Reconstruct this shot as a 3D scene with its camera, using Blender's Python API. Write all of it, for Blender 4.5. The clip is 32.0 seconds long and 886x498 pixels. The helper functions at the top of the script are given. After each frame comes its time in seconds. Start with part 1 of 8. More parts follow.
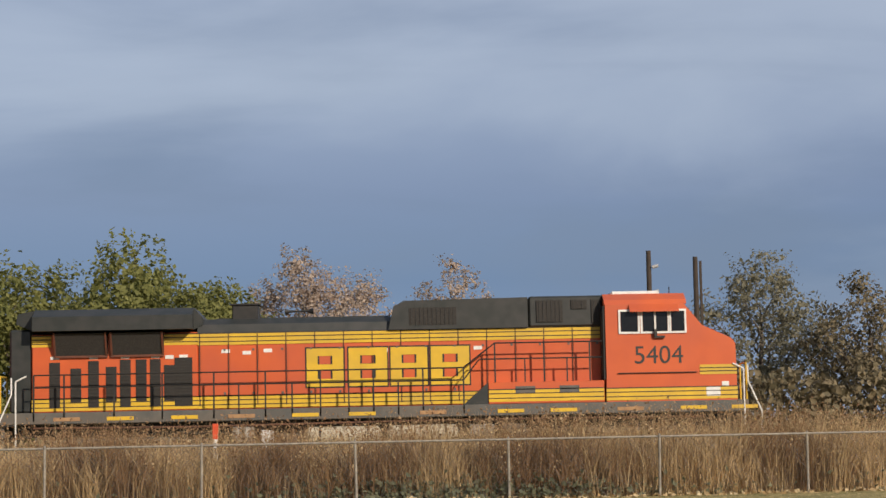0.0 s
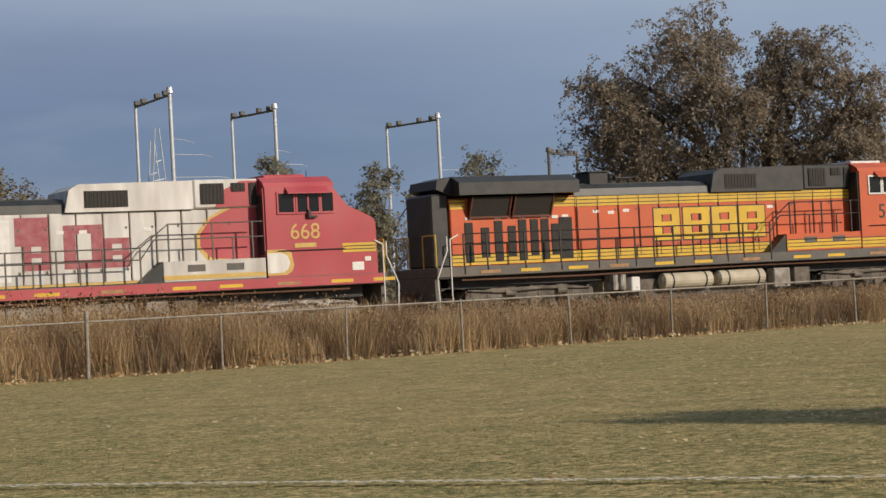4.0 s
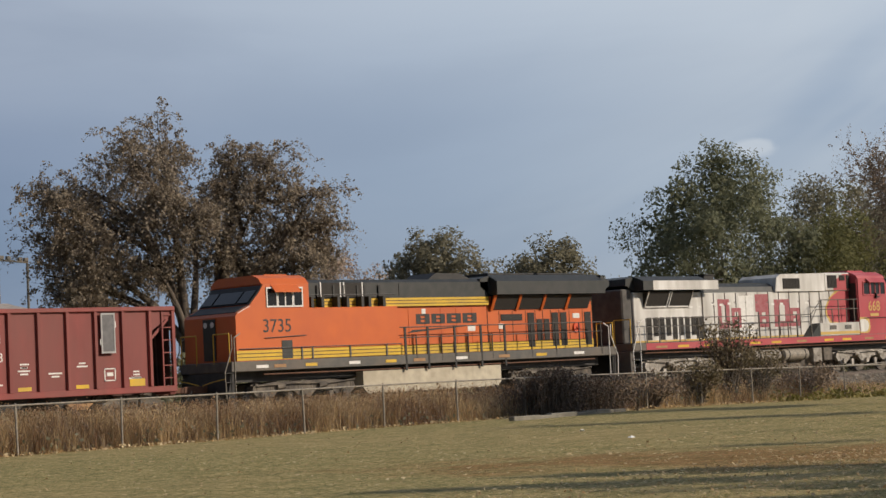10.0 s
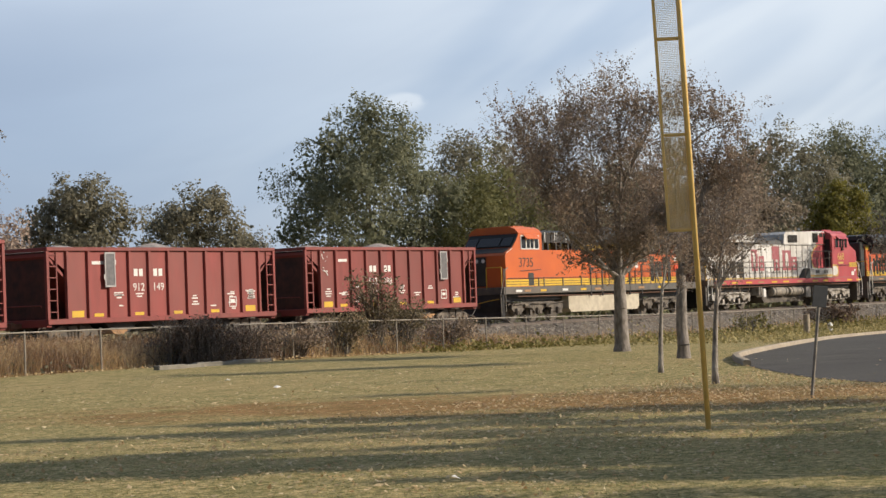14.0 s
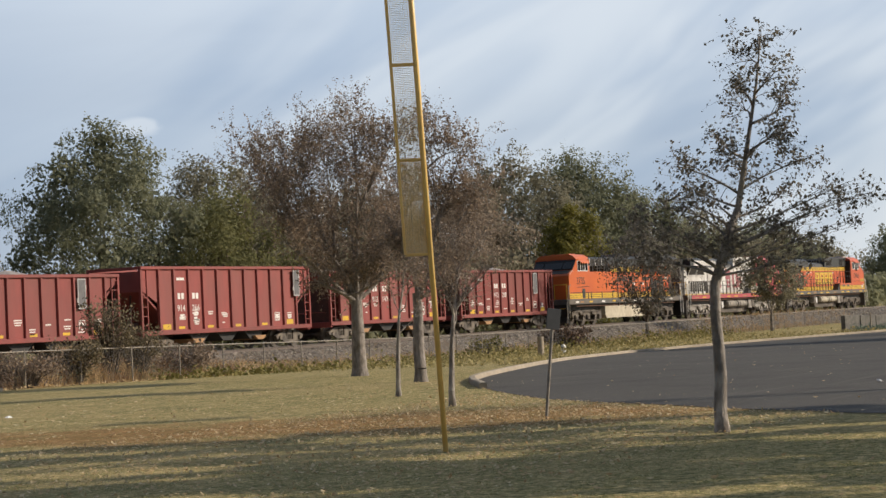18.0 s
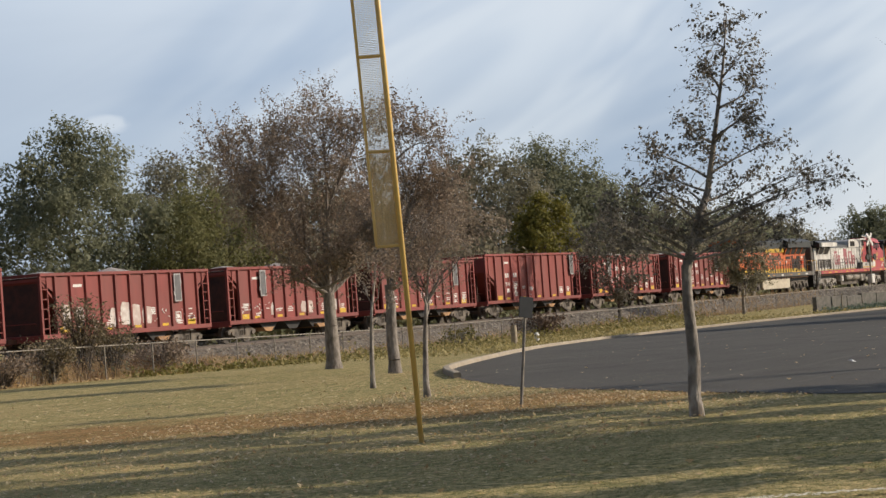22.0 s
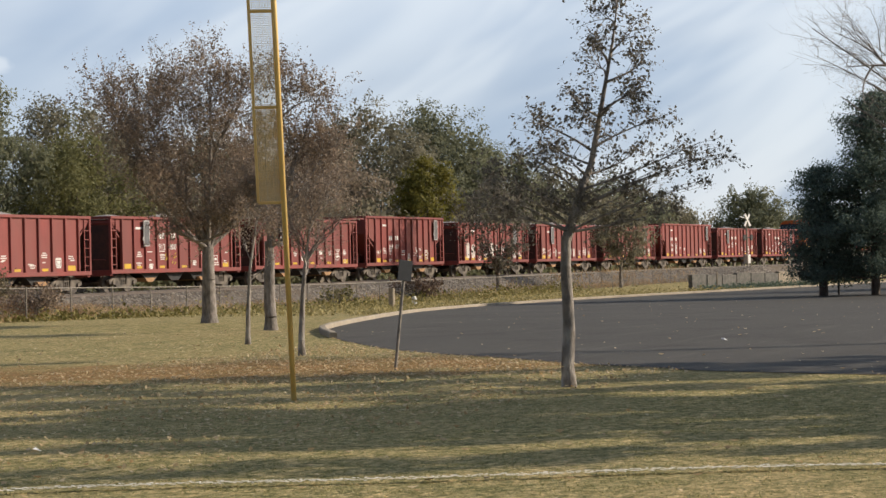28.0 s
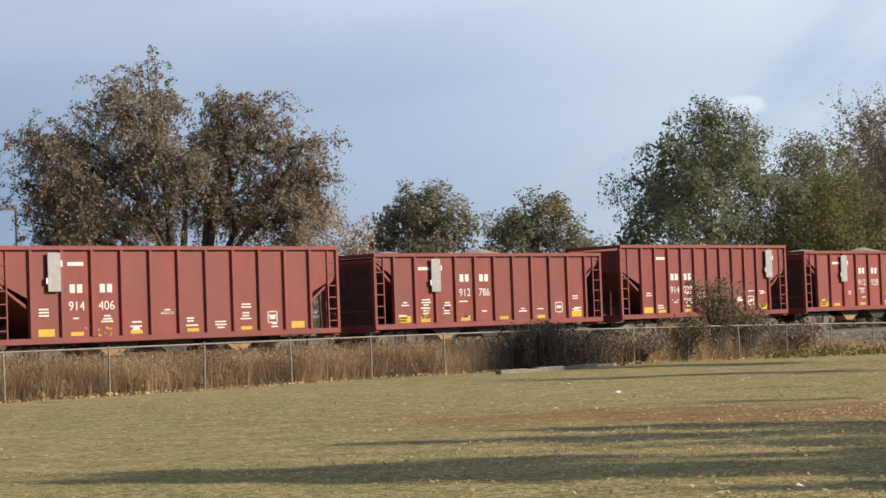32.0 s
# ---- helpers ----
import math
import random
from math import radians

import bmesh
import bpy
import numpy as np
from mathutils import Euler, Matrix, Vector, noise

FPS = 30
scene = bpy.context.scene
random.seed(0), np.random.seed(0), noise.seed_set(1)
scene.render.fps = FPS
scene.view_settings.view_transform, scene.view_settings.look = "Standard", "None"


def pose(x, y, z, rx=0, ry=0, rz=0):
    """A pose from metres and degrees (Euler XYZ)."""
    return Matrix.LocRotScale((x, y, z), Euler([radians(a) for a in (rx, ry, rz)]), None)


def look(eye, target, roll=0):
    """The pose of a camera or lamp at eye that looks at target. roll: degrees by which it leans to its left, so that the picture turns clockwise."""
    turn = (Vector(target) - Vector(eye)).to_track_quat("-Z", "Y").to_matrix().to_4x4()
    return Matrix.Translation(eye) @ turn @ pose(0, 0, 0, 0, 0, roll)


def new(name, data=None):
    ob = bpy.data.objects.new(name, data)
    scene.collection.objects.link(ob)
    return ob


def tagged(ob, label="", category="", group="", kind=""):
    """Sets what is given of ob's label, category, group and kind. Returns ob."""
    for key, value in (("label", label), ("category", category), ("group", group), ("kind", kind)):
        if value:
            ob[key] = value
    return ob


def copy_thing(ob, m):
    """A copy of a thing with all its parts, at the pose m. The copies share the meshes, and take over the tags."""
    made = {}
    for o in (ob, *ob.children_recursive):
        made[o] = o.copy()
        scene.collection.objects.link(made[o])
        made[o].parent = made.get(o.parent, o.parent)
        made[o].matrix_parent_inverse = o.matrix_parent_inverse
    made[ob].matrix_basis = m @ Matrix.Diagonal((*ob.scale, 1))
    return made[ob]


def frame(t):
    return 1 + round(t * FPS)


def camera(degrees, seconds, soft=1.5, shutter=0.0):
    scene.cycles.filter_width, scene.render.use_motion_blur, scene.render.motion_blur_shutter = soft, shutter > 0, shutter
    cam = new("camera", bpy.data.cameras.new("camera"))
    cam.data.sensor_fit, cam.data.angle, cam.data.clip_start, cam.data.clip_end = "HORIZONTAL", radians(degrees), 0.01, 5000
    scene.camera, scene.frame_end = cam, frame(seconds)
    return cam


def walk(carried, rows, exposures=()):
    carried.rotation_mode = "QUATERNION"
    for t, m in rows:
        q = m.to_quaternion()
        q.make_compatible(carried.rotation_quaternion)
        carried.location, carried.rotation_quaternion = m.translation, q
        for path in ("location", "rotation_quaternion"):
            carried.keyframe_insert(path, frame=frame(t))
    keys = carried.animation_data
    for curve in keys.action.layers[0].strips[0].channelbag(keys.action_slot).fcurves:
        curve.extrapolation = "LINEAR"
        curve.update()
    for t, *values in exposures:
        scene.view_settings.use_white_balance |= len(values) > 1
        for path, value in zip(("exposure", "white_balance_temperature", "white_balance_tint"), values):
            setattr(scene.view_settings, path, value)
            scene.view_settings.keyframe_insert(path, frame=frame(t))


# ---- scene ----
# Metres. x runs along the track towards the far bend, y across it away from the viewer, z up.
EYE = (0.0, 0.0, 1.5)
cam = camera(25.97, 32.0, soft=1.5)
TURNS = [
    (0.0, 95.238, 1.126, -1.730),
    (0.5, 96.611, 0.892, 0.421),
    (1.0, 94.362, 1.898, -8.165),
    (1.5, 94.391, 1.828, -11.888),
    (2.0, 95.660, 1.425, -15.645),
    (2.5, 95.620, 2.062, -16.090),
    (3.0, 93.375, 2.474, -16.376),
    (3.5, 91.775, 3.164, -21.553),
    (5.5, 92.785, 1.852, -33.924),
    (6.0, 94.080, 2.259, -33.635),
    (6.5, 93.342, 2.355, -33.954),
    (7.0, 92.015, 1.250, -34.548),
    (7.5, 92.622, 1.231, -37.693),
    (8.0, 92.633, 1.074, -39.908),
    (8.5, 92.591, 1.817, -40.210),
    (9.0, 91.997, 2.592, -41.335),
    (9.5, 93.069, 2.482, -42.661),
    (10.0, 93.631, 2.845, -43.329),
    (10.5, 91.466, 2.574, -44.293),
    (11.0, 90.970, 1.969, -47.157),
    (11.5, 91.797, 2.350, -49.662),
    (12.0, 91.662, 2.601, -50.627),
    (12.5, 91.656, 2.682, -51.873),
    (13.0, 91.457, 2.247, -54.984),
    (13.5, 91.781, 2.003, -54.165),
    (15.5, 91.528, 2.494, -53.409),
    (16.0, 90.537, 3.545, -55.116),
    (16.5, 91.366, 2.927, -58.996),
    (17.0, 91.088, 1.816, -60.047),
    (17.5, 91.802, 2.509, -60.832),
    (18.0, 92.085, 2.832, -61.643),
    (18.5, 91.932, 3.243, -61.916),
    (19.0, 91.964, 3.494, -61.784),
    (19.5, 91.762, 2.986, -62.193),
    (20.0, 92.046, 3.368, -62.440),
    (20.5, 91.920, 3.257, -62.333),
    (21.0, 91.951, 3.492, -62.363),
    (21.5, 91.868, 3.673, -62.011),
    (22.0, 91.754, 4.184, -62.459),
    (22.5, 92.314, 4.170, -63.063),
    (23.0, 92.021, 3.917, -63.260),
    (23.5, 91.924, 3.515, -62.831),
    (24.0, 91.732, 3.309, -62.234),
    (24.5, 91.461, 2.501, -62.067),
    (26.5, 91.311, 2.288, -61.186),
    (27.0, 90.435, 1.791, -66.474),
    (27.5, 90.648, 1.618, -66.794),
    (28.0, 90.456, 1.385, -66.060),
    (28.5, 90.611, 0.939, -64.855),
    (29.0, 90.979, 1.710, -62.342),
    (29.5, 92.732, 2.446, -52.550),
    (30.0, 91.074, 2.197, -50.097),
    (30.5, 91.296, 1.600, -48.613),
    (31.0, 91.275, 1.594, -45.779),
    (31.5, 91.480, 1.706, -45.078),
    (32.0, 92.211, 2.102, -43.693),
]
# The viewer stands still and pans: seconds and the camera's turn about x, y and z.
walk(cam, [(t, pose(*EYE, a, b, c)) for t, a, b, c in TURNS], exposures=[(0, -0.08), (1, -0.25), (1.5, -0.15), (2, -0.3), (3, -0.25), (6, -0.15), (7, -0.05), (8, -0.15), (9, -0.05), (10, -0.3), (11, 0.22), (12, 0.12), (13, 0.12), (16, 0.2), (17, 0.17), (18, 0.0), (19, -0.12), (20, -0.2), (21, -0.12), (22, -0.02), (23, -0.22), (24.5, -0.12), (26.5, 0.1), (28, 0.12), (29, 0.22), (30, 0.05), (31, 0.2), (32, 0.22)])

# ---- world and sun ----
SUN_EL, SUN_AZ = 26.0, -57.0
sun_dir = Vector((math.cos(radians(SUN_AZ)) * math.cos(radians(SUN_EL)), math.sin(radians(SUN_AZ)) * math.cos(radians(SUN_EL)), math.sin(radians(SUN_EL))))
sun = new("sun", bpy.data.lights.new("sun", "SUN"))
sun.data.energy, sun.data.angle, sun.data.color = 4.4, radians(0.6), (1.0, 0.86, 0.70)
sun.matrix_world = look(sun_dir * 50, (0, 0, 0))


def make_world():
    w = bpy.data.worlds.new("sky")
    scene.world = w
    w.use_nodes = True
    nt = w.node_tree
    nt.nodes.clear()
    N, L = nt.nodes.new, nt.links.new
    out, bg = N("ShaderNodeOutputWorld"), N("ShaderNodeBackground")
    sky = N("ShaderNodeTexSky")
    sky.sky_type, sky.sun_disc = "NISHITA", False
    sky.sun_elevation, sky.sun_rotation = radians(SUN_EL), radians(90 - SUN_AZ)
    tc = N("ShaderNodeTexCoord")
    sep = N("ShaderNodeSeparateXYZ")
    L(tc.outputs["Generated"], sep.inputs[0])

    def ramp(stops):
        r = N("ShaderNodeValToRGB")
        e = r.color_ramp.elements
        e[0].position, e[0].color = stops[0][0], (*stops[0][1], 1)
        e[1].position, e[1].color = stops[-1][0], (*stops[-1][1], 1)
        for p, c in stops[1:-1]:
            k = e.new(p)
            k.color = (*c, 1)
        return r

    def span(src, a, b2, lo, hi):
        m = N("ShaderNodeMapRange")
        m.interpolation_type = "SMOOTHSTEP"
        for k, v in (("From Min", a), ("From Max", b2), ("To Min", lo), ("To Max", hi)):
            m.inputs[k].default_value = v
        L(src, m.inputs["Value"])
        return m.outputs[0]

    def mixed(fac, a, c, mode="MIX"):
        m = N("ShaderNodeMix")
        m.data_type, m.blend_type = "RGBA", mode
        if isinstance(fac, float):
            m.inputs["Factor"].default_value = fac
        else:
            L(fac, m.inputs["Factor"])
        for k, v in ((6, a), (7, c)):
            if isinstance(v, tuple):
                m.inputs[k].default_value = (*v, 1)
            else:
                L(v, m.inputs[k])
        return m.outputs[2]

    # cloud layers lie flat above the horizon
    def cloud(scale, stretch, seed, detail=5.0):
        mp = N("ShaderNodeMapping")
        mp.inputs["Scale"].default_value, mp.inputs["Location"].default_value = stretch, (seed, seed * 0.7, seed * 1.3)
        L(tc.outputs["Generated"], mp.inputs["Vector"])
        n = N("ShaderNodeTexNoise")
        n.inputs["Scale"].default_value, n.inputs["Detail"].default_value, n.inputs["Distortion"].default_value = scale, detail, 0.5
        L(mp.outputs[0], n.inputs["Vector"])
        return n.outputs["Fac"]

    def across(axis):
        k = N("ShaderNodeVectorMath")
        k.operation = "DOT_PRODUCT"
        k.inputs[1].default_value = axis
        L(tc.outputs["Generated"], k.inputs[0])
        return k.outputs["Value"]

    def calc(op, a, c):
        k = N("ShaderNodeMath")
        k.operation = op
        for i, v in enumerate((a, c)):
            if isinstance(v, float):
                k.inputs[i].default_value = v
            else:
                L(v, k.inputs[i])
        return k.outputs[0]

    low = ramp([(0.0, (0.198, 0.277, 0.449)), (0.035, (0.112, 0.191, 0.370)), (0.075, (0.082, 0.148, 0.310)), (0.12, (0.152, 0.198, 0.337)), (0.19, (0.30, 0.35, 0.465)), (0.32, (0.30, 0.35, 0.46)), (0.6, (0.235, 0.28, 0.37))])
    high = ramp([(0.0, (0.340, 0.415, 0.535)), (0.06, (0.305, 0.387, 0.525)), (0.13, (0.37, 0.45, 0.58)), (0.19, (0.56, 0.63, 0.725)), (0.32, (0.50, 0.56, 0.65)), (0.6, (0.29, 0.335, 0.41))])
    L(sep.outputs["Z"], low.inputs[0])
    L(sep.outputs["Z"], high.inputs[0])
    base = mixed(span(sep.outputs["X"], 0.28, 0.82, 0.0, 1.0), low.outputs[0], high.outputs[0])
    dark = calc("MULTIPLY", span(cloud(1.5, (2.5, 2.5, 11.0), 3.1), 0.42, 0.70, 0.0, 0.6), span(sep.outputs["X"], 0.25, 0.62, 1.0, 0.22))
    base = mixed(dark, base, (0.115, 0.155, 0.26))
    lit = calc("MULTIPLY", span(cloud(1.2, (2.0, 2.0, 7.0), 7.7, 6.0), 0.47, 0.74, 0.0, 0.6), span(sep.outputs["X"], 0.3, 0.7, 1.0, 0.35))
    base = mixed(lit, base, (0.40, 0.45, 0.55))
    # bright broken cloud towards +x, high up
    def streak(scale, seed):
        c = N("ShaderNodeCombineXYZ")
        L(calc("MULTIPLY", across((0.415, -0.777, 0.47)), 3.2), c.inputs[0])
        L(calc("MULTIPLY", across((-0.22, 0.413, 0.883)), 11.0), c.inputs[1])
        c.inputs[2].default_value = seed
        n = N("ShaderNodeTexNoise")
        n.inputs["Scale"].default_value, n.inputs["Detail"].default_value, n.inputs["Distortion"].default_value = scale, 3.0, 0.9
        L(c.outputs[0], n.inputs["Vector"])
        return n.outputs["Fac"]

    m = calc("MULTIPLY", span(streak(1.25, 4.4), 0.34, 0.68, 0.0, 0.72), span(sep.outputs["X"], 0.66, 0.92, 0.0, 1.0))
    base = mixed(m, base, (0.70, 0.74, 0.785))
    # added darkness in the unseen sky, away from the sun, keeps -x faces dim
    base = mixed(span(sep.outputs["X"], -0.52, -0.2, 0.93, 0.0), base, (0.05, 0.065, 0.10))
    # one small lit puff of cloud
    u = calc("DIVIDE", across((0.604, -0.797, 0.0)), 0.0105)
    v = calc("DIVIDE", calc("SUBTRACT", sep.outputs["Z"], 0.1062), 0.0042)
    d = calc("ADD", calc("MULTIPLY", u, u), calc("MULTIPLY", v, v))
    d = calc("ADD", d, calc("MULTIPLY", calc("SUBTRACT", cloud(70.0, (1, 1, 1.6), 2.2), 0.5), 3.0))
    front = span(sep.outputs["X"], 0.2, 0.3, 0.0, 1.0)
    base = mixed(calc("MULTIPLY", span(d, 0.0, 1.9, 0.62, 0.0), front), base, (0.66, 0.70, 0.76))
    total = mixed(0.02, base, sky.outputs[0], "ADD")
    L(total, bg.inputs["Color"])
    bg.inputs["Strength"].default_value = 1.0
    L(bg.outputs[0], out.inputs["Surface"])


make_world()

# ---- materials ----
def mat(name, color, rough=0.7, metal=0.0, color2=None, scale=8.0, bump=0.0, bump_scale=60.0, big=None, big_scale=0.6, big_amt=0.5, spec=0.5, stretch=None, rnd=0.0):
    """A surface with fine variation (color to color2), broad patches (big) and fine relief."""
    m = bpy.data.materials.new(name)
    m.use_nodes = True
    nt = m.node_tree
    N, L = nt.nodes.new, nt.links.new
    p = nt.nodes["Principled BSDF"]
    p.inputs["Roughness"].default_value, p.inputs["Metallic"].default_value = rough, metal
    p.inputs["Specular IOR Level"].default_value = spec
    tc = N("ShaderNodeTexCoord")
    vec = tc.outputs["Object"]
    if stretch:
        mp = N("ShaderNodeMapping")
        mp.inputs["Scale"].default_value = stretch
        L(vec, mp.inputs["Vector"])
        vec = mp.outputs[0]
    col = None
    c2 = color2 or tuple(c * 0.8 for c in color)
    n = N("ShaderNodeTexNoise")
    n.inputs["Scale"].default_value, n.inputs["Detail"].default_value = scale, 6.0
    L(vec, n.inputs["Vector"])
    r = N("ShaderNodeValToRGB")
    r.color_ramp.elements[0].position, r.color_ramp.elements[0].color = 0.35, (*color, 1)
    r.color_ramp.elements[1].position, r.color_ramp.elements[1].color = 0.68, (*c2, 1)
    L(n.outputs["Fac"], r.inputs[0])
    col = r.outputs[0]
    if big:
        n2 = N("ShaderNodeTexNoise")
        n2.inputs["Scale"].default_value, n2.inputs["Detail"].default_value = big_scale, 4.0
        L(vec, n2.inputs["Vector"])
        mr = N("ShaderNodeMapRange")
        mr.inputs["From Min"].default_value, mr.inputs["From Max"].default_value = 0.42, 0.66
        mr.inputs["To Max"].default_value = big_amt
        L(n2.outputs["Fac"], mr.inputs["Value"])
        mx = N("ShaderNodeMix")
        mx.data_type = "RGBA"
        L(mr.outputs[0], mx.inputs["Factor"])
        L(col, mx.inputs[6])
        mx.inputs[7].default_value = (*big, 1)
        col = mx.outputs[2]
    if rnd:
        oi = N("ShaderNodeObjectInfo")
        mr = N("ShaderNodeMapRange")
        mr.inputs["To Min"].default_value, mr.inputs["To Max"].default_value = 1 - rnd, 1 + rnd
        L(oi.outputs["Random"], mr.inputs["Value"])
        hv = N("ShaderNodeHueSaturation")
        L(mr.outputs[0], hv.inputs["Value"])
        L(col, hv.inputs["Color"])
        col = hv.outputs[0]
    L(col, p.inputs["Base Color"])
    if bump:
        nb = N("ShaderNodeTexNoise")
        nb.inputs["Scale"].default_value, nb.inputs["Detail"].default_value = bump_scale, 4.0
        L(vec, nb.inputs["Vector"])
        b = N("ShaderNodeBump")
        b.inputs["Strength"].default_value, b.inputs["Distance"].default_value = bump, 0.02
        L(nb.outputs["Fac"], b.inputs["Height"])
        L(b.outputs[0], p.inputs["Normal"])
    return m


def leaf_mat(name, color, color2, trans=0.3):
    """Leaves: each clump its own shade, some light through them."""
    m = bpy.data.materials.new(name)
    m.use_nodes = True
    nt = m.node_tree
    N, L = nt.nodes.new, nt.links.new
    p, out = nt.nodes["Principled BSDF"], nt.nodes["Material Output"]
    g = N("ShaderNodeNewGeometry")
    r = N("ShaderNodeValToRGB")
    r.color_ramp.elements[0].color, r.color_ramp.elements[1].color = (*color, 1), (*color2, 1)
    L(g.outputs["Random Per Island"], r.inputs[0])
    L(r.outputs[0], p.inputs["Base Color"])
    p.inputs["Roughness"].default_value = 0.65
    p.inputs["Specular IOR Level"].default_value = 0.25
    t = N("ShaderNodeBsdfTranslucent")
    L(r.outputs[0], t.inputs["Color"])
    ms = N("ShaderNodeMixShader")
    ms.inputs[0].default_value = trans
    L(p.outputs[0], ms.inputs[1])
    L(t.outputs[0], ms.inputs[2])
    L(ms.outputs[0], out.inputs["Surface"])
    return m


M_GRASS = mat("lawn", (0.21, 0.188, 0.08), 0.95, color2=(0.54, 0.425, 0.23), scale=7.0, bump=1.0, bump_scale=38, big=(0.44, 0.335, 0.18), big_scale=0.12, big_amt=0.6, spec=0.1)
M_BALLAST = mat("crushed_stone", (0.235, 0.205, 0.17), 0.95, color2=(0.075, 0.065, 0.055), scale=5, bump=1.0, bump_scale=8, big=(0.15, 0.115, 0.075), big_scale=0.5, big_amt=0.8, spec=0.2)
M_ASPHALT = mat("asphalt", (0.074, 0.070, 0.063), 0.92, color2=(0.108, 0.102, 0.09), scale=30, bump=0.3, bump_scale=90, big=(0.066, 0.063, 0.058), big_scale=0.15, spec=0.2)
M_CONC = mat("concrete", (0.44, 0.375, 0.28), 0.9, color2=(0.30, 0.255, 0.195), scale=6, bump=0.3, bump_scale=40, big=(0.24, 0.20, 0.15), big_scale=0.5)
M_TIE = mat("creosoted_wood", (0.06, 0.045, 0.035), 0.9, scale=5)
M_RAIL = mat("rail_steel", (0.24, 0.20, 0.17), 0.45, 0.7, scale=8)
M_GALV = mat("galvanised_steel", (0.33, 0.295, 0.24), 0.7, 0.1, color2=(0.18, 0.165, 0.145), scale=10)
M_BARK = mat("bark", (0.16, 0.13, 0.105), 0.95, color2=(0.08, 0.065, 0.05), scale=10, bump=0.9, bump_scale=30, stretch=(1, 1, 0.25))
M_BARKL = mat("pale_bark", (0.50, 0.455, 0.40), 0.95, color2=(0.15, 0.13, 0.11), scale=9, bump=1.0, bump_scale=30, stretch=(1, 1, 0.5), big=(0.13, 0.112, 0.095), big_scale=5.0, big_amt=0.7)
M_BARKM = mat("grey_brown_bark", (0.34, 0.305, 0.27), 0.95, color2=(0.15, 0.13, 0.11), scale=13, bump=1.0, bump_scale=30, stretch=(1, 1, 0.35))
M_YEL = mat("yellow_paint", (0.95, 0.67, 0.24), 0.35, color2=(0.90, 0.59, 0.19), scale=3, big=(0.80, 0.55, 0.23), big_scale=1.5, big_amt=0.5)
M_DRY = leaf_mat("dry_grass", (0.35, 0.24, 0.125), (0.56, 0.41, 0.23), 0.45)
M_BLADE = leaf_mat("lawn_blades", (0.23, 0.225, 0.085), (0.60, 0.54, 0.29), 0.55)
M_LITTER = leaf_mat("fallen_leaves", (0.74, 0.62, 0.40), (0.46, 0.30, 0.14), 0.35)
L_GREEN = leaf_mat("green_leaves", (0.17, 0.185, 0.06), (0.31, 0.305, 0.105), 0.5)
L_YGREEN = leaf_mat("yellowing_leaves", (0.17, 0.175, 0.075), (0.28, 0.265, 0.115), 0.5)
L_DUSK = leaf_mat("dull_dark_leaves", (0.105, 0.10, 0.08), (0.26, 0.235, 0.19), 0.35)
L_DGREEN = leaf_mat("dark_green_leaves", (0.175, 0.19, 0.118), (0.30, 0.305, 0.195), 0.5)
L_OLIVE = leaf_mat("olive_leaves", (0.195, 0.185, 0.128), (0.34, 0.315, 0.22), 0.5)
L_BROWN = leaf_mat("brown_autumn_leaves", (0.20, 0.155, 0.112), (0.42, 0.328, 0.245), 0.4)
L_MIX = leaf_mat("turning_leaves", (0.19, 0.158, 0.118), (0.45, 0.375, 0.28), 0.45)
L_PINK = leaf_mat("pale_russet_leaves", (0.36, 0.27, 0.21), (0.56, 0.46, 0.38), 0.4)
L_YELLOW = leaf_mat("yellow_leaves", (0.17, 0.17, 0.045), (0.30, 0.26, 0.06), 0.45)
L_PINE = leaf_mat("pine_needles", (0.095, 0.135, 0.11), (0.20, 0.255, 0.19), 0.4)
M_ORANGE = mat("orange_paint", (0.62, 0.135, 0.024), 0.42, color2=(0.57, 0.12, 0.024), scale=1.5, big=(0.48, 0.10, 0.03), big_scale=0.5, big_amt=0.5)
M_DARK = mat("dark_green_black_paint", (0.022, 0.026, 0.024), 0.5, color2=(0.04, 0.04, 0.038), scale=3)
M_SILVER = mat("faded_silver_paint", (0.74, 0.73, 0.70), 0.5, 0.05, color2=(0.56, 0.545, 0.505), scale=2.2, big=(0.36, 0.34, 0.31), big_scale=0.75, big_amt=0.75, stretch=(1.3, 1.3, 0.3))
M_PINKRED = mat("faded_red_paint", (0.43, 0.055, 0.07), 0.5, color2=(0.36, 0.05, 0.06), scale=2, big=(0.5, 0.12, 0.13), big_scale=0.5, big_amt=0.6)
M_OXIDE = mat("oxide_red_paint", (0.275, 0.056, 0.048), 0.6, color2=(0.215, 0.044, 0.038), scale=2.0, big=(0.20, 0.062, 0.052), big_scale=0.7, big_amt=0.7, rnd=0.12, stretch=(1.2, 1.2, 0.35))
M_YSTRIPE = mat("yellow_stripe_paint", (0.72, 0.46, 0.03), 0.45, color2=(0.62, 0.39, 0.03), scale=2.5, big=(0.5, 0.33, 0.06), big_scale=0.8, big_amt=0.5)
M_BLACK = mat("black_paint", (0.014, 0.014, 0.014), 0.55, color2=(0.03, 0.027, 0.024), scale=4)
M_GREY = mat("grimy_grey_paint", (0.085, 0.085, 0.08), 0.6, color2=(0.13, 0.12, 0.105), scale=3, big=(0.16, 0.12, 0.085), big_scale=0.8)
M_TRUCK = mat("grimy_truck_steel", (0.12, 0.105, 0.09), 0.85, color2=(0.06, 0.052, 0.045), scale=5, big=(0.25, 0.215, 0.17), big_scale=1.6, big_amt=0.75)
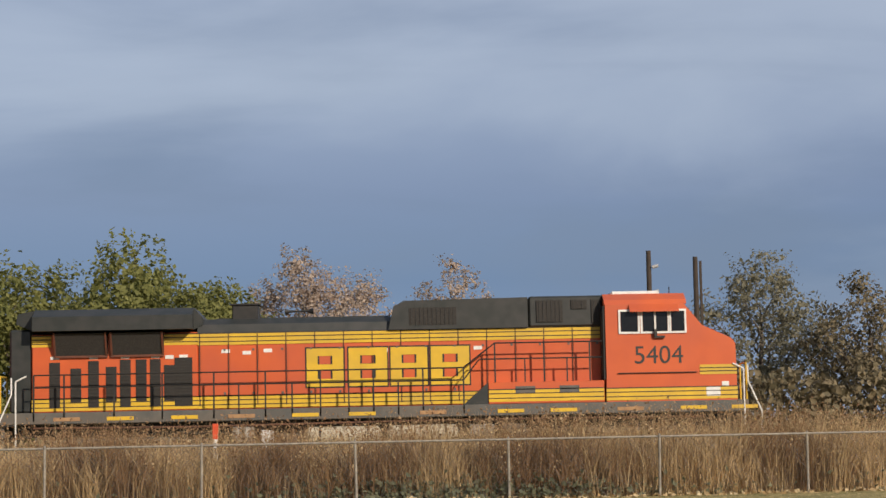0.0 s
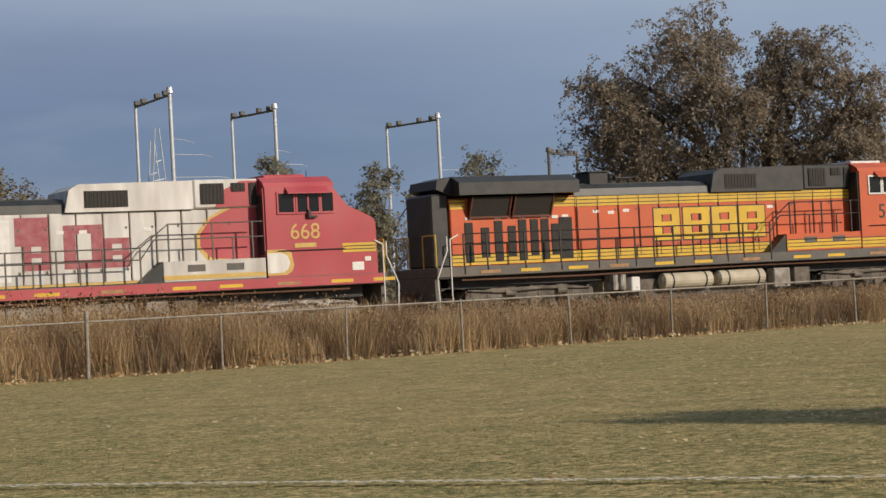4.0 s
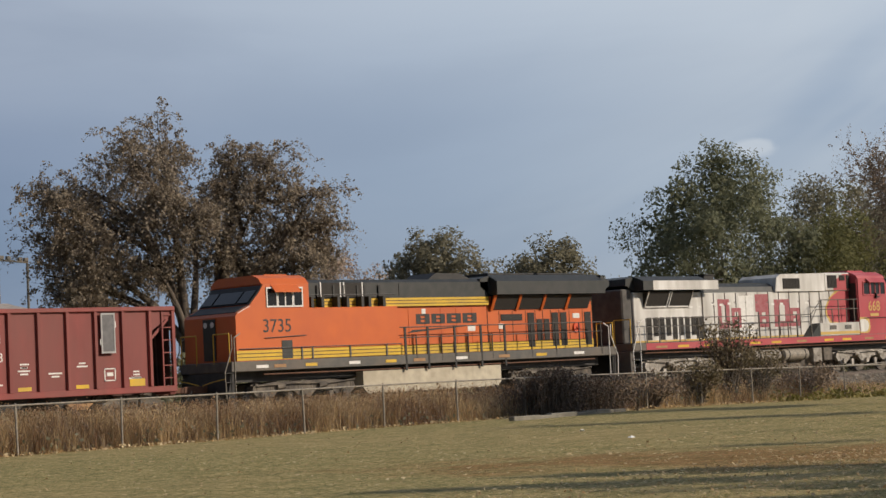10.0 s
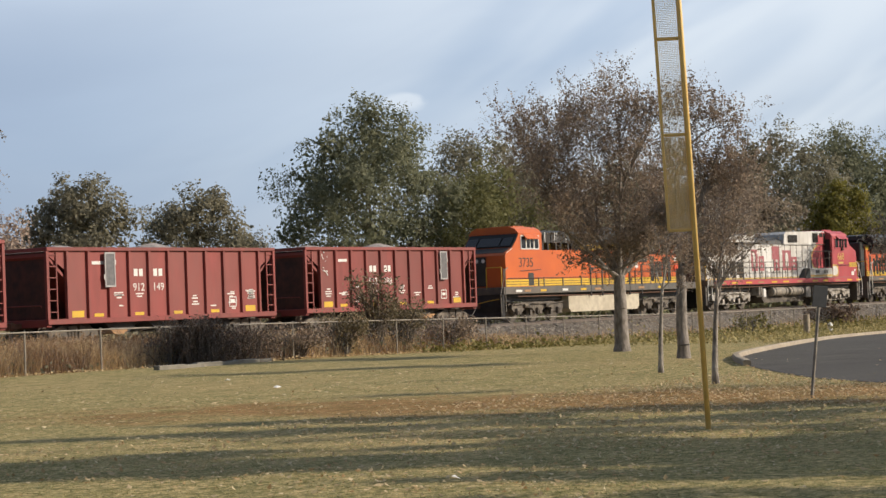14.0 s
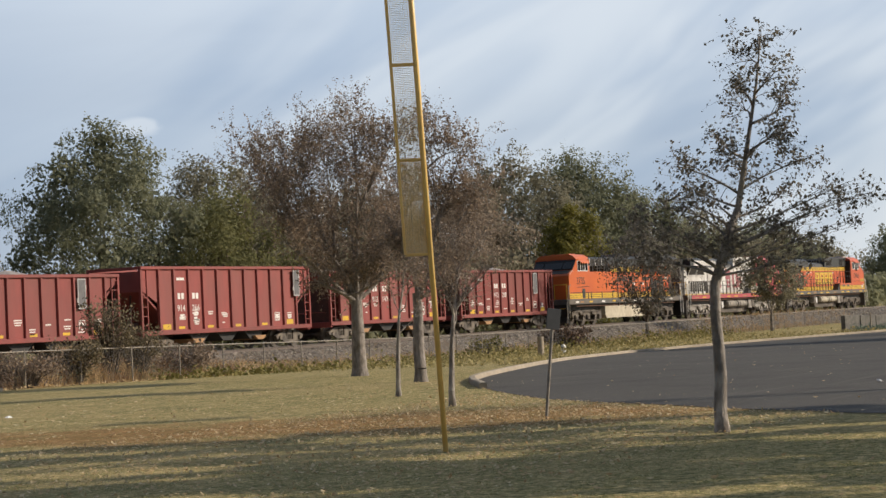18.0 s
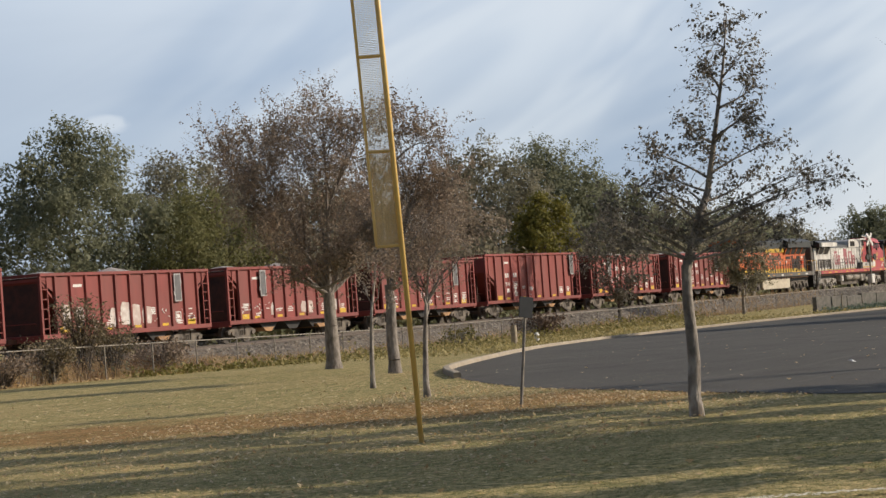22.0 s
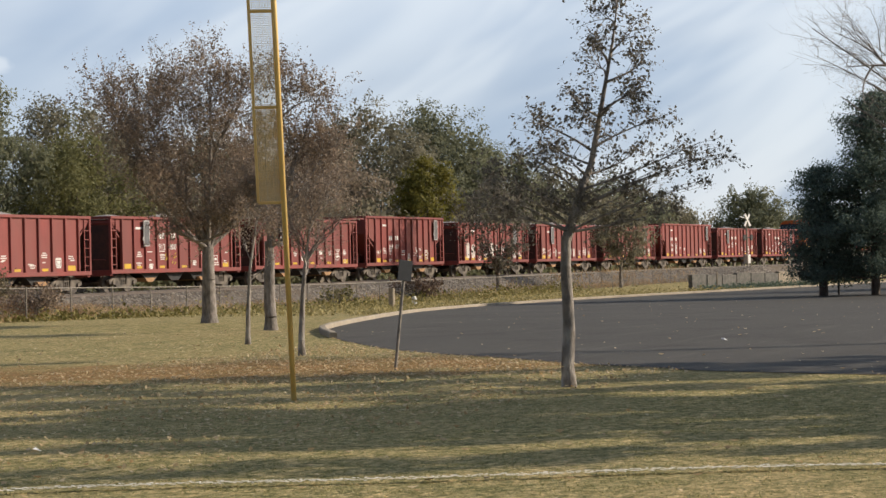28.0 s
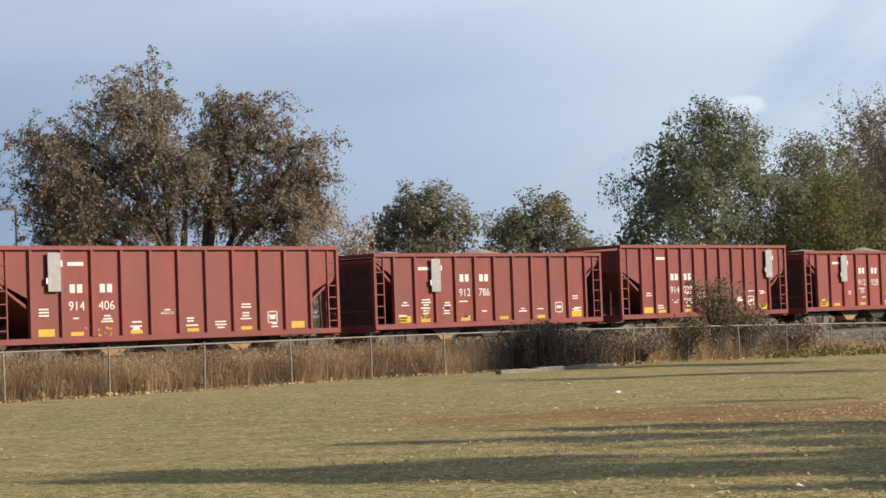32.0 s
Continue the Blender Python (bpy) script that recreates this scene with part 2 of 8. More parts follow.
M_TRUCKS = mat("silver_truck_paint", (0.52, 0.49, 0.44), 0.7, color2=(0.22, 0.2, 0.17), scale=4, big=(0.14, 0.12, 0.1), big_scale=1.6, big_amt=0.75)
M_RUST = mat("rusty_steel", (0.16, 0.075, 0.045), 0.8, color2=(0.09, 0.05, 0.035), scale=6)
M_WHITE = mat("white_paint", (0.78, 0.77, 0.74), 0.5, color2=(0.66, 0.65, 0.62), scale=6)
M_GREYPANEL = mat("pale_grey_panel", (0.42, 0.42, 0.42), 0.6, color2=(0.34, 0.33, 0.33), scale=5)
M_TAN = mat("dusty_tan_tank", (0.58, 0.53, 0.41), 0.75, color2=(0.44, 0.39, 0.30), scale=3, big=(0.34, 0.29, 0.21), big_scale=0.7)
# oxide red with the shade of wagon ends and undersides put in
M_OXDARK = mat("shaded_oxide_paint", (0.10, 0.045, 0.036), 0.8, color2=(0.05, 0.032, 0.028), scale=3)
M_LOAD = mat("pale_stone_load", (0.40, 0.36, 0.33), 0.95, color2=(0.26, 0.23, 0.21), scale=7, bump=1.0, bump_scale=12)
M_GLASS = mat("dark_cab_glass", (0.012, 0.014, 0.016), 0.12, spec=0.4)
M_SCREEN = mat("dark_intake_screen", (0.022, 0.02, 0.018), 0.8, color2=(0.04, 0.035, 0.03), scale=25)
M_CHALK = mat("faded_red_lettering", (0.30, 0.06, 0.075), 0.55, color2=(0.38, 0.14, 0.15), scale=4)
M_GOLD = mat("gold_lettering", (0.62, 0.42, 0.12), 0.5, scale=6)
M_SPRAYY = mat("yellow_spray_paint", (0.62, 0.47, 0.06), 0.6, scale=9)
M_CHUTE = mat("rusty_tan_chute", (0.42, 0.25, 0.12), 0.8, color2=(0.30, 0.17, 0.09), scale=4)
M_SEED = leaf_mat("russet_seed_heads", (0.22, 0.125, 0.065), (0.42, 0.28, 0.155), 0.3)
L_VERGE = leaf_mat("verge_leaves", (0.13, 0.13, 0.035), (0.30, 0.25, 0.09))
L_VERGEP = leaf_mat("pale_verge_leaves", (0.24, 0.215, 0.09), (0.50, 0.42, 0.20), 0.4)
L_BRAMBLE = leaf_mat("bramble_leaves", (0.10, 0.07, 0.052), (0.21, 0.15, 0.11), 0.25)
L_SHRUB = leaf_mat("shrub_leaves", (0.13, 0.115, 0.07), (0.27, 0.215, 0.13))
M_CHALKW = mat("worn_chalk", (0.84, 0.81, 0.72), 0.95, color2=(0.56, 0.51, 0.36), scale=16)
M_SIGN = mat("dark_sign_back", (0.06, 0.065, 0.07), 0.5, 0.3)
M_REDCAP = mat("orange_red_plastic", (0.7, 0.09, 0.03), 0.5)
M_BRIGHT = mat("bright_galvanised_steel", (0.62, 0.64, 0.66), 0.45, 0.2, color2=(0.5, 0.52, 0.54), scale=6)
M_BRICK = mat("brown_siding", (0.25, 0.13, 0.07), 0.85, color2=(0.20, 0.10, 0.055), scale=5, stretch=(1, 1, 8))
M_ROOF = mat("brown_shingles", (0.10, 0.06, 0.045), 0.9, color2=(0.07, 0.045, 0.035), scale=9)
M_RED_ORANGE = mat("sun_faded_orange_red_paint", (0.60, 0.115, 0.03), 0.45, color2=(0.54, 0.10, 0.028), scale=1.5, big=(0.46, 0.095, 0.045), big_scale=0.5, big_amt=0.6)
M_WIRE = mat("dull_fence_wire", (0.20, 0.20, 0.20), 0.6, 0.3)
M_CONCD = mat("dark_concrete", (0.19, 0.18, 0.155), 0.9, color2=(0.11, 0.105, 0.095), scale=4, bump=0.3, bump_scale=20, big=(0.09, 0.085, 0.075), big_scale=0.4)
M_CONCE = mat("dusty_concrete", (0.30, 0.28, 0.23), 0.9, color2=(0.2, 0.185, 0.155), scale=5, bump=0.3, bump_scale=20, big=(0.15, 0.14, 0.11), big_scale=0.9)
M_DRYG = leaf_mat("golden_grass", (0.50, 0.36, 0.19), (0.76, 0.58, 0.34), 0.45)
M_DRYD = leaf_mat("russet_weeds", (0.20, 0.12, 0.065), (0.38, 0.235, 0.125), 0.4)
M_SOOTSHADE = mat("sooty_shaded_grey_paint", (0.085, 0.08, 0.075), 0.75, color2=(0.14, 0.13, 0.12), scale=3, big=(0.05, 0.048, 0.045), big_scale=0.7)
M_SPRAYW = mat("white_spray_paint", (0.66, 0.62, 0.58), 0.6, color2=(0.5, 0.42, 0.38), scale=5, big=(0.36, 0.2, 0.17), big_scale=1.5, big_amt=0.5)
M_STONE = leaf_mat("loose_stones", (0.13, 0.115, 0.095), (0.42, 0.38, 0.32), 0.0)
M_PANELD = mat("dull_dark_tag_panel", (0.15, 0.15, 0.155), 0.55, color2=(0.10, 0.10, 0.105), scale=5)
M_SEAM = mat("dark_door_seams", (0.05, 0.03, 0.022), 0.9, color2=(0.09, 0.05, 0.035), scale=6)
M_STRUT = mat("shaded_brown_screen_frame", (0.15, 0.045, 0.022), 0.7, color2=(0.09, 0.035, 0.02), scale=5)
M_PALEW = mat("cream_coated_wire", (0.93, 0.78, 0.50), 0.5, scale=5)


# ---- mesh tools ----
class Build:
    """Collects vertices and faces of one mesh."""

    def __init__(self):
        self.v, self.f = [], []

    def add(self, vs, fs):
        n = len(self.v)
        self.v.extend(tuple(p) for p in vs)
        self.f.extend(tuple(i + n for i in q) for q in fs)
        return self

    def box(self, x0, x1, y0, y1, z0, z1, b=0.0):
        """A box, with chamfered edges if b is given."""
        if b <= 0:
            vs = [(x, y, z) for x in (x0, x1) for y in (y0, y1) for z in (z0, z1)]
            return self.add(vs, [(0, 1, 3, 2), (4, 6, 7, 5), (0, 4, 5, 1), (2, 3, 7, 6), (0, 2, 6, 4), (1, 5, 7, 3)])
        b = min(b, (x1 - x0) * 0.45, (y1 - y0) * 0.45, (z1 - z0) * 0.45)
        loop = [(x0 + b, y0), (x1 - b, y0), (x1, y0 + b), (x1, y1 - b), (x1 - b, y1), (x0 + b, y1), (x0, y1 - b), (x0, y0 + b)]
        inner = [(min(max(x, x0 + b), x1 - b), min(max(y, y0 + b), y1 - b)) for x, y in loop]
        vs = [(*p, z0) for p in inner] + [(*p, z0 + b) for p in loop] + [(*p, z1 - b) for p in loop] + [(*p, z1) for p in inner]
        fs = [tuple(range(7, -1, -1)), tuple(range(24, 32))]
        for k in (0, 8, 16):
            fs += [(k + i, k + (i + 1) % 8, k + 8 + (i + 1) % 8, k + 8 + i) for i in range(8)]
        return self.add(vs, fs)

    def prism(self, pts, axis, a0, a1):
        """A polygon of (u, v) pulled along an axis: y takes (x, z), x takes (y, z), z takes (x, y)."""
        at = {"y": lambda u, v, a: (u, a, v), "x": lambda u, v, a: (a, u, v), "z": lambda u, v, a: (u, v, a)}[axis]
        n = len(pts)
        vs = [at(u, v, a0) for u, v in pts] + [at(u, v, a1) for u, v in pts]
        fs = [tuple(range(n)), tuple(range(2 * n - 1, n - 1, -1))] + [(i, n + i, n + (i + 1) % n, (i + 1) % n) for i in range(n)]
        return self.add(vs, fs)

    def tube(self, p, q, r, r2=None, n=8, caps=True):
        p, q = Vector(p), Vector(q)
        r2 = r if r2 is None else r2
        d = (q - p).normalized()
        a = d.orthogonal().normalized()
        b = d.cross(a)
        ring = [(math.cos(2 * math.pi * i / n), math.sin(2 * math.pi * i / n)) for i in range(n)]
        vs = [p + (a * c + b * s) * r for c, s in ring] + [q + (a * c + b * s) * r2 for c, s in ring]
        fs = [(i, (i + 1) % n, n + (i + 1) % n, n + i) for i in range(n)]
        if caps:
            fs += [tuple(range(n - 1, -1, -1)), tuple(range(n, 2 * n))]
        return self.add(vs, fs)

    def bar(self, pts, r, n=6):
        for a, b in zip(pts, pts[1:]):
            self.tube(a, b, r, n=n)
        return self

    def mesh(self, name, smooth=False):
        me = bpy.data.meshes.new(name)
        me.from_pydata(self.v, [], self.f)
        me.validate()
        bm = bmesh.new()
        bm.from_mesh(me)
        bmesh.ops.recalc_face_normals(bm, faces=bm.faces)
        bm.to_mesh(me)
        bm.free()
        if smooth:
            me.polygons.foreach_set("use_smooth", [True] * len(me.polygons))
        return me


def part(name, b, material, parent=None, label="", smooth=False):
    """Links a Build as one mesh object under a thing or a part."""
    ob = new(name, b.mesh(name, smooth) if isinstance(b, Build) else b)
    if not ob.data.materials:
        ob.data.materials.append(material)
    ob.parent = parent
    if label:
        ob["label"] = label
    return ob


def thing(name, label, category, m=None, group="", kind=""):
    ob = new(name)
    ob.empty_display_size = 0.2
    if m is not None:
        ob.matrix_basis = m
    return tagged(ob, label, category, group, kind)


def solo(name, b, material, label, category, group="", kind="", smooth=False):
    ob = part(name, b, material, None, label, smooth)
    return tagged(ob, label, category, group, kind)


# ---- ground, lot, track ----
def gz(x, y):
    """Height of the ground: level by the viewer, dropping a little towards the far end."""
    u = min(max((x - 35) / 55, 0), 1)
    return -0.55 * u * u * (3 - 2 * u)


def railz(x):
    """Height of the rail tops."""
    return 0.28 + 0.0028 * min(max(x, -60), 122)


TRACK_Y = 54.45


def track_y(x):
    """The track's middle line: straight past the viewer, then bending very slightly towards the lot."""
    return TRACK_Y - 0.00022 * max(0.0, min(x, 320) - 85) ** 2


def fence_y(x):
    return 39.07 + 0.061 * (x - 11.5)


def worn_belt(m):
    """A belt of worn brown turf under the young trees, and a mottle of greener grass."""
    nt = m.node_tree
    N, L = nt.nodes.new, nt.links.new
    p = nt.nodes["Principled BSDF"]
    col = p.inputs["Base Color"].links[0].from_socket
    tc = N("ShaderNodeTexCoord")

    def math2(op, a, c):
        k = N("ShaderNodeMath")
        k.operation = op
        for i, v in enumerate((a, c)):
            if isinstance(v, float):
                k.inputs[i].default_value = v
            else:
                L(v, k.inputs[i])
        return k.outputs[0]

    def along(d, o, w):
        k = N("ShaderNodeVectorMath")
        k.operation = "DOT_PRODUCT"
        k.inputs[1].default_value = (*d, 0)
        L(tc.outputs["Object"], k.inputs[0])
        q = math2("DIVIDE", math2("SUBTRACT", k.outputs["Value"], o), w)
        return math2("MULTIPLY", q, q)

    n = N("ShaderNodeTexNoise")
    n.inputs["Scale"].default_value, n.inputs["Detail"].default_value = 0.7, 7.0
    L(tc.outputs["Object"], n.inputs["Vector"])
    d = math2("ADD", along((-0.45, 0.893), 3.0, 9.0), along((0.893, 0.45), 28.6, 3.0))
    d = math2("ADD", d, math2("MULTIPLY", math2("SUBTRACT", n.outputs["Fac"], 0.5), 3.2))
    mr = N("ShaderNodeMapRange")
    mr.interpolation_type = "SMOOTHSTEP"
    for k, v in (("From Min", 0.1), ("From Max", 1.5), ("To Min", 0.8), ("To Max", 0.0)):
        mr.inputs[k].default_value = v
    L(d, mr.inputs["Value"])
    mx = N("ShaderNodeMix")
    mx.data_type = "RGBA"
    L(mr.outputs[0], mx.inputs["Factor"])
    L(col, mx.inputs[6])
    mx.inputs[7].default_value = (0.30, 0.165, 0.075, 1)
    # tufts: darker green and bleached straw side by side
    n2 = N("ShaderNodeTexNoise")
    n2.inputs["Scale"].default_value, n2.inputs["Detail"].default_value, n2.inputs["Roughness"].default_value = 1.3, 10.0, 0.78
    L(tc.outputs["Object"], n2.inputs["Vector"])
    r = N("ShaderNodeValToRGB")
    r.color_ramp.elements[0].position, r.color_ramp.elements[0].color = 0.38, (0.62, 0.69, 0.60, 1)
    r.color_ramp.elements[1].position, r.color_ramp.elements[1].color = 0.66, (1.22, 1.18, 1.16, 1)
    L(n2.outputs["Fac"], r.inputs[0])
    mu = N("ShaderNodeMix")
    mu.data_type, mu.blend_type = "RGBA", "MULTIPLY"
    mu.inputs["Factor"].default_value = 1.0
    L(mx.outputs[2], mu.inputs[6])
    L(r.outputs[0], mu.inputs[7])
    n3 = N("ShaderNodeTexNoise")
    n3.inputs["Scale"].default_value, n3.inputs["Detail"].default_value, n3.inputs["Roughness"].default_value = 14.0, 8.0, 0.8
    L(tc.outputs["Object"], n3.inputs["Vector"])
    r3 = N("ShaderNodeValToRGB")
    r3.color_ramp.elements[0].position, r3.color_ramp.elements[0].color = 0.40, (0.55, 0.64, 0.55, 1)
    r3.color_ramp.elements[1].position, r3.color_ramp.elements[1].color = 0.60, (1.4, 1.32, 1.3, 1)
    L(n3.outputs["Fac"], r3.inputs[0])
    m3 = N("ShaderNodeMix")
    m3.data_type, m3.blend_type = "RGBA", "MULTIPLY"
    m3.inputs["Factor"].default_value = 1.0
    L(mu.outputs[2], m3.inputs[6])
    L(r3.outputs[0], m3.inputs[7])
    L(m3.outputs[2], p.inputs["Base Color"])


worn_belt(M_GRASS)


def make_ground():
    xs = [-2500, -900, -300, -120] + [-60 + 4 * i for i in range(60)] + [190, 240, 320, 500, 900, 2500]
    ys = [-2500, -900, -300, -100] + [-40 + 4 * i for i in range(45)] + [150, 200, 300, 600, 2500]
    b = Build()
    b.v = [(x, y, gz(x, y)) for x in xs for y in ys]
    n = len(ys)
    b.f = [(i * n + j, (i + 1) * n + j, (i + 1) * n + j + 1, i * n + j + 1) for i in range(len(xs) - 1) for j in range(n - 1)]
    return solo("ground", b, M_GRASS, "mown autumn lawn, green and straw brown", "ground", kind="structure", smooth=True)


make_ground()


def strip(name, xs, profile, material, label, category, kind="structure"):
    """A band along x: profile(x) gives (y, z) points across it."""
    b = Build()
    rows = [profile(x) for x in xs]
    n = len(rows[0])
    b.v = [(x, y, z) for x, r in zip(xs, rows) for y, z in r]
    b.f = [(i * n + j, i * n + j + 1, (i + 1) * n + j + 1, (i + 1) * n + j) for i in range(len(xs) - 1) for j in range(n - 1)]
    return solo(name, b, material, label, category, kind=kind)


TRACK_X = [-340 + 4.0 * i for i in range(190)]


def ballast(x):
    top = railz(x) - 0.16
    g = gz(x, 50) - 0.05
    r = random.Random(round(x * 10))
    j = lambda: r.uniform(-0.05, 0.05)
    w, c = 1.9 + (top - g) * 1.6, track_y(x)
    return [(c - w + 2 * j(), g), (c - (w + 1.9) / 2 + j(), (top + g) / 2 + j()), (c - 1.75 + j(), top - 0.02), (c - 1.2, top), (c + 1.2, top), (c + 1.75, top - 0.02), (c + w, g)]


strip("track_bed", TRACK_X, ballast, M_BALLAST, "grey crushed stone bed of the railway track", "track bed")


def rail(dy):
    b = Build()
    prof = [(-0.07, -0.17), (0.07, -0.17), (0.07, -0.155), (0.012, -0.13), (0.012, -0.05), (0.037, -0.035), (0.037, 0), (-0.037, 0), (-0.037, -0.035), (-0.012, -0.05), (-0.012, -0.13), (-0.07, -0.155)]
    n = len(prof)
    b.v = [(x, track_y(x) + dy + u, railz(x) + v) for x in TRACK_X for u, v in prof]
    b.f = [(i * n + j, i * n + (j + 1) % n, (i + 1) * n + (j + 1) % n, (i + 1) * n + j) for i in range(len(TRACK_X) - 1) for j in range(n)]
    return solo("rail", b, M_RAIL, "worn steel railway rail on wooden ties", "rail", group="rails of the track", kind="structure")


for dy in (-0.7525, 0.7525):
    rail(dy)


def ties():
    b = Build()
    x = -40.0
    while x < 260:
        z = railz(x) - 0.172
        b.box(x - 0.115, x + 0.115, track_y(x) - 1.3, track_y(x) + 1.3, z - 0.16, z)
        x += 0.56
    return solo("railway_ties", b, M_TIE, "dark creosoted wooden ties bedded in the stone", "tie", kind="stuff")


ties()

# parking lot: far edge with a raised kerb, near edge flush with the lawn
LOT_FAR = [(39.4, 20.55), (40.8, 21.3), (43.4, 22.4), (47.5, 23.95), (53.0, 26.0), (61.0, 29.0), (71.0, 32.5), (80.0, 34.7), (87.0, 35.3), (100.0, 34.0), (125, 29.0), (160, 24.0)]
LOT_NEAR = [(38.2, 19.75), (37.0, 19.05), (35.2, 18.0), (32.6, 16.1), (30.6, 14.5), (29.2, 13.0), (27.9, 11.3), (26.4, 9.6), (25.3, 8.0), (24.4, 6.5), (23.0, 0.5), (23.4, -2.0)]


def lerp_line(pts, n):
    out, k = [], len(pts) - 1
    for i in range(n):
        u = i / (n - 1) * k
        j = min(int(u), k - 1)
        a, b, f = pts[j], pts[j + 1], u - j
        p0, p3 = pts[max(j - 1, 0)], pts[min(j + 2, k)]
        out.append(tuple(0.5 * (2 * a[d] + (b[d] - p0[d]) * f + (2 * p0[d] - 5 * a[d] + 4 * b[d] - p3[d]) * f * f + (3 * a[d] - p0[d] - 3 * b[d] + p3[d]) * f ** 3) for d in (0, 1)))
    return out


def worn_asphalt(m):
    """Pale dust and tyre-worn streaks along the lot, and a mottle of old patches."""
    nt = m.node_tree
    N, L = nt.nodes.new, nt.links.new
    p = nt.nodes["Principled BSDF"]
    col = p.inputs["Base Color"].links[0].from_socket
    tc = N("ShaderNodeTexCoord")
    for turn, scale, lo, hi, amt, c in ((-22, (0.16, 2.6, 1), 0.58, 0.74, 0.55, (0.15, 0.14, 0.12)), (14, (0.5, 0.7, 1), 0.52, 0.7, 0.6, (0.054, 0.051, 0.047)), (-22, (0.9, 9.0, 1), 0.64, 0.74, 0.5, (0.19, 0.18, 0.155)), (0, (9, 9, 1), 0.6, 0.7, 0.5, (0.12, 0.11, 0.09))):
        mp = N("ShaderNodeMapping")
        mp.inputs["Rotation"].default_value, mp.inputs["Scale"].default_value = (0, 0, radians(turn)), scale
        L(tc.outputs["Object"], mp.inputs["Vector"])
        n = N("ShaderNodeTexNoise")
        n.inputs["Scale"].default_value, n.inputs["Detail"].default_value = 1.0, 7.0
        L(mp.outputs[0], n.inputs["Vector"])
        mr = N("ShaderNodeMapRange")
        for k, v in (("From Min", lo), ("From Max", hi), ("To Min", 0.0), ("To Max", amt)):
            mr.inputs[k].default_value = v
        L(n.outputs["Fac"], mr.inputs["Value"])
        mx = N("ShaderNodeMix")
        mx.data_type = "RGBA"
        L(mr.outputs[0], mx.inputs["Factor"])
        L(col, mx.inputs[6])
        mx.inputs[7].default_value = (*c, 1)
        col = mx.outputs[2]
    L(col, p.inputs["Base Color"])


worn_asphalt(M_ASPHALT)


def make_lot():
    far, near = lerp_line(LOT_FAR, 46), lerp_line(LOT_NEAR, 46)
    b, m = Build(), 14
    for p, q in zip(far, near):
        for j in range(m + 1):
            x, y = (p[d] + (q[d] - p[d]) * j / m for d in (0, 1))
            b.v.append((x, y, gz(x, y) + 0.008))
    b.f = [(i * (m + 1) + j, (i + 1) * (m + 1) + j, (i + 1) * (m + 1) + j + 1, i * (m + 1) + j + 1) for i in range(45) for j in range(m)]
    solo("parking_lot", b, M_ASPHALT, "dark asphalt parking lot with a rounded end", "parking lot", kind="structure")
    # the kerb goes round the tip and along the far edge
    line = lerp_line([(36.0, 18.55), (36.7, 18.95), (37.6, 19.5), (38.4, 20.0)] + LOT_FAR, 60)
    k = Build()
    prof = [(-0.09, -0.1), (-0.08, 0.10), (-0.06, 0.125), (0.06, 0.125), (0.08, 0.10), (0.09, -0.1)]
    for i, p in enumerate(line):
        a, c = line[max(i - 1, 0)], line[min(i + 1, 59)]
        d = Vector((c[0] - a[0], c[1] - a[1])).normalized()
        for u, v in prof:
            k.v.append((p[0] - d.y * u, p[1] + d.x * u, gz(*p) + v))
    for e in (0, 59 * 6):
        k.f.append(tuple(range(e, e + 6)))
    k.f += [(i * 6 + j, i * 6 + (j + 1) % 6, i * 6 + 6 + (j + 1) % 6, i * 6 + 6 + j) for i in range(59) for j in range(6)]
    solo("kerb", k, M_CONC, "pale worn concrete kerb round the parking lot", "kerb", kind="structure")


make_lot()

# ---- trees ----
def leaf_mesh(name, pts, size, rng, flat=0.0, face=None):
    """Small folded leaves (clumps), one at each point, turned at random or loosely along face."""
    n = len(pts)
    c = np.array(pts, dtype=float)
    a = rng.normal(size=(n, 3))
    a[:, 2] *= 1 - flat
    a /= np.linalg.norm(a, axis=1)[:, None]
    h = rng.normal(size=(n, 3))
    if flat > 0.5:
        h = h * 0.25 + np.array([0, 0, 1.0])
    if face is not None:
        w = face + rng.normal(size=(n, 3)) * 0.55
        h = np.cross(w, a)
        a = np.cross(h, w)
        a /= np.linalg.norm(a, axis=1)[:, None] + 1e-9
    bb = np.cross(a, h)
    if face is not None:
        bb = h
    bb /= np.linalg.norm(bb, axis=1)[:, None] + 1e-9
    nn = np.cross(a, bb)
    s = np.reshape(size, (-1, 1)) * rng.uniform(0.55, 1.35, size=(n, 1))
    v = np.stack([c - a * s * 0.5, c + bb * s * 0.32 + nn * s * 0.12, c + a * s * 0.5, c - bb * s * 0.32 + nn * s * 0.12], 1).reshape(-1, 3)
    i = np.arange(n)[:, None] * 4
    f = np.concatenate([i + [0, 1, 2], i + [0, 2, 3]], 1).reshape(-1, 3)
    me = bpy.data.meshes.new(name)
    me.vertices.add(len(v))
    me.vertices.foreach_set("co", v.ravel())
    me.loops.add(f.size)
    me.loops.foreach_set("vertex_index", f.ravel().astype(np.int32))
    me.polygons.add(len(f))
    me.polygons.foreach_set("loop_start", np.arange(0, f.size, 3, dtype=np.int32))
    me.update(calc_edges=True)
    return me


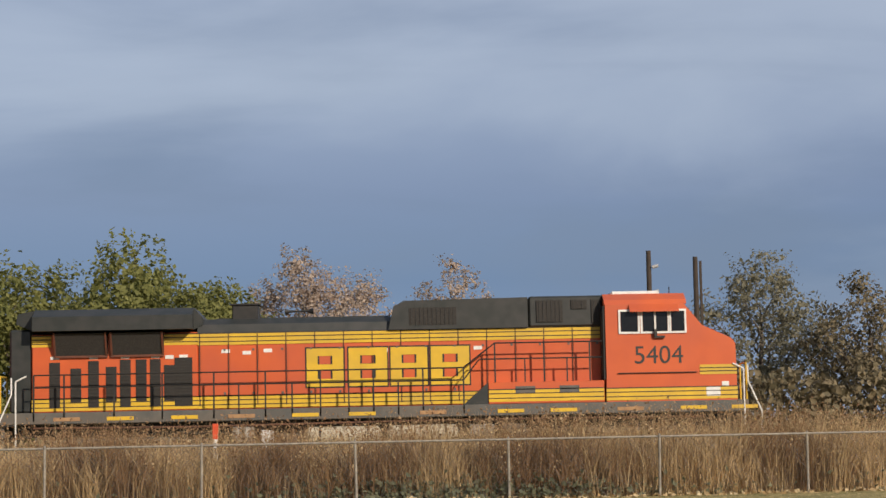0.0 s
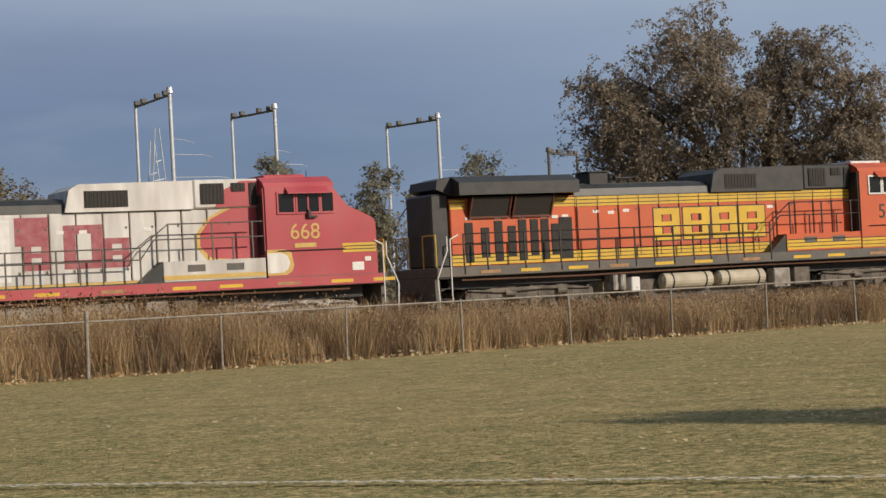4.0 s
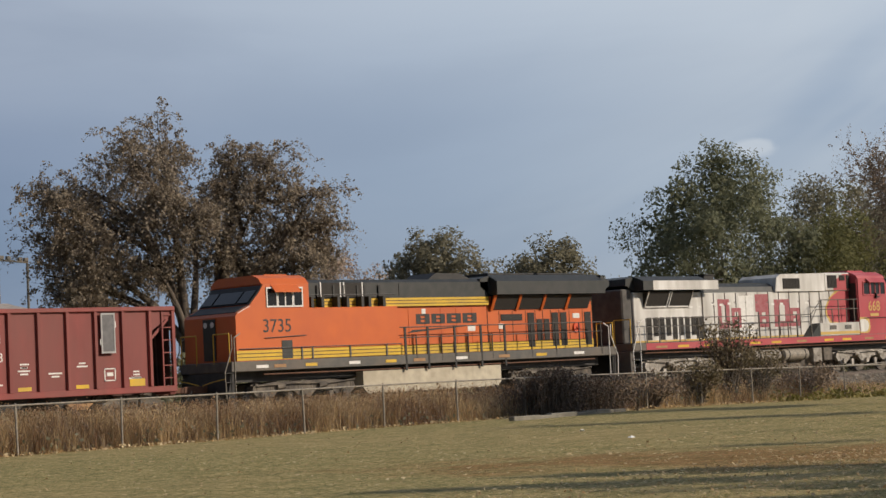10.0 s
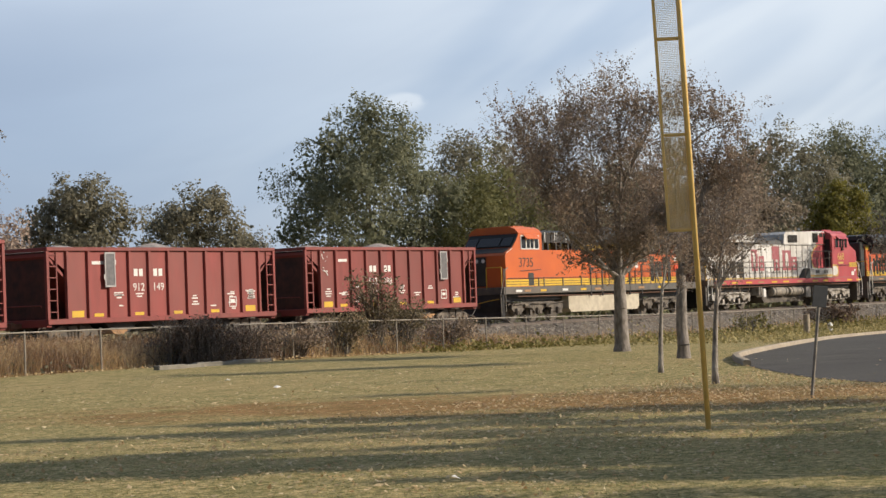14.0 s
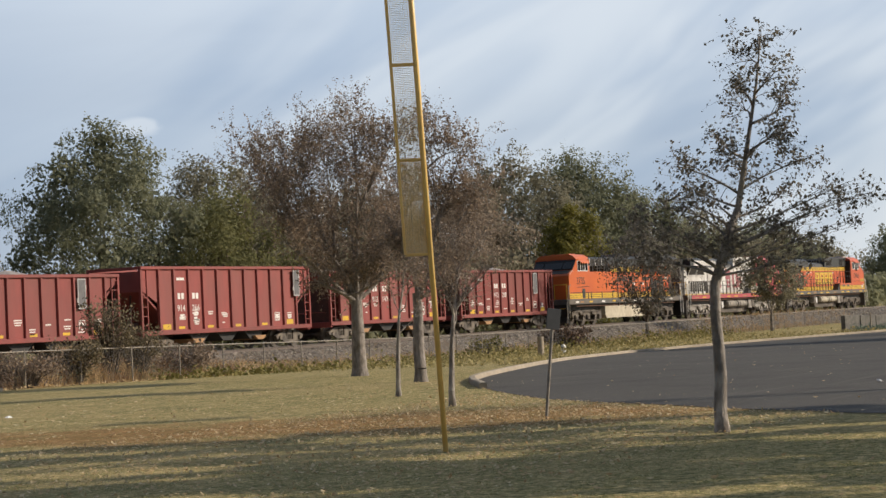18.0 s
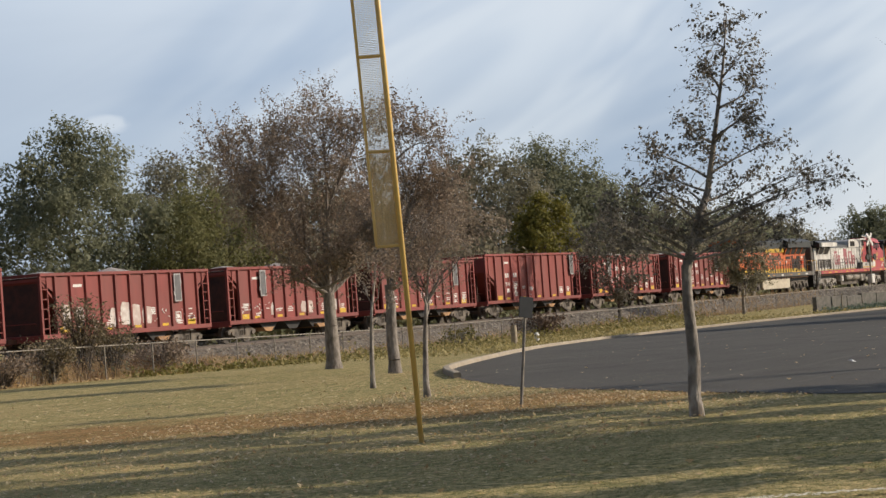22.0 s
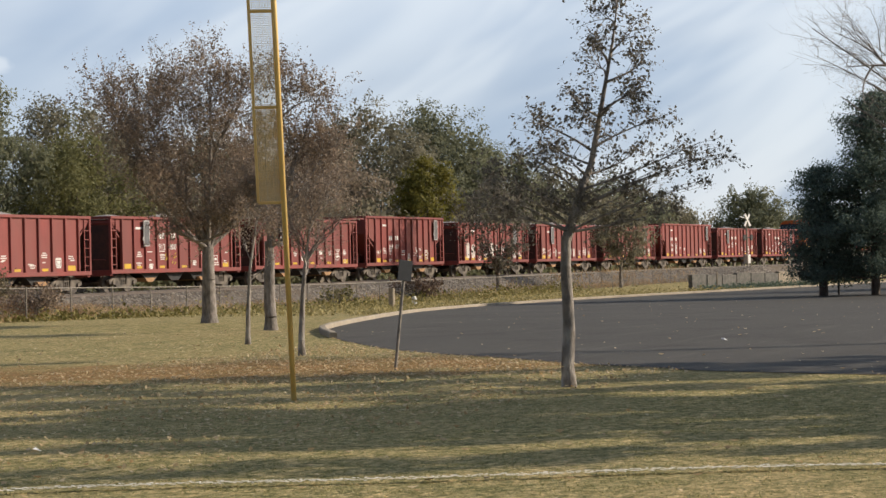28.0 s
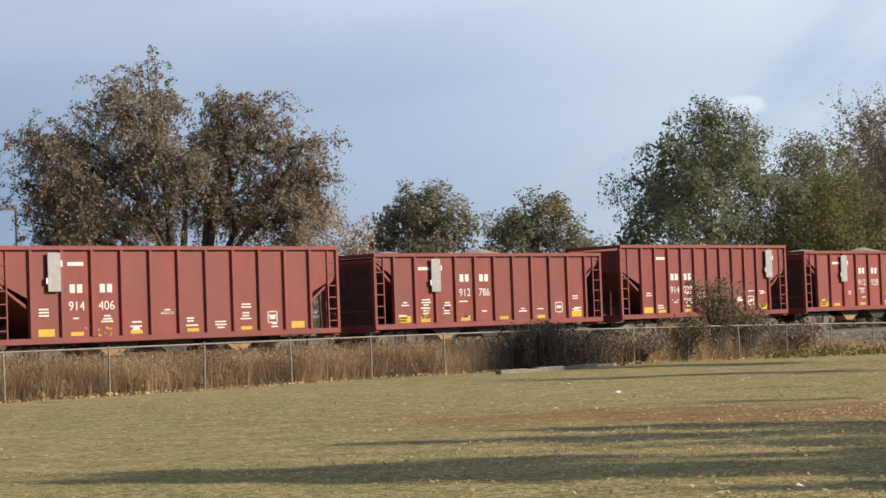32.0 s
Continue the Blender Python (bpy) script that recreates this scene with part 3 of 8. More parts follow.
def branch(b, p, q, r0, r1, rng, sag=0.0, n=3, sides=5):
    """A bent, tapered limb from p to q; returns the points along it."""
    p, q = np.array(p, float), np.array(q, float)
    L = np.linalg.norm(q - p)
    pts = [p]
    for i in range(1, n + 1):
        u = i / n
        w = p + (q - p) * u
        if i < n:
            w = w + rng.normal(size=3) * L * (0.007 if sides > 8 else 0.05)
        w[2] += sag * L * (u * (1 - u)) * 1.2
        pts.append(w)
    for i in range(n):
        u0, u1 = i / n, (i + 1) / n
        b.tube(pts[i], pts[i + 1], r0 + (r1 - r0) * u0, r0 + (r1 - r0) * u1, n=sides, caps=False)
    return pts


def crown_masses(height, base, radius, lean, rng, n, squash):
    """Rounded masses of foliage that fill an uneven crown: (u, depth, z, r)."""
    out, top = [], height - base
    for i in range(n):
        el = -0.75 + 1.75 * (i + 0.5) / n
        ang = 2.399963 * i + rng.uniform(-0.5, 0.5)
        ring = math.sqrt(max(0.0, 1 - min(abs(el), 1) ** 2)) if el > 0 else 1 - 0.25 * el * el
        r = radius * rng.uniform(0.2, 0.44)
        d = max(radius * ring * rng.uniform(0.95, 1.15) - r, 0)
        z = base + top * 0.42 + el * top * 0.62 - (r * el if el > 0 else 0) + rng.uniform(-0.3, 0.3) * r
        out.append((lean[0] + math.cos(ang) * d, lean[1] + math.sin(ang) * d * squash, z, r))
    return out + [(lean[0], lean[1], base + top * 0.5, radius * 0.5), (lean[0] * 0.7, lean[1] * 0.7, base + top * 0.25, radius * 0.42)]


def tree(x, y, height, radius, base, leaves, size, leafmat, bark, seed, label, trunk_r=0.2, masses=None, count=22, twigs=9, droop=0.0, lean=(0, 0), squash=1.0, name="tree", group="", tuft=0.17, tufts=16, fork=0.35, rise=0.0, deep=0.8, core=0.0):
    """A tree with a tapered trunk, limbs to each mass of foliage, twigs and many small leaves.
    masses: (u, z, r) across the viewer's line, for crowns with a shape of their own."""
    rng = np.random.default_rng(seed)
    t = thing(name, label, "tree", pose(x, y, gz(x, y), 0, 0, math.degrees(math.atan2(-x, y))), group)
    if masses:
        ms = [(u, rng.uniform(-1, 1) * radius * deep, z, r) for u, z, r in masses]
        ms += [(u * 0.8, rng.uniform(-1, 1) * radius * deep, z * 0.97, r * 0.9) for u, z, r in masses if r > radius * 0.2]
    else:
        ms = crown_masses(height, base, radius, lean, rng, count, squash)
    b = Build()
    ctr = np.array([sum(m[0] for m in ms), sum(m[1] for m in ms), sum(m[2] for m in ms)]) / len(ms)
    head = np.array([ctr[0] * 0.75, ctr[1] * 0.5, height * 0.7])
    # the stem rises straight, then leans into the crown
    stem = [np.array([head[0] * u ** 2.2, head[1] * u ** 2.2, -0.15 + (head[2] + 0.15) * u]) + (rng.normal(size=3) * height * 0.004 if 0 < u < 1 else 0) for u in np.linspace(0, 1, 7)]
    for i in range(6):
        b.tube(stem[i], stem[i + 1], trunk_r * (1 - 0.13 * i), trunk_r * (0.87 - 0.13 * i), n=9, caps=False)
    b.tube((0, 0, -0.2), stem[1] * 0.6, trunk_r * 1.3, trunk_r * 0.95, n=9, caps=False)
    P, D, A, R = [], [], [], []
    for k, (u, v, z, r) in enumerate(ms):
        c = np.array([u, v, z])
        f = min(max((z - math.hypot(u - ctr[0], v) * 0.8) / (height * 0.72) * 0.9, base * 0.75 / (height * 0.72)), 0.96)
        j = f * 6
        a = stem[int(j)] + (stem[min(int(j) + 1, 6)] - stem[int(j)]) * (j - int(j))
        rr = max(trunk_r * fork * (1.1 - 0.7 * f), 0.012)
        lp = branch(b, a, c, rr, rr * 0.3, rng, sag=0.14, n=4)
        for q in range(twigs):
            d = rng.normal(size=3)
            d[2] += 0.25 + rise - droop
            d /= np.linalg.norm(d)
            L = r * rng.uniform(0.75, 1.22)
            w = lp[2 + q % 3]
            e = c + d * L
            m = w * 0.45 + e * 0.55 + rng.normal(size=3) * r * 0.1
            b.tube(w, m, rr * 0.26, rr * 0.16, n=4, caps=False)
            b.tube(m, e, rr * 0.16, rr * 0.05, n=3, caps=False)
            A.append((m, e))
        for q in range(tufts):
            d = rng.normal(size=3)
            d /= np.linalg.norm(d)
            P.append(c + d * r * rng.uniform(0.45, 1.08))
            D.append(c * 0.7 + ctr * 0.3)
            R.append(r)
    part("trunk", b, bark, t, smooth=True)
    if leaves:
        n0, n1 = int(leaves * core), int(leaves * (0.86 if core else 0.72))
        P, D, R = np.array(P), np.array(D), np.array(R)
        w = R ** 2.2
        k = rng.choice(len(P), n1, p=w / w.sum())
        pts = P[k] + np.clip(rng.normal(size=(n1, 3)), -1.7, 1.7) * np.array([1, 1, 0.85]) * R[k][:, None] * tuft * rng.uniform(0.6, 1.5, (len(P), 1))[k]
        face = pts - D[k]
        # larger clumps inside close the crown
        if core:
            c = np.array([m[:3] for m in ms])[np.arange(n0) % len(ms)]
            d = rng.normal(size=(n0, 3))
            pts[:n0] = c + d / np.linalg.norm(d, axis=1)[:, None] * rng.uniform(0.2, 0.82, (n0, 1)) * np.array([m[3] for m in ms])[np.arange(n0) % len(ms)][:, None]
            face[:n0] = pts[:n0] - c
        A = np.array(A)
        k = rng.integers(0, len(A), leaves - n1)
        p2 = A[k, 0] + (A[k, 1] - A[k, 0]) * rng.uniform(0.1, 1.1, (len(k), 1)) + rng.normal(size=(len(k), 3)) * size * 0.6
        pts = np.concatenate([pts, p2])
        face = np.concatenate([face, p2 - ctr])
        face /= np.linalg.norm(face, axis=1)[:, None] + 1e-9
        pts[:, 2] -= droop * rng.uniform(0, 1, len(pts)) ** 2 * radius * 0.3
        pts[:, 2] = np.maximum(pts[:, 2], base * 0.4)
        part("crown", leaf_mesh("crown", pts, np.where(np.arange(len(pts)) < n0, size * 1.7, size), rng, face=face), leafmat, t)
    return t


def limb_tree(x, y, fork, masses, trunk_r, bark, leafmat, seed, label, subs=10, twigs=8, reach=0.9, rise=0.3, droop=0.0, leaves=10, size=0.1, deep=2.0, arch=0.75, back=True, group="", leader=0.0, stout=0.45, spine=()):
    """A tree grown limb by limb: arching limbs from the fork to each mass of the crown, boughs off them,
    twigs off the boughs, and leaves strung along the twigs. masses: (u, z, r) across the viewer's line."""
    rng = np.random.default_rng(seed)
    t = thing("tree", label, "tree", pose(x, y, gz(x, y), 0, 0, math.degrees(math.atan2(-x, y))), group)
    ms = [(u, rng.uniform(-0.6, 0.6) * deep, z, r) for u, z, r in masses]
    if back:
        ms += [(u * 0.85, rng.choice([-1, 1]) * rng.uniform(0.5, 1.0) * deep, z * 0.95, r * 0.95) for u, z, r in masses]
    b = Build()
    top = max(m[2] for m in ms)
    mean = sum(m[0] for m in ms) / len(ms)
    stem = [np.array([mean * leader * u ** 2, 0.0, -0.15 + (fork + 0.15) * u]) + (rng.normal(size=3) * fork * 0.006 if 0 < u < 1 else 0) for u in np.linspace(0, 1, 6)]
    for i in range(5):
        b.tube(stem[i], stem[i + 1], trunk_r * (1 - 0.06 * i), trunk_r * (0.94 - 0.06 * i), n=10, caps=False)
    b.tube((0, 0, -0.2), stem[1] * 0.7, trunk_r * 1.35, trunk_r * 0.96, n=10, caps=False)
    # a leader that runs on to the crown's top, where the tree has one: (u, z) points
    spine = [np.array([u, 0.03 * math.sin(5 * z), z]) for u, z in spine]
    for i in range(len(spine) - 1):
        b.tube(spine[i], spine[i + 1], trunk_r * (0.72 - 0.66 * i / (len(spine) - 1)), trunk_r * (0.72 - 0.66 * (i + 1) / (len(spine) - 1)), n=8, caps=False)

    def bend(p, q, c, n):
        return [p * (1 - u) ** 2 + c * 2 * u * (1 - u) + q * u * u for u in np.linspace(0, 1, n)]

    P, grown = [], []
    for n, (u, v, z, r) in enumerate(ms):
        c = np.array([u, v, z])
        start = stem[-1] + (stem[-2] - stem[-1]) * rng.uniform(0, 0.8)
        main = n % 2 == 0 and n < len(masses)
        near = [l for l in grown if l[7][2] - 2 * r < z]
        if not main and near:
            near = min(near, key=lambda l: np.linalg.norm(l[4] - c))
            start = near[int(rng.integers(2, 4))]
        if spine:
            main = False
            zs = [p[2] for p in spine]
            us = [p[0] for p in spine]
            h = min(max(z - 0.35 * abs(u - float(np.interp(z, zs, us))) - 0.1, zs[0] + 0.1), zs[-1])
            start = np.array([float(np.interp(h, zs, us)), 0.03 * math.sin(5 * h), h])
        up = (z - start[2])
        ctl = start + np.array([(u - start[0]) * rng.uniform(0.25, 0.5), (v - start[1]) * 0.4, up * arch]) + rng.normal(size=3) * r * 0.25
        limb = bend(start, c, ctl, 8)
        grown.append(limb)
        r0 = trunk_r * (stout if main else stout * 0.55)
        for i in range(7):
            b.tube(limb[i], limb[i + 1], r0 * (1 - i / 8.4), r0 * (1 - (i + 1) / 8.4), n=6, caps=False)
        for k in range(subs):
            j = rng.uniform(2.6, 6.9)
            p = limb[int(j)] + (limb[int(j) + 1] - limb[int(j)]) * (j - int(j))
            d = rng.normal(size=3)
            d[2] = d[2] * 0.8 + rise * 0.6
            d /= np.linalg.norm(d)
            e = c + d * r * rng.uniform(0.5, 1.12)
            bough = bend(p, e, (p + e) / 2 + np.array([0, 0, r * (0.28 + 0.2 * rise)]) + rng.normal(size=3) * r * 0.12, 4)
            rb = max(trunk_r * stout * 0.15, 0.006)
            for i in range(3):
                b.tube(bough[i], bough[i + 1], rb * (1 - i * 0.27), rb * (0.73 - i * 0.27), n=4, caps=False)
            for q in range(twigs):
                j = rng.uniform(0.6, 2.98)
                w = bough[int(j)] + (bough[int(j) + 1] - bough[int(j)]) * (j - int(j))
                g = rng.normal(size=3) * 0.75 + d * 0.5 + np.array([0, 0, rise])
                g /= np.linalg.norm(g)
                ln = reach * r * rng.uniform(0.35, 1.0)
                m = w + g * ln * 0.5
                h = w + g * ln - np.array([0, 0, droop * ln])
                b.tube(w, m, rb * 0.24, rb * 0.17, n=3, caps=False)
                b.tube(m, h, rb * 0.17, rb * 0.06, n=3, caps=False)
                for s in rng.uniform(0.12, 1.06, leaves):
                    P.append((w + (m - w) * s * 2 if s < 0.5 else m + (h - m) * (s * 2 - 1)) + rng.normal(size=3) * size * 0.55)
    part("trunk", b, bark, t, smooth=True)
    if leaves:
        pts = np.array(P)
        face = pts - np.array([mean, 0, top * 0.6])
        face /= np.linalg.norm(face, axis=1)[:, None] + 1e-9
        part("crown", leaf_mesh("crown", pts, size, rng, face=face * 0.6), leafmat, t)
    return t


def pine(x, y, height, radius, seed, label, taper=0.8):
    """A conifer: whorls of boughs with needle tufts that turn up at their ends."""
    rng = np.random.default_rng(seed)
    t = thing("pine_tree", label, "tree", pose(x, y, gz(x, y)))
    b, pts, face = Build(), [], []
    b.tube((0, 0, -0.1), (0, 0, height * 0.98), 0.24, 0.03, n=8)
    z = 0.8
    while z < height * 0.97:
        u = z / height
        R = radius * (1 - u) ** taper * (0.8 + 0.2 * math.sin(z * 2.3 + seed)) + 0.15
        for k in range(13):
            a = rng.uniform(0, 6.283)
            L = R * rng.uniform(0.55, 1.15)
            e = np.array([math.cos(a) * L, math.sin(a) * L, z + L * rng.uniform(0.0, 0.28)])
            b.tube((0, 0, z), e, 0.035, 0.01, n=4, caps=False)
            for s in np.linspace(0.35, 1.05, max(3, int(L * 3.2))):
                c = np.array([0, 0, z]) * (1 - s) + e * s
                for q in range(24):
                    o = rng.normal(size=3) * np.array([0.22, 0.22, 0.17])
                    pts.append(c + o)
                    face.append(o * 1.5 + np.array([math.cos(a), math.sin(a), 0.8]) * 0.6)
        z += 0.3
    part("trunk", b, M_BARK, t)
    face = np.array(face)
    part("crown", leaf_mesh("crown", pts, 0.13, rng, face=face / np.linalg.norm(face, axis=1)[:, None]), L_PINE, t)
    return t


# behind the track: x, y, height, crown radius, crown base, leaves, leaf size, foliage, bark, seed, label
BG = [
    (-22, 77, 8.2, 4.4, 0.8, 24000, 0.18, L_GREEN, M_BARK, 1, "leafy green tree behind the railway"),
    (-14.4, 76, 8.1, 5.0, 0.8, 24000, 0.18, L_GREEN, M_BARK, 2, "leafy green tree behind the railway"),
    (-9.6, 75, 8.6, 4.6, 0.8, 24000, 0.18, L_GREEN, M_BARK, 3, "leafy bright green tree behind the railway"),
    (-6.6, 74, 7.4, 3.4, 0.6, 16000, 0.17, L_GREEN, M_BARK, 4, "low leafy green tree behind the railway"),
    (-3.2, 76, 8.4, 3.3, 1.0, 19000, 0.11, L_PINK, M_BARKL, 5, "russet autumn tree with thin leaves"),
    (-0.8, 78, 7.8, 2.3, 1.0, 9000, 0.11, L_PINK, M_BARKL, 6, "half-bare russet autumn tree"),
    (2.9, 76, 8.3, 2.4, 1.0, 8000, 0.10, L_PINK, M_BARKL, 7, "half-bare pale russet autumn tree"),
    (14.7, 75, 8.0, 3.5, 0.8, 14000, 0.13, L_OLIVE, M_BARK, 8, "rounded olive green tree behind the railway"),
    (7.8, 75, 5.9, 1.8, 0.5, 6000, 0.12, L_BROWN, M_BARK, 15, "low brown autumn tree"),
    (18.6, 73, 7.0, 3.6, 0.5, 13000, 0.13, L_SHRUB, M_BARK, 9, "low olive tree behind the railway"),
    (21.8, 74, 5.7, 2.7, 0.5, 9000, 0.13, L_BROWN, M_BARK, 10, "low brown autumn tree"),
    (35.6, 75, 7.2, 2.4, 0.5, 9000, 0.13, L_OLIVE, M_BARK, 11, "low olive tree behind the railway"),
    (30.6, 75, 7.5, 2.6, 0.5, 9000, 0.13, L_OLIVE, M_BARK, 12, "low olive tree behind the railway"),
    (25.6, 75, 6.0, 2.4, 0.5, 8000, 0.13, L_OLIVE, M_BARK, 13, "low olive tree behind the railway"),
    (40.4, 75, 7.5, 2.8, 0.5, 9000, 0.13, L_OLIVE, M_BARK, 14, "low olive tree behind the railway"),
    (66.0, 78, 9.0, 3.8, 1.2, 13000, 0.13, L_PINK, M_BARKL, 30, "nearly bare pale tree behind the railway"),
    (72.4, 77, 9.9, 4.3, 0.8, 24000, 0.18, L_OLIVE, M_BARK, 31, "olive green tree behind the railway"),
    (81.6, 77, 9.7, 4.2, 0.8, 24000, 0.18, L_OLIVE, M_BARK, 32, "rounded olive green tree behind the railway"),
    (88.0, 79, 6.9, 2.6, 0.6, 8000, 0.14, L_OLIVE, M_BARK, 33, "small olive tree behind the railway"),
    (95.2, 75, 15.2, 6.5, 1.2, 52000, 0.18, L_DGREEN, M_BARK, 34, "tall dark green tree beside the railway"),
    (102.5, 71, 11.2, 5.4, 0.6, 30000, 0.17, L_YGREEN, M_BARK, 35, "yellow-green bushy tree beside the railway"),
    (109.5, 77, 14.5, 6.4, 0.8, 32000, 0.19, L_OLIVE, M_BARK, 36, "tall thinning autumn tree"),
    (120, 78, 13.6, 7.2, 0.8, 30000, 0.21, L_MIX, M_BARK, 37, "brown autumn tree beside the railway"),
    (132, 78, 13.6, 7.2, 0.8, 28000, 0.22, L_OLIVE, M_BARK, 38, "olive autumn tree beside the railway"),
    (143, 75, 13.0, 6.5, 0.8, 26000, 0.23, L_MIX, M_BARK, 48, "brown autumn tree beside the railway"),
    (157, 77, 17.2, 7.6, 0.8, 34000, 0.23, L_OLIVE, M_BARK, 39, "tall olive autumn tree"),
    (150, 68, 11.6, 3.8, 0.6, 16000, 0.21, L_YELLOW, M_BARK, 40, "yellow autumn tree beside the railway"),
    (173, 78, 18.0, 8.4, 0.8, 36000, 0.25, L_DGREEN, M_BARK, 41, "tall dark green tree"),
    (186, 77, 14.8, 8.0, 0.8, 30000, 0.26, L_DGREEN, M_BARK, 42, "dark green tree beside the railway"),
    (202, 76, 12.6, 8.4, 0.6, 28000, 0.28, L_OLIVE, M_BARK, 43, "broad olive tree beside the railway"),
    (222, 76, 12.0, 9.0, 0.6, 26000, 0.31, L_DGREEN, M_BARK, 44, "broad dark green tree beside the railway"),
    (252, 80, 11.4, 9.0, 0.6, 22000, 0.33, L_OLIVE, M_BARK, 45, "broad olive tree beside the railway"),
    (296, 78, 13.6, 7.4, 1.0, 18000, 0.34, L_DGREEN, M_BARK, 46, "distant dark green tree"),
    (330, 78, 10.4, 9.0, 1.0, 16000, 0.36, L_DGREEN, M_BARK, 47, "distant dark green tree"),
]
for x, y, h, r, base, n, s, lm, bk, seed, lab in BG:
    tree(x, y, h, r, base, n, s * 1.08, lm, bk, seed, lab, count=24 if h > 10 else 18, core=0.12 if n > 7000 else 0)

# the twin trees: tall domes of drooping brown foliage
TWIN_A = [(-1.0, 12.8, 1.6), (-2.6, 12.0, 1.6), (-4.5, 10.7, 1.6), (-6.4, 10.0, 1.1), (-6.7, 8.3, 1.2), (-4.9, 8.1, 1.7), (-2.7, 9.0, 2.0), (-0.8, 9.7, 1.8), (-6.3, 6.8, 1.2), (-3.8, 6.5, 1.5), (-1.5, 7.0, 1.5), (-5.0, 5.4, 1.2), (0.3, 8.6, 1.7)]
TWIN_B = [(1.6, 12.0, 1.5), (3.2, 11.0, 1.6), (5.1, 10.2, 1.4), (5.7, 8.6, 1.1), (3.8, 8.6, 1.7), (1.5, 9.4, 1.7), (0.4, 10.4, 1.3), (5.4, 7.0, 1.0), (3.6, 6.7, 1.4), (1.6, 7.1, 1.3), (4.6, 5.2, 1.0), (0.0, 7.8, 1.6)]
limb_tree(50.6, 70.0, 3.4, TWIN_A, 0.5, M_BARK, L_MIX, 21, "large spreading tree with drooping brown autumn leaves", subs=12, twigs=8, reach=1.0, rise=0.1, droop=0.55, leaves=21, size=0.14, deep=3.2, group="twin trees behind the railway")
limb_tree(52.2, 70.4, 3.2, TWIN_B, 0.45, M_BARK, L_MIX, 22, "large spreading tree with drooping brown leaves and arching limbs", subs=10, twigs=8, reach=1.0, rise=0.1, droop=0.6, leaves=20, size=0.14, deep=2.6, group="twin trees behind the railway")

# on the lawn
TREE_A = [(-1.3, 3.0, 1.0), (1.3, 3.1, 1.0), (-2.3, 4.3, 1.0), (0.1, 2.7, 0.8), (2.3, 4.2, 0.8), (-3.3, 6.9, 0.9), (-2.1, 7.1, 1.0), (-0.9, 7.4, 1.1), (0.2, 7.6, 1.0), (-1.9, 5.7, 1.4), (-0.2, 6.0, 1.5), (1.3, 6.9, 1.2), (-1.1, 4.0, 1.3), (0.6, 4.1, 1.3), (1.8, 5.2, 1.0), (0.4, 2.8, 0.9), (-2.7, 5.4, 1.2), (0.7, 5.4, 1.3)]
limb_tree(50.2, 30.05, 2.3, TREE_A, 0.24, M_BARKM, L_BROWN, 60, "wide brown autumn tree with thin leaves on the lawn", subs=12, twigs=12, reach=0.95, rise=0.95, leaves=8, size=0.08, deep=2.2, arch=0.5, stout=0.3)
TREE_B = [(0.9, 2.6, 0.6), (-0.7, 3.6, 0.6), (1.9, 4.8, 0.6), (0.5, 6.3, 0.8), (1.4, 5.9, 0.75), (0.9, 4.6, 0.8), (1.6, 3.9, 0.7), (0.4, 3.5, 0.8), (0.0, 4.9, 0.75), (1.3, 3.0, 0.55), (-0.1, 2.6, 0.55)]
limb_tree(41.5, 23.1, 2.2, TREE_B, 0.16, M_BARKM, L_BROWN, 61, "brown autumn tree with pale bark on the lawn", subs=10, twigs=10, reach=1.0, rise=0.7, leaves=8, size=0.07, deep=1.2, arch=0.5, stout=0.32)
tree(33.35, 19.1, 3.3, 0.55, 1.7, 500, 0.045, L_BROWN, M_BARKL, 62, "slender leaning young tree, nearly bare", trunk_r=0.06, count=6, twigs=10, lean=(0.25, 0), fork=0.35, rise=0.6)
TREE_C = [(0.2, 2.9, 0.44), (0.7, 2.9, 0.4), (-0.1, 2.2, 0.4), (0.4, 2.0, 0.44), (0.9, 2.4, 0.25), (-0.35, 2.6, 0.35)]
tree(29.0, 15.55, 3.3, 0.8, 1.4, 2600, 0.045, L_BROWN, M_BARKL, 63, "slender young tree with few brown leaves", trunk_r=0.065, masses=TREE_C, twigs=26, tuft=0.3, fork=0.4, rise=0.8, deep=0.6)
TREE_D = [(0.72, 4.62, 0.32), (0.3, 3.2, 0.35), (0.8, 4.15, 0.3), (0.3, 4.05, 0.3), (0.85, 2.8, 0.34), (1.0, 3.55, 0.26), (0.5, 4.45, 0.36), (1.9, 2.75, 0.3), (1.5, 2.35, 0.3), (1.1, 2.05, 0.28), (-1.05, 2.1, 0.3), (0.45, 3.8, 0.44), (0.95, 3.86, 0.28), (0.1, 3.45, 0.3), (-0.32, 3.0, 0.34), (-0.6, 2.7, 0.28), (0.0, 2.72, 0.5), (0.5, 3.0, 0.45), (-0.25, 2.3, 0.34), (0.6, 2.4, 0.4), (1.3, 2.6, 0.33), (1.65, 2.9, 0.32), (1.15, 3.2, 0.26), (-0.62, 2.3, 0.3), (-0.88, 2.3, 0.28), (-0.95, 2.58, 0.22), (-0.35, 2.2, 0.3), (-0.35, 2.75, 0.34), (-0.42, 3.2, 0.28), (0.25, 2.2, 0.34), (0.9, 2.35, 0.28), (0.75, 3.4, 0.3)]
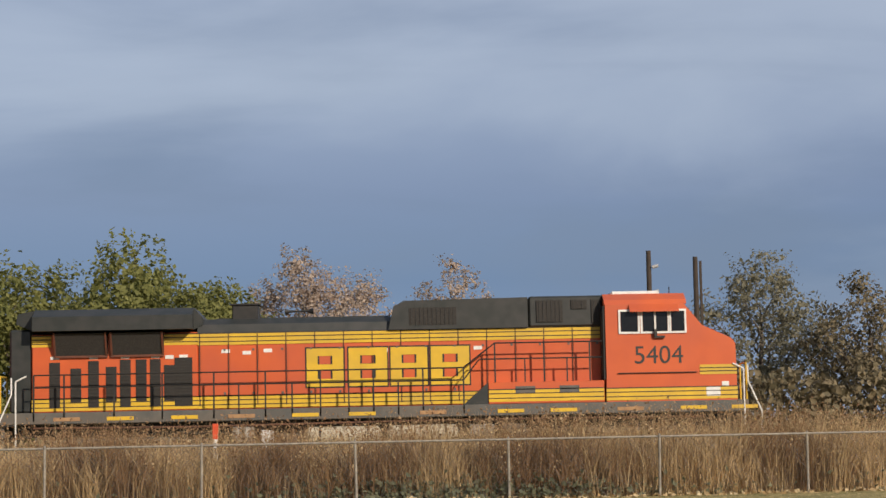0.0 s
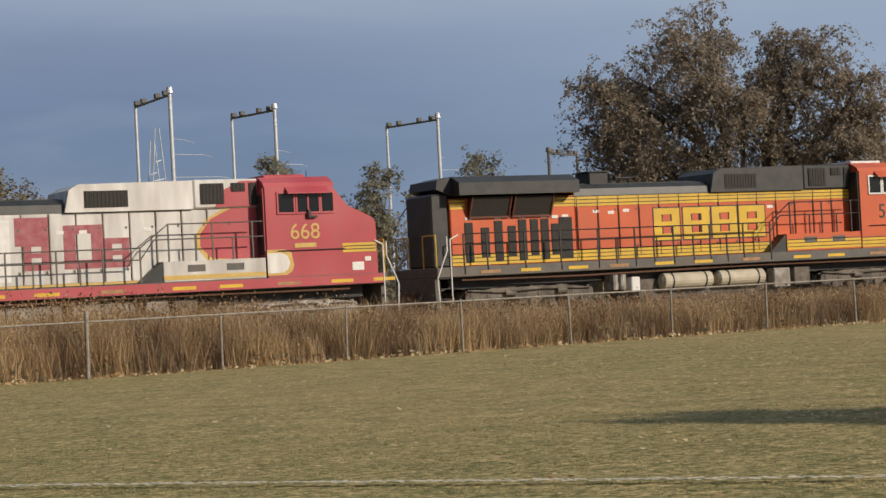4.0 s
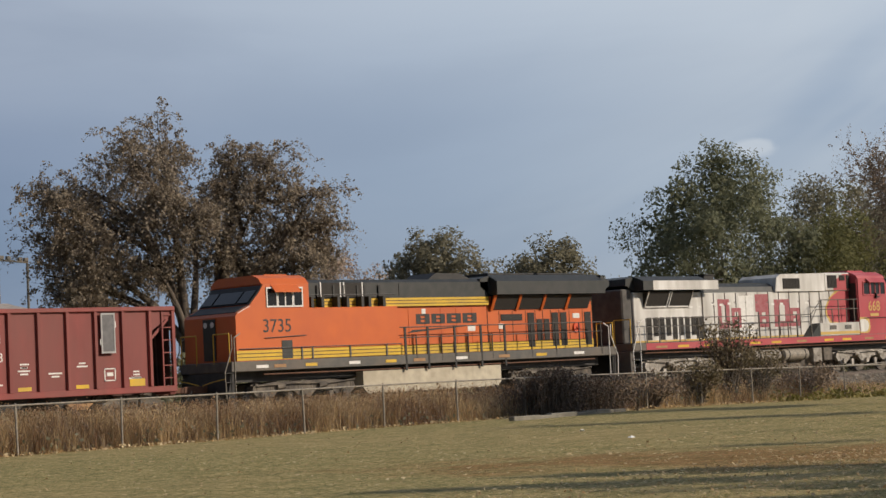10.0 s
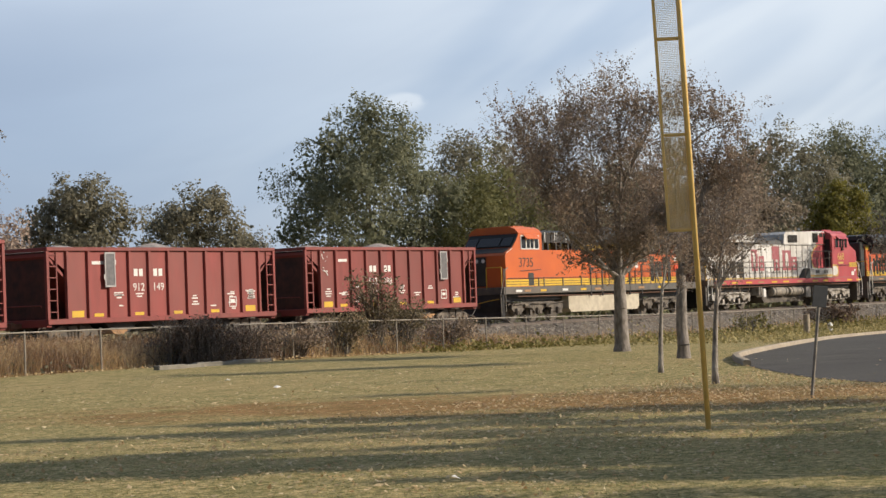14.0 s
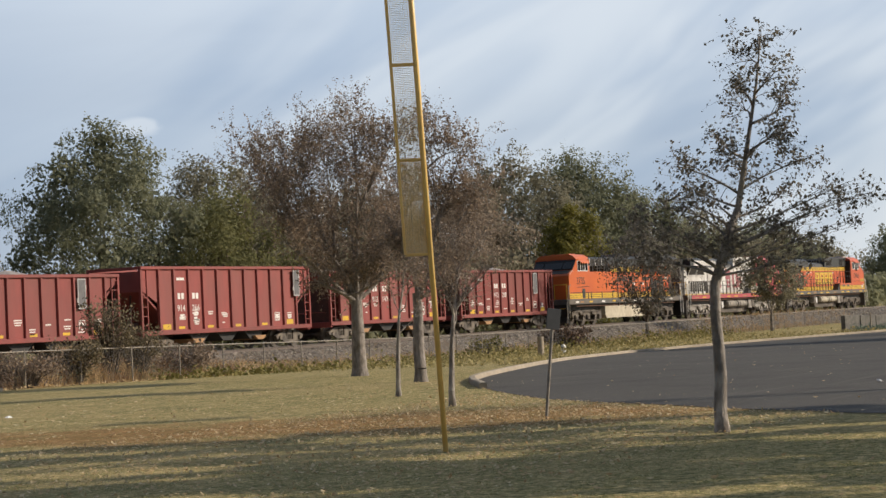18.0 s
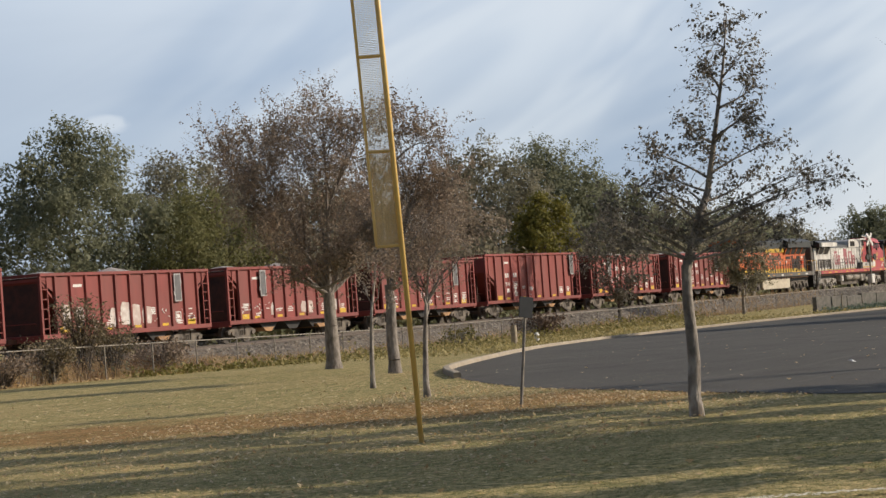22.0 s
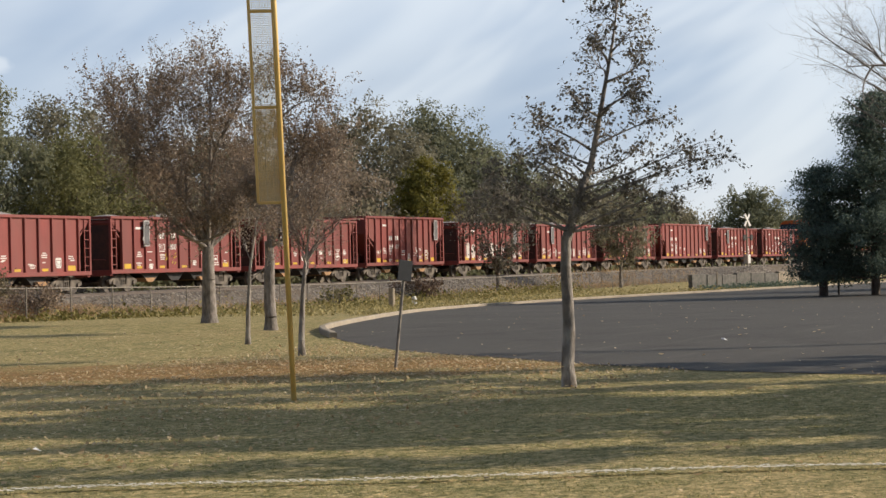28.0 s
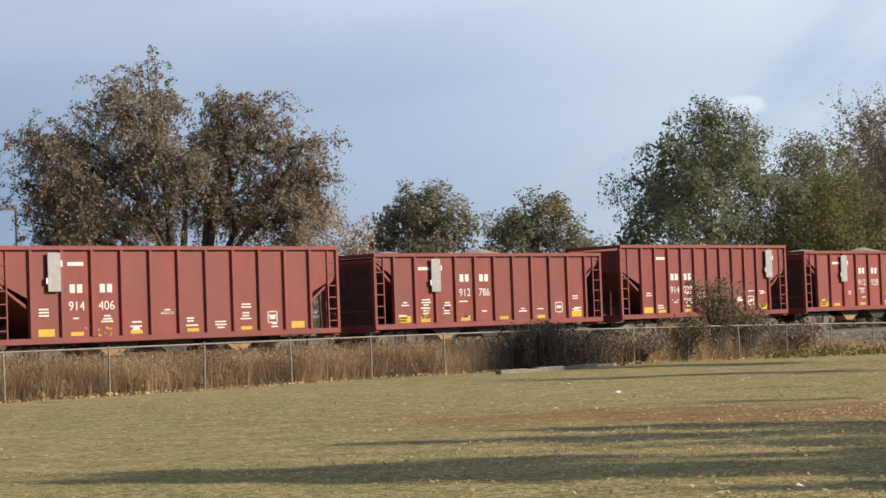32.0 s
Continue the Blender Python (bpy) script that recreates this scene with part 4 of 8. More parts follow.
limb_tree(21.6, 7.97, 1.8, TREE_D, 0.085, M_BARKL, L_DUSK, 64, "slender young tree with sparse dark leaves", subs=6, twigs=6, reach=1.05, rise=0.25, droop=0.3, leaves=6, size=0.05, deep=0.7, arch=0.5, back=False, stout=0.4, spine=[(0.0, 1.75), (0.2, 2.36), (0.32, 2.65), (0.45, 3.3), (0.61, 4.1), (0.7, 4.72)])
BANK_A = [(-1.8, 6.2, 1.4), (0.0, 7.0, 1.4), (1.5, 6.0, 1.3), (-2.2, 4.6, 1.3), (0.0, 5.0, 1.5), (1.8, 4.4, 1.2), (-1.0, 3.0, 1.0), (1.0, 2.8, 0.9), (0.2, 1.9, 0.7)]
limb_tree(116.0, 47.6, 1.3, BANK_A, 0.16, M_BARK, L_DUSK, 66, "thin dark-leaved tree on the bank by the railway", subs=7, twigs=6, reach=0.95, rise=0.3, leaves=6, size=0.19, deep=1.6, stout=0.3)
BANK_B = [(-1.5, 5.2, 1.2), (0.2, 5.9, 1.2), (1.6, 5.0, 1.2), (-1.6, 3.8, 1.1), (0.3, 4.2, 1.3), (1.8, 3.6, 1.1), (-0.6, 2.5, 0.8), (1.3, 2.2, 0.8)]
limb_tree(135.0, 45.6, 1.2, BANK_B, 0.15, M_BARKL, L_OLIVE, 67, "thin olive-leaved tree with pale limbs by the railway", subs=7, twigs=6, reach=0.95, rise=0.3, leaves=9, size=0.2, deep=1.6, stout=0.32)
pine(95.9, 19.1, 10.2, 4.0, 70, "tall dark green pine beside the parking lot", 0.5)
pine(95.4, 21.6, 6.5, 2.3, 71, "lower rounded dark green pine beside the parking lot", 0.36)
pine(112, 17.0, 8.5, 5.0, 73, "dark green pine beyond the parking lot")
TREE_E = [(-3.55, 5.5, 0.55), (-3.4, 4.9, 0.5), (-3.0, 4.2, 0.4), (-2.9, 5.4, 0.8), (-2.4, 4.5, 0.6), (-2.0, 5.4, 0.9), (-1.4, 4.5, 0.8), (-1.6, 6.2, 0.9), (0.2, 6.6, 1.1), (1.4, 5.4, 1.1), (0.2, 4.6, 0.9)]
limb_tree(33.5, 4.1, 2.4, TREE_E, 0.17, M_BARKL, L_BROWN, 72, "bare autumn tree beside the parking lot", subs=9, twigs=8, reach=1.0, rise=0.25, droop=-0.15, leaves=0, deep=1.2, arch=0.5, stout=0.26)
# trees beside the viewer whose shade lies on the lawn
for x, y, h, r, base, n, sd, lab in [
    (26.6, -5.9, 13.4, 2.1, 3.0, 26000, 75, "tall narrow autumn tree on the lawn"),
    (29.65, -5.8, 10.7, 0.55, 4.0, 2600, 78, "tall thin autumn tree on the lawn"),
    (30.6, -3.6, 12.9, 1.0, 4.0, 7500, 76, "thin autumn tree on the lawn"),
    (32.1, -1.9, 11.7, 1.1, 4.0, 4400, 77, "thin autumn tree on the lawn"),
    (24.5, -7.4, 10.0, 1.2, 3.0, 5500, 79, "thin autumn tree on the lawn"),
    (22.8, -8.6, 11.2, 0.7, 5.0, 1300, 81, "thin autumn tree on the lawn"),
]:
    tree(x, y, h, r, base, n, 0.27, L_OLIVE, M_BARK, sd, lab, trunk_r=0.24 if r > 2 else 0.13, group="shade trees on the lawn")

# ---- train ----
def lettering(name, text, size, material, parent, x, y, z, face=-1, label=""):
    """Raised characters that face -y (face -1) or +y."""
    c = bpy.data.curves.new(name, "FONT")
    c.body, c.size, c.align_x, c.extrude = text, size, "CENTER", 0.004
    c.materials.append(material)
    ob = new(name, c)
    ob.parent = parent
    ob.matrix_basis = pose(x, y, z, 90, 0, 0 if face < 0 else 180)
    if label:
        ob["label"] = label
    return ob


def block(b, x0, x1, z0, z1, y, d, hole=0.32, cut=0.12, rows=1):
    """A plain letter-sized slab with square holes."""
    w, h = x1 - x0, z1 - z0
    t = hole * w
    ya, yb = sorted((y, y + d))
    b.box(x0, x0 + t, ya, yb, z0, z1)
    b.box(x0 + t, x1 - t, ya, yb, z1 - 0.2 * h, z1)
    b.box(x0 + t, x1 - t, ya, yb, z0, z0 + 0.2 * h)
    b.box(x1 - t, x1, ya, yb, z0, z1)
    if rows > 1:
        b.box(x0 + t, x1 - t, ya, yb, z0 + 0.42 * h, z0 + 0.58 * h)
    return b


def wheelset(parent, x, z, r, material):
    b = Build()
    b.tube((0, -0.8, 0), (0, 0.8, 0), 0.09, n=8)
    for s in (-1, 1):
        y0 = s * 0.7
        b.tube((0, y0, 0), (0, y0 + s * 0.13, 0), r, n=20)
        b.tube((0, y0 - s * 0.03, 0), (0, y0, 0), r + 0.025, n=20)
        b.tube((0, y0 + s * 0.13, 0), (0, y0 + s * 0.17, 0), r * 0.35, n=10)
        for k in range(5):
            a = 2 * math.pi * k / 5
            b.box(math.cos(a) * r * 0.62 - 0.04, math.cos(a) * r * 0.62 + 0.04, y0 + s * 0.13 - 0.01, y0 + s * 0.13 + 0.02, math.sin(a) * r * 0.62 - 0.04, math.sin(a) * r * 0.62 + 0.04)
    ob = part("wheelset", b, material, parent, "steel wheels on their axle")
    ob.matrix_basis = pose(x, 0, z)
    WHEELS.append((ob, x, z, r))
    return ob


WHEELS, TRAIN = [], []


def loco_truck(parent, xc, material):
    """A three-axle truck: side frames, springs, motors, brake gear."""
    b = Build()
    for s in (-1, 1):
        y0, y1 = sorted((s * 1.02, s * 1.2))
        b.prism([(-2.35, 0.72), (-2.2, 0.55), (-1.45, 0.5), (-1.2, 0.72), (-0.55, 0.72), (-0.3, 0.5), (0.3, 0.5), (0.55, 0.72), (1.2, 0.72), (1.45, 0.5), (2.2, 0.55), (2.35, 0.72), (2.3, 0.9), (1.3, 1.02), (-1.3, 1.02), (-2.3, 0.9)], "y", y0, y1)
        for x in (-1.85, 0, 1.85):
            b.box(x - 0.2, x + 0.2, s * 1.2 - 0.02, s * 1.2 + 0.14, 0.38, 0.72, 0.03)
            b.tube((x, s * 1.1, 0.53), (x, s * 1.36, 0.53), 0.12, n=10)
            for d in (-0.3, 0.3):
                b.tube((x + d, s * 1.13, 0.62), (x + d, s * 1.13, 0.98), 0.085, n=8)
        for x in (-0.95, 0.95):
            b.tube((x, s * 1.24, 0.86), (x + 0.36, s * 1.24, 0.83), 0.1, n=10)
            b.box(x - 0.3, x - 0.1, s * 1.24 - 0.05, s * 1.24 + 0.05, 0.3, 0.62)
        b.bar([(-2.3, s * 1.26, 0.98), (-1.1, s * 1.3, 0.9), (0.4, s * 1.3, 0.95), (2.2, s * 1.26, 0.9)], 0.025)
        b.bar([(-1.7, s * 1.28, 0.35), (-0.2, s * 1.3, 0.3), (1.7, s * 1.28, 0.36)], 0.02)
    b.box(-2.2, 2.2, -0.9, 0.9, 0.6, 0.95)
    ob = part("truck", b, material, parent, "grimy three-axle truck frame")
    ob.matrix_basis = pose(xc, 0, 0)
    for x in (-1.85, 0, 1.85):
        wheelset(ob, x, 0.53, 0.53, M_TRUCK)
    return ob


def coupler(parent, x, d):
    b = Build()
    b.box(*sorted((x, x + d * 0.55)), -0.09, 0.09, 0.78, 0.98, 0.02)
    b.box(*sorted((x + d * 0.45, x + d * 0.72)), -0.16, 0.16, 0.72, 1.04, 0.05)
    part("coupler", b, M_RUST, parent)
    part("air_hose", Build().bar([(x, 0.5, 0.85), (x + d * 0.3, 0.45, 0.45), (x + d * 0.62, 0.3, 0.5)], 0.03), M_BLACK, parent)


def stripes(b, x0, x1, z0, z1, y, s, n=2):
    """Thin dark pinstripes along a band."""
    for k in range(n):
        z = z0 + (z1 - z0) * (k + 1) / (n + 1)
        b.box(x0, x1, *sorted((y, y + s * 0.006)), z - 0.012, z + 0.012)


def rails(t, s, posts, lines, material, r=0.021, label="handrail"):
    """Walkway handrails: posts are (x, z0, z1), lines are lists of (x, z)."""
    y = s * 1.5
    for x, z0, z1, w in posts:
        part("handrail_post", Build().box(x - w, x + w, y - 0.02, y + 0.02, z0, z1), material, t)
    for ln in lines:
        part("handrail", Build().bar([(x, y, z) for x, z in ln], r), material, t)


def steps(t, x, s, d, material):
    """Corner steps and the bent grab irons beside them."""
    for k in range(4):
        part("step", Build().box(*sorted((x, x + d * 0.42)), *sorted((s * 1.1, s * 1.5)), 0.42 + k * 0.32, 0.45 + k * 0.32), M_BLACK, t)
    b = Build()
    b.bar([(x, s * 1.53, 0.55), (x, s * 1.53, 2.6), (x - d * 0.3, s * 1.53, 2.74)], 0.024)
    part("grab_iron", b, material, t)
    b = Build().bar([(x + d * 0.45, s * 1.53, 0.5), (x + d * 0.5, s * 1.53, 1.4), (x + d * 0.12, s * 1.53, 2.25), (x + d * 0.12, s * 1.53, 2.7)], 0.024)
    part("grab_iron", b, material, t)


def cab_window(t, x0, x1, z0, z1, y, s, frame_mat, mull=True):
    b = Build()
    f = 0.055
    ya, yb = sorted((y - s * 0.01, y + s * 0.035))
    b.box(x0 - f, x1 + f, ya, yb, z0 - f, z0)
    b.box(x0 - f, x1 + f, ya, yb, z1, z1 + f)
    b.box(x0 - f, x0, ya, yb, z0, z1)
    b.box(x1, x1 + f, ya, yb, z0, z1)
    w = part("window", b, frame_mat, t, "cab side window in a pale frame")
    n = 2 if mull else 1
    for k in range(n):
        a = x0 + (x1 - x0) * k / n
        c = x0 + (x1 - x0) * (k + 1) / n
        part("pane", Build().box(a + 0.012, c - 0.012, *sorted((y, y + s * 0.012)), z0, z1), M_GLASS, w)
    if mull:
        m = (x0 + x1) / 2
        part("mullion", Build().box(m - 0.025, m + 0.025, ya, yb, z0, z1), frame_mat, w)
    return w


def louvre_door(t, x0, x1, z0, z1, y, s, face_mat):
    """A dark screened door with slats in a painted surround."""
    d = part("louvre_door", Build().box(x0, x1, *sorted((y, y + s * 0.02)), z0, z1), M_SCREEN, t, "dark screened hood door")
    b = Build()
    k = z0 + 0.06
    while k < z1 - 0.03:
        b.box(x0 + 0.03, x1 - 0.03, *sorted((y + s * 0.018, y + s * 0.034)), k, k + 0.02)
        k += 0.085
    part("slats", b, M_BLACK, d)
    return d


def dash9(t, paint, upper, sillmat, roofm, yellow, winframe, truckm, warbonnet=False):
    """An older wide-cab engine, nose at x = 0 and facing +x."""
    # frame and platform
    part("frame", Build().box(-20.45, 0.75, -1.52, 1.52, 1.42, 1.74, 0.02), sillmat, t, "grimy frame sill")
    part("underframe", Build().box(-19.8, 0.1, -1.0, 1.0, 1.05, 1.44), M_BLACK, t)
    part("pilot", Build().prism([(0.55, 0.2), (0.95, 0.25), (0.85, 0.55), (0.7, 1.42), (0.55, 1.42)], "y", -1.4, 1.4), sillmat, t)
    part("rear_pilot", Build().box(-20.5, -20.3, -1.4, 1.4, 0.3, 1.42, 0.02), sillmat, t)
    # engine hood
    part("engine_hood", Build().box(-14.9, -3.3, -0.97, 0.97, 1.74, 3.86, 0.03), paint, t)
    part("hood_roof", Build().prism([(-0.97, 3.86), (0.97, 3.86), (0.9, 4.1), (0.62, 4.26), (-0.62, 4.26), (-0.9, 4.1)], "x", -14.9, -9.15), roofm, t)
    part("blower_housing", Build().prism([(-9.45, 3.86), (-9.3, 4.5), (-9.0, 4.66), (-5.45, 4.7), (-5.45, 3.86)], "y", -1.08, 1.08), upper, t)
    part("inertial_filter_housing", Build().box(-5.42, -3.3, -1.06, 1.06, 3.86, 4.72, 0.05), upper, t)
    part("roof_walk", Build().box(-14.4, -9.4, -0.3, 0.3, 4.26, 4.3), roofm, t)
    st = part("exhaust_box", Build().box(-13.95, -13.2, -0.45, 0.45, 4.22, 4.66, 0.03), M_BLACK, t)
    part("stack_rim", Build().box(-14.0, -13.15, -0.5, 0.5, 4.66, 4.7), M_BLACK, st)
    h = Build().tube((-12.05, 0.3, 4.24), (-12.05, 0.3, 4.5), 0.03)
    for dx in (-0.28, 0.28):
        h.tube((-12.05, 0.3, 4.5), (-12.05 + dx, 0.3, 4.5), 0.03, 0.035)
        h.tube((-12.05 + dx, 0.3, 4.5), (-12.05 + dx * 1.5, 0.3, 4.5), 0.04, 0.1)
    part("horn", h, M_BLACK, t)
    # radiator cab with its overhanging wings
    part("radiator_hood", Build().box(-19.6, -14.9, -0.97, 0.97, 1.74, 3.9, 0.03), paint, t)
    # silver engine: soot and the overhang's shade are both in the grey
    part("rear_hood_end", Build().box(-20.25, -19.6, -0.88, 0.88, 1.74, 4.05, 0.06), M_SOOTSHADE if warbonnet else M_DARK, t, "dark hood end under the radiator overhang")
    wing = Build()
    wing.prism([(-1.5, 3.97), (1.5, 3.97), (1.5, 4.36), (0.95, 4.58), (-0.95, 4.58), (-1.5, 4.36)], "x", -19.5, -15.0)
    wing.prism([(-20.05, 4.2), (-19.5, 3.97), (-19.5, 4.36), (-19.55, 4.56), (-20.0, 4.48)], "y", -0.95, 0.95)
    wing.prism([(-15.0, 3.97), (-14.75, 4.1), (-14.75, 4.3), (-15.0, 4.56)], "y", -0.95, 0.95)
    part("radiator_wing", wing, roofm, t)
    if warbonnet:
        for s in (-1, 1):
            part("wing_side_panel", Build().box(-18.85, -14.3, *sorted((s * 1.49, s * 1.515)), 3.97, 4.37), paint, t)
    for s in (-1, 1):
        for k, (a, c) in enumerate(((-18.95, -17.45), (-17.35, -15.85))):
            scr = Build()
            scr.prism([(s * 0.98, 3.3), (s * 1.02, 3.3), (s * 1.3, 3.9), (s * 0.98, 3.9)], "x", a, c)
            sc = part("radiator_intake", scr, M_SCREEN, t, "dark slanted radiator intake screen")
            fr = Build()
            for x in (a, c - 0.05):
                fr.prism([(s * 1.0, 3.27), (s * 1.05, 3.27), (s * 1.34, 3.92), (s * 1.28, 3.92)], "x", x, x + 0.05)
            fr.box(a, c, *sorted((s * 1.0, s * 1.05)), 3.24, 3.3)
            # orange engine's frames are brown to hold the wing's shadow
            part("intake_frame", fr, paint if warbonnet else M_STRUT, sc)
        # screened doors below the radiators
        xs = [-18.95, -18.35, -17.85, -17.35, -16.95, -16.5, -16.1, -15.7, -15.3] if not warbonnet else [-18.62 + 0.44 * k for k in range(9)]
        for k, x in enumerate(xs):
            w = 0.30 if k < 8 else 0.5
            z1 = (3.12, 2.95, 3.15, 2.98, 3.17, 3.17, 3.17, 3.0, 3.2)[k] if not warbonnet else 2.82
            louvre_door(t, x - w / 2, x + w / 2, 2.02 if k % 2 else 1.86, z1, s * 0.972, s, paint)
        for k, x in enumerate(xs):
            if k % 2 == 0:
                part("stencil_plate", Build().box(x - 0.12, x + 0.12, *sorted((s * 0.97, s * 0.985)), 3.2, 3.28), M_WHITE, t)
        for x, z in ((-14.1, 3.35), (-13.5, 3.3), (-12.9, 3.35), (-9.6, 3.3), (-8.9, 3.3), (-6.9, 3.32), (-15.7, 3.22)):
            part("stencil_plate", Build().box(x - 0.12, x + 0.12, *sorted((s * 0.985, s * 0.994)), z - 0.05, z + 0.05), M_WHITE, t)
        # hood doors: thin raised seams and handles
        for x in [-14.8 + 0.82 * k for k in range(14)]:
            part("hood_door", Build().box(x, x + 0.74, *sorted((s * 0.968, s * 0.985)), 2.12 if not warbonnet else 1.85, 3.46 if not warbonnet else 3.8), paint, t)
        hd = Build()
        for x in [-14.8 + 0.82 * k for k in range(14)]:
            hd.box(x + 0.64, x + 0.7, *sorted((s * 0.985, s * 1.0)), 2.15, 2.22)
            hd.box(x + 0.64, x + 0.7, *sorted((s * 0.985, s * 1.0)), 3.36, 3.42)
        tagged(part("door_latches", hd, M_GREY, t), kind="stuff")
        for x in [-14.84 + 0.82 * k for k in range(15)]:
            part("door_seam", Build().box(x - 0.014, x + 0.014, *sorted((s * 0.97, s * (0.989 if warbonnet else 0.995))), 1.85, 3.84), M_SEAM, t, "dark seam between hood doors")
        # dark plate added to stand in for the shade behind the cab
        part("rear_cab_door", Build().box(-3.375, -3.342, *sorted((s * 0.98, s * 1.4)), 2.42, 4.2), M_SCREEN, t, "dark plate standing in for shade on the cab's rear wall")
        # intake grilles high on the hood
        for a, c, z0, z1 in ((-8.85, -7.5, 3.98, 4.46), (-5.2, -4.45, 4.0, 4.6), (-4.2, -3.75, 4.35, 4.6), (-3.62, -3.38, 3.95, 4.6)):
            g = part("intake_grille", Build().box(a, c, *sorted((s * 1.07, s * 1.095)), z0, z1), M_SCREEN, t, "dark louvred intake grille")
            b = Build()
            for k in range(max(2, int((c - a) / 0.12))):
                x = a + 0.06 + 0.12 * k
                b.box(x, x + 0.02, *sorted((s * 1.09, s * 1.11)), z0 + 0.02, z1 - 0.02)
            part("louvres", b, M_BLACK, g)
        # battery boxes under the raised walkway beside the cab
        bx = part("battery_box", Build().box(-6.65, -3.35, *sorted((s * 0.9, s * 1.51)), 1.74, 2.34, 0.02), paint, t)
        for x in (-5.6, -4.35):
            part("vent", Build().box(x - 0.28, x + 0.28, *sorted((s * 1.505, s * 1.52)), 2.02, 2.22), M_GREY, bx)
        # dark colour of this triangle holds the shade beside the battery box
        part("stair_side", Build().prism([(-7.35, 1.74), (-6.65, 1.74), (-6.65, 2.34)], "y", *sorted((s * 0.97, s * 1.48))), M_DARK, t)
        if not warbonnet:
            # yellow bands with dark pinstripes
            for x0, x1, z0, z1, y in ((-14.9, -3.32, 3.53, 3.84, 0.985), (-19.6, -14.9, 1.78, 2.1, 0.972), (-14.9, -6.66, 1.78, 2.1, 0.985), (-6.64, -3.36, 1.8, 2.12, 1.512), (-3.3, 0.44, 1.78, 2.1, 1.508), (-15.85, -14.9, 3.55, 3.84, 0.972), (-19.6, -19.05, 3.55, 3.84, 0.972)):
                bd = part("yellow_band", Build().box(x0, x1, *sorted((s * (y - 0.01), s * (y + 0.006))), z0, z1), yellow, t, "yellow band with dark pinstripes")
                b = Build()
                stripes(b, x0, x1, z0 - 0.03, z1 + 0.03, s * (y + 0.006), s, 2)
                b.box(x0, x1, *sorted((s * y, s * (y + 0.008))), z1, z1 + 0.03)
                part("pinstripe", b, M_BLACK, bd)
            ns = part("nose_band", Build().box(-0.62, 0.44, *sorted((s * 1.5, s * 1.512)), 2.45, 2.72), yellow, t)
            b = Build()
            stripes(b, -0.62, 0.44, 2.45, 2.72, s * 1.512, s, 2)
            part("pinstripe", b, M_BLACK, ns)
            # letter-sized plain slabs with a dark edge
            for k, (x0, x1) in enumerate(((-11.8, -10.75), (-10.6, -9.5), (-9.4, -8.35), (-8.25, -7.15))):
                o = part("emblem_outline", block(Build(), x0 - 0.04, x1 + 0.04, 2.28, 3.42, s * 0.985, s * 0.008, 0.36, 0.1, 2), M_BLACK, t)
                part("emblem", block(Build(), x0, x1, 2.32, 3.38, s * 0.985, s * 0.014, 0.3, 0.12, 2), yellow, o, "yellow letter-sized slab")
        else:
            # red curve of the nose colour, edged in gold, and the broken faded lettering
            curve = [(-3.3, 1.78), (-3.3, 3.86), (-4.2, 3.86), (-4.9, 3.55), (-5.25, 3.1), (-5.25, 2.75), (-4.9, 2.4), (-4.2, 2.36), (-3.3, 2.36)]
            edge = [(x - (0.14 if x < -3.4 else 0), z + (0.07 if z > 3.8 else (-0.07 if 2.3 < z < 2.5 else 0))) for x, z in curve[1:]]
            eo = part("gold_edge", Build().prism(edge, "y", *sorted((s * 0.985, s * 0.989))), M_GOLD, t)
            part("red_panel", Build().prism(curve[1:], "y", *sorted((s * 0.986, s * 0.993))), M_PINKRED, eo)
            upc = [(-3.32, 3.9), (-3.32, 4.66), (-3.9, 4.66), (-4.45, 4.4), (-4.75, 3.9)]
            part("red_panel", Build().prism(upc, "y", *sorted((s * 1.062, s * 1.068))), M_PINKRED, t)
            for a, c, z0, z1, fm in ((-13.75, -12.9, 2.25, 3.55, 1), (-12.75, -12.05, 2.25, 3.15, 2), (-10.95, -9.95, 2.95, 3.75, 0), (-10.7, -9.95, 2.25, 3.1, 2), (-9.5, -8.3, 2.25, 3.5, 1), (-8.25, -7.5, 2.25, 3.1, 2)):
                if fm == 0:
                    part("patch", Build().box(a, c, *sorted((s * 0.985, s * 0.992)), z0, z1), M_CHALK, t, "faded maroon primer patch")
                else:
                    part("emblem", block(Build(), a, c, z0, z1, s * 0.985, s * 0.008, 0.3, 0.15, fm), M_CHALK, t, "faded red letter-sized slab")
            for a, c in ((-12.2, -11.7), (-11.65, -11.1)):
                part("fresh_panel", Build().box(a, c, *sorted((s * 0.984, s * 0.99)), 1.95, 3.7), M_WHITE, t, "brighter replacement hood door")
            part("red_band", Build().box(-19.55, 0.6, *sorted((s * 1.515, s * 1.528)), 1.44, 1.72), M_PINKRED, t, "faded red band along the frame sill")
            gb = Build()
            gb.box(-19.6, -6.66, *sorted((s * 0.972, s * 0.99)), 1.77, 1.84)
            gb.box(-6.64, -3.36, *sorted((s * 1.505, s * 1.52)), 1.8, 1.93)
            part("gold_band", gb, M_GOLD, t)
            oval = [(-3.3, 1.87), (-2.8, 1.87), (-2.62, 1.97), (-2.55, 2.16), (-2.62, 2.36), (-2.82, 2.46), (-3.3, 2.46)]
            ov = part("gold_edge", Build().prism([(x + (0.13 if x > -3 else 0), z + (0.1 if z > 2.3 else -0.07)) for x, z in oval], "y", *sorted((s * 1.505, s * 1.509))), M_GOLD, t)
            part("silver_panel", Build().prism(oval, "y", *sorted((s * 1.506, s * 1.513))), M_SILVER, ov)
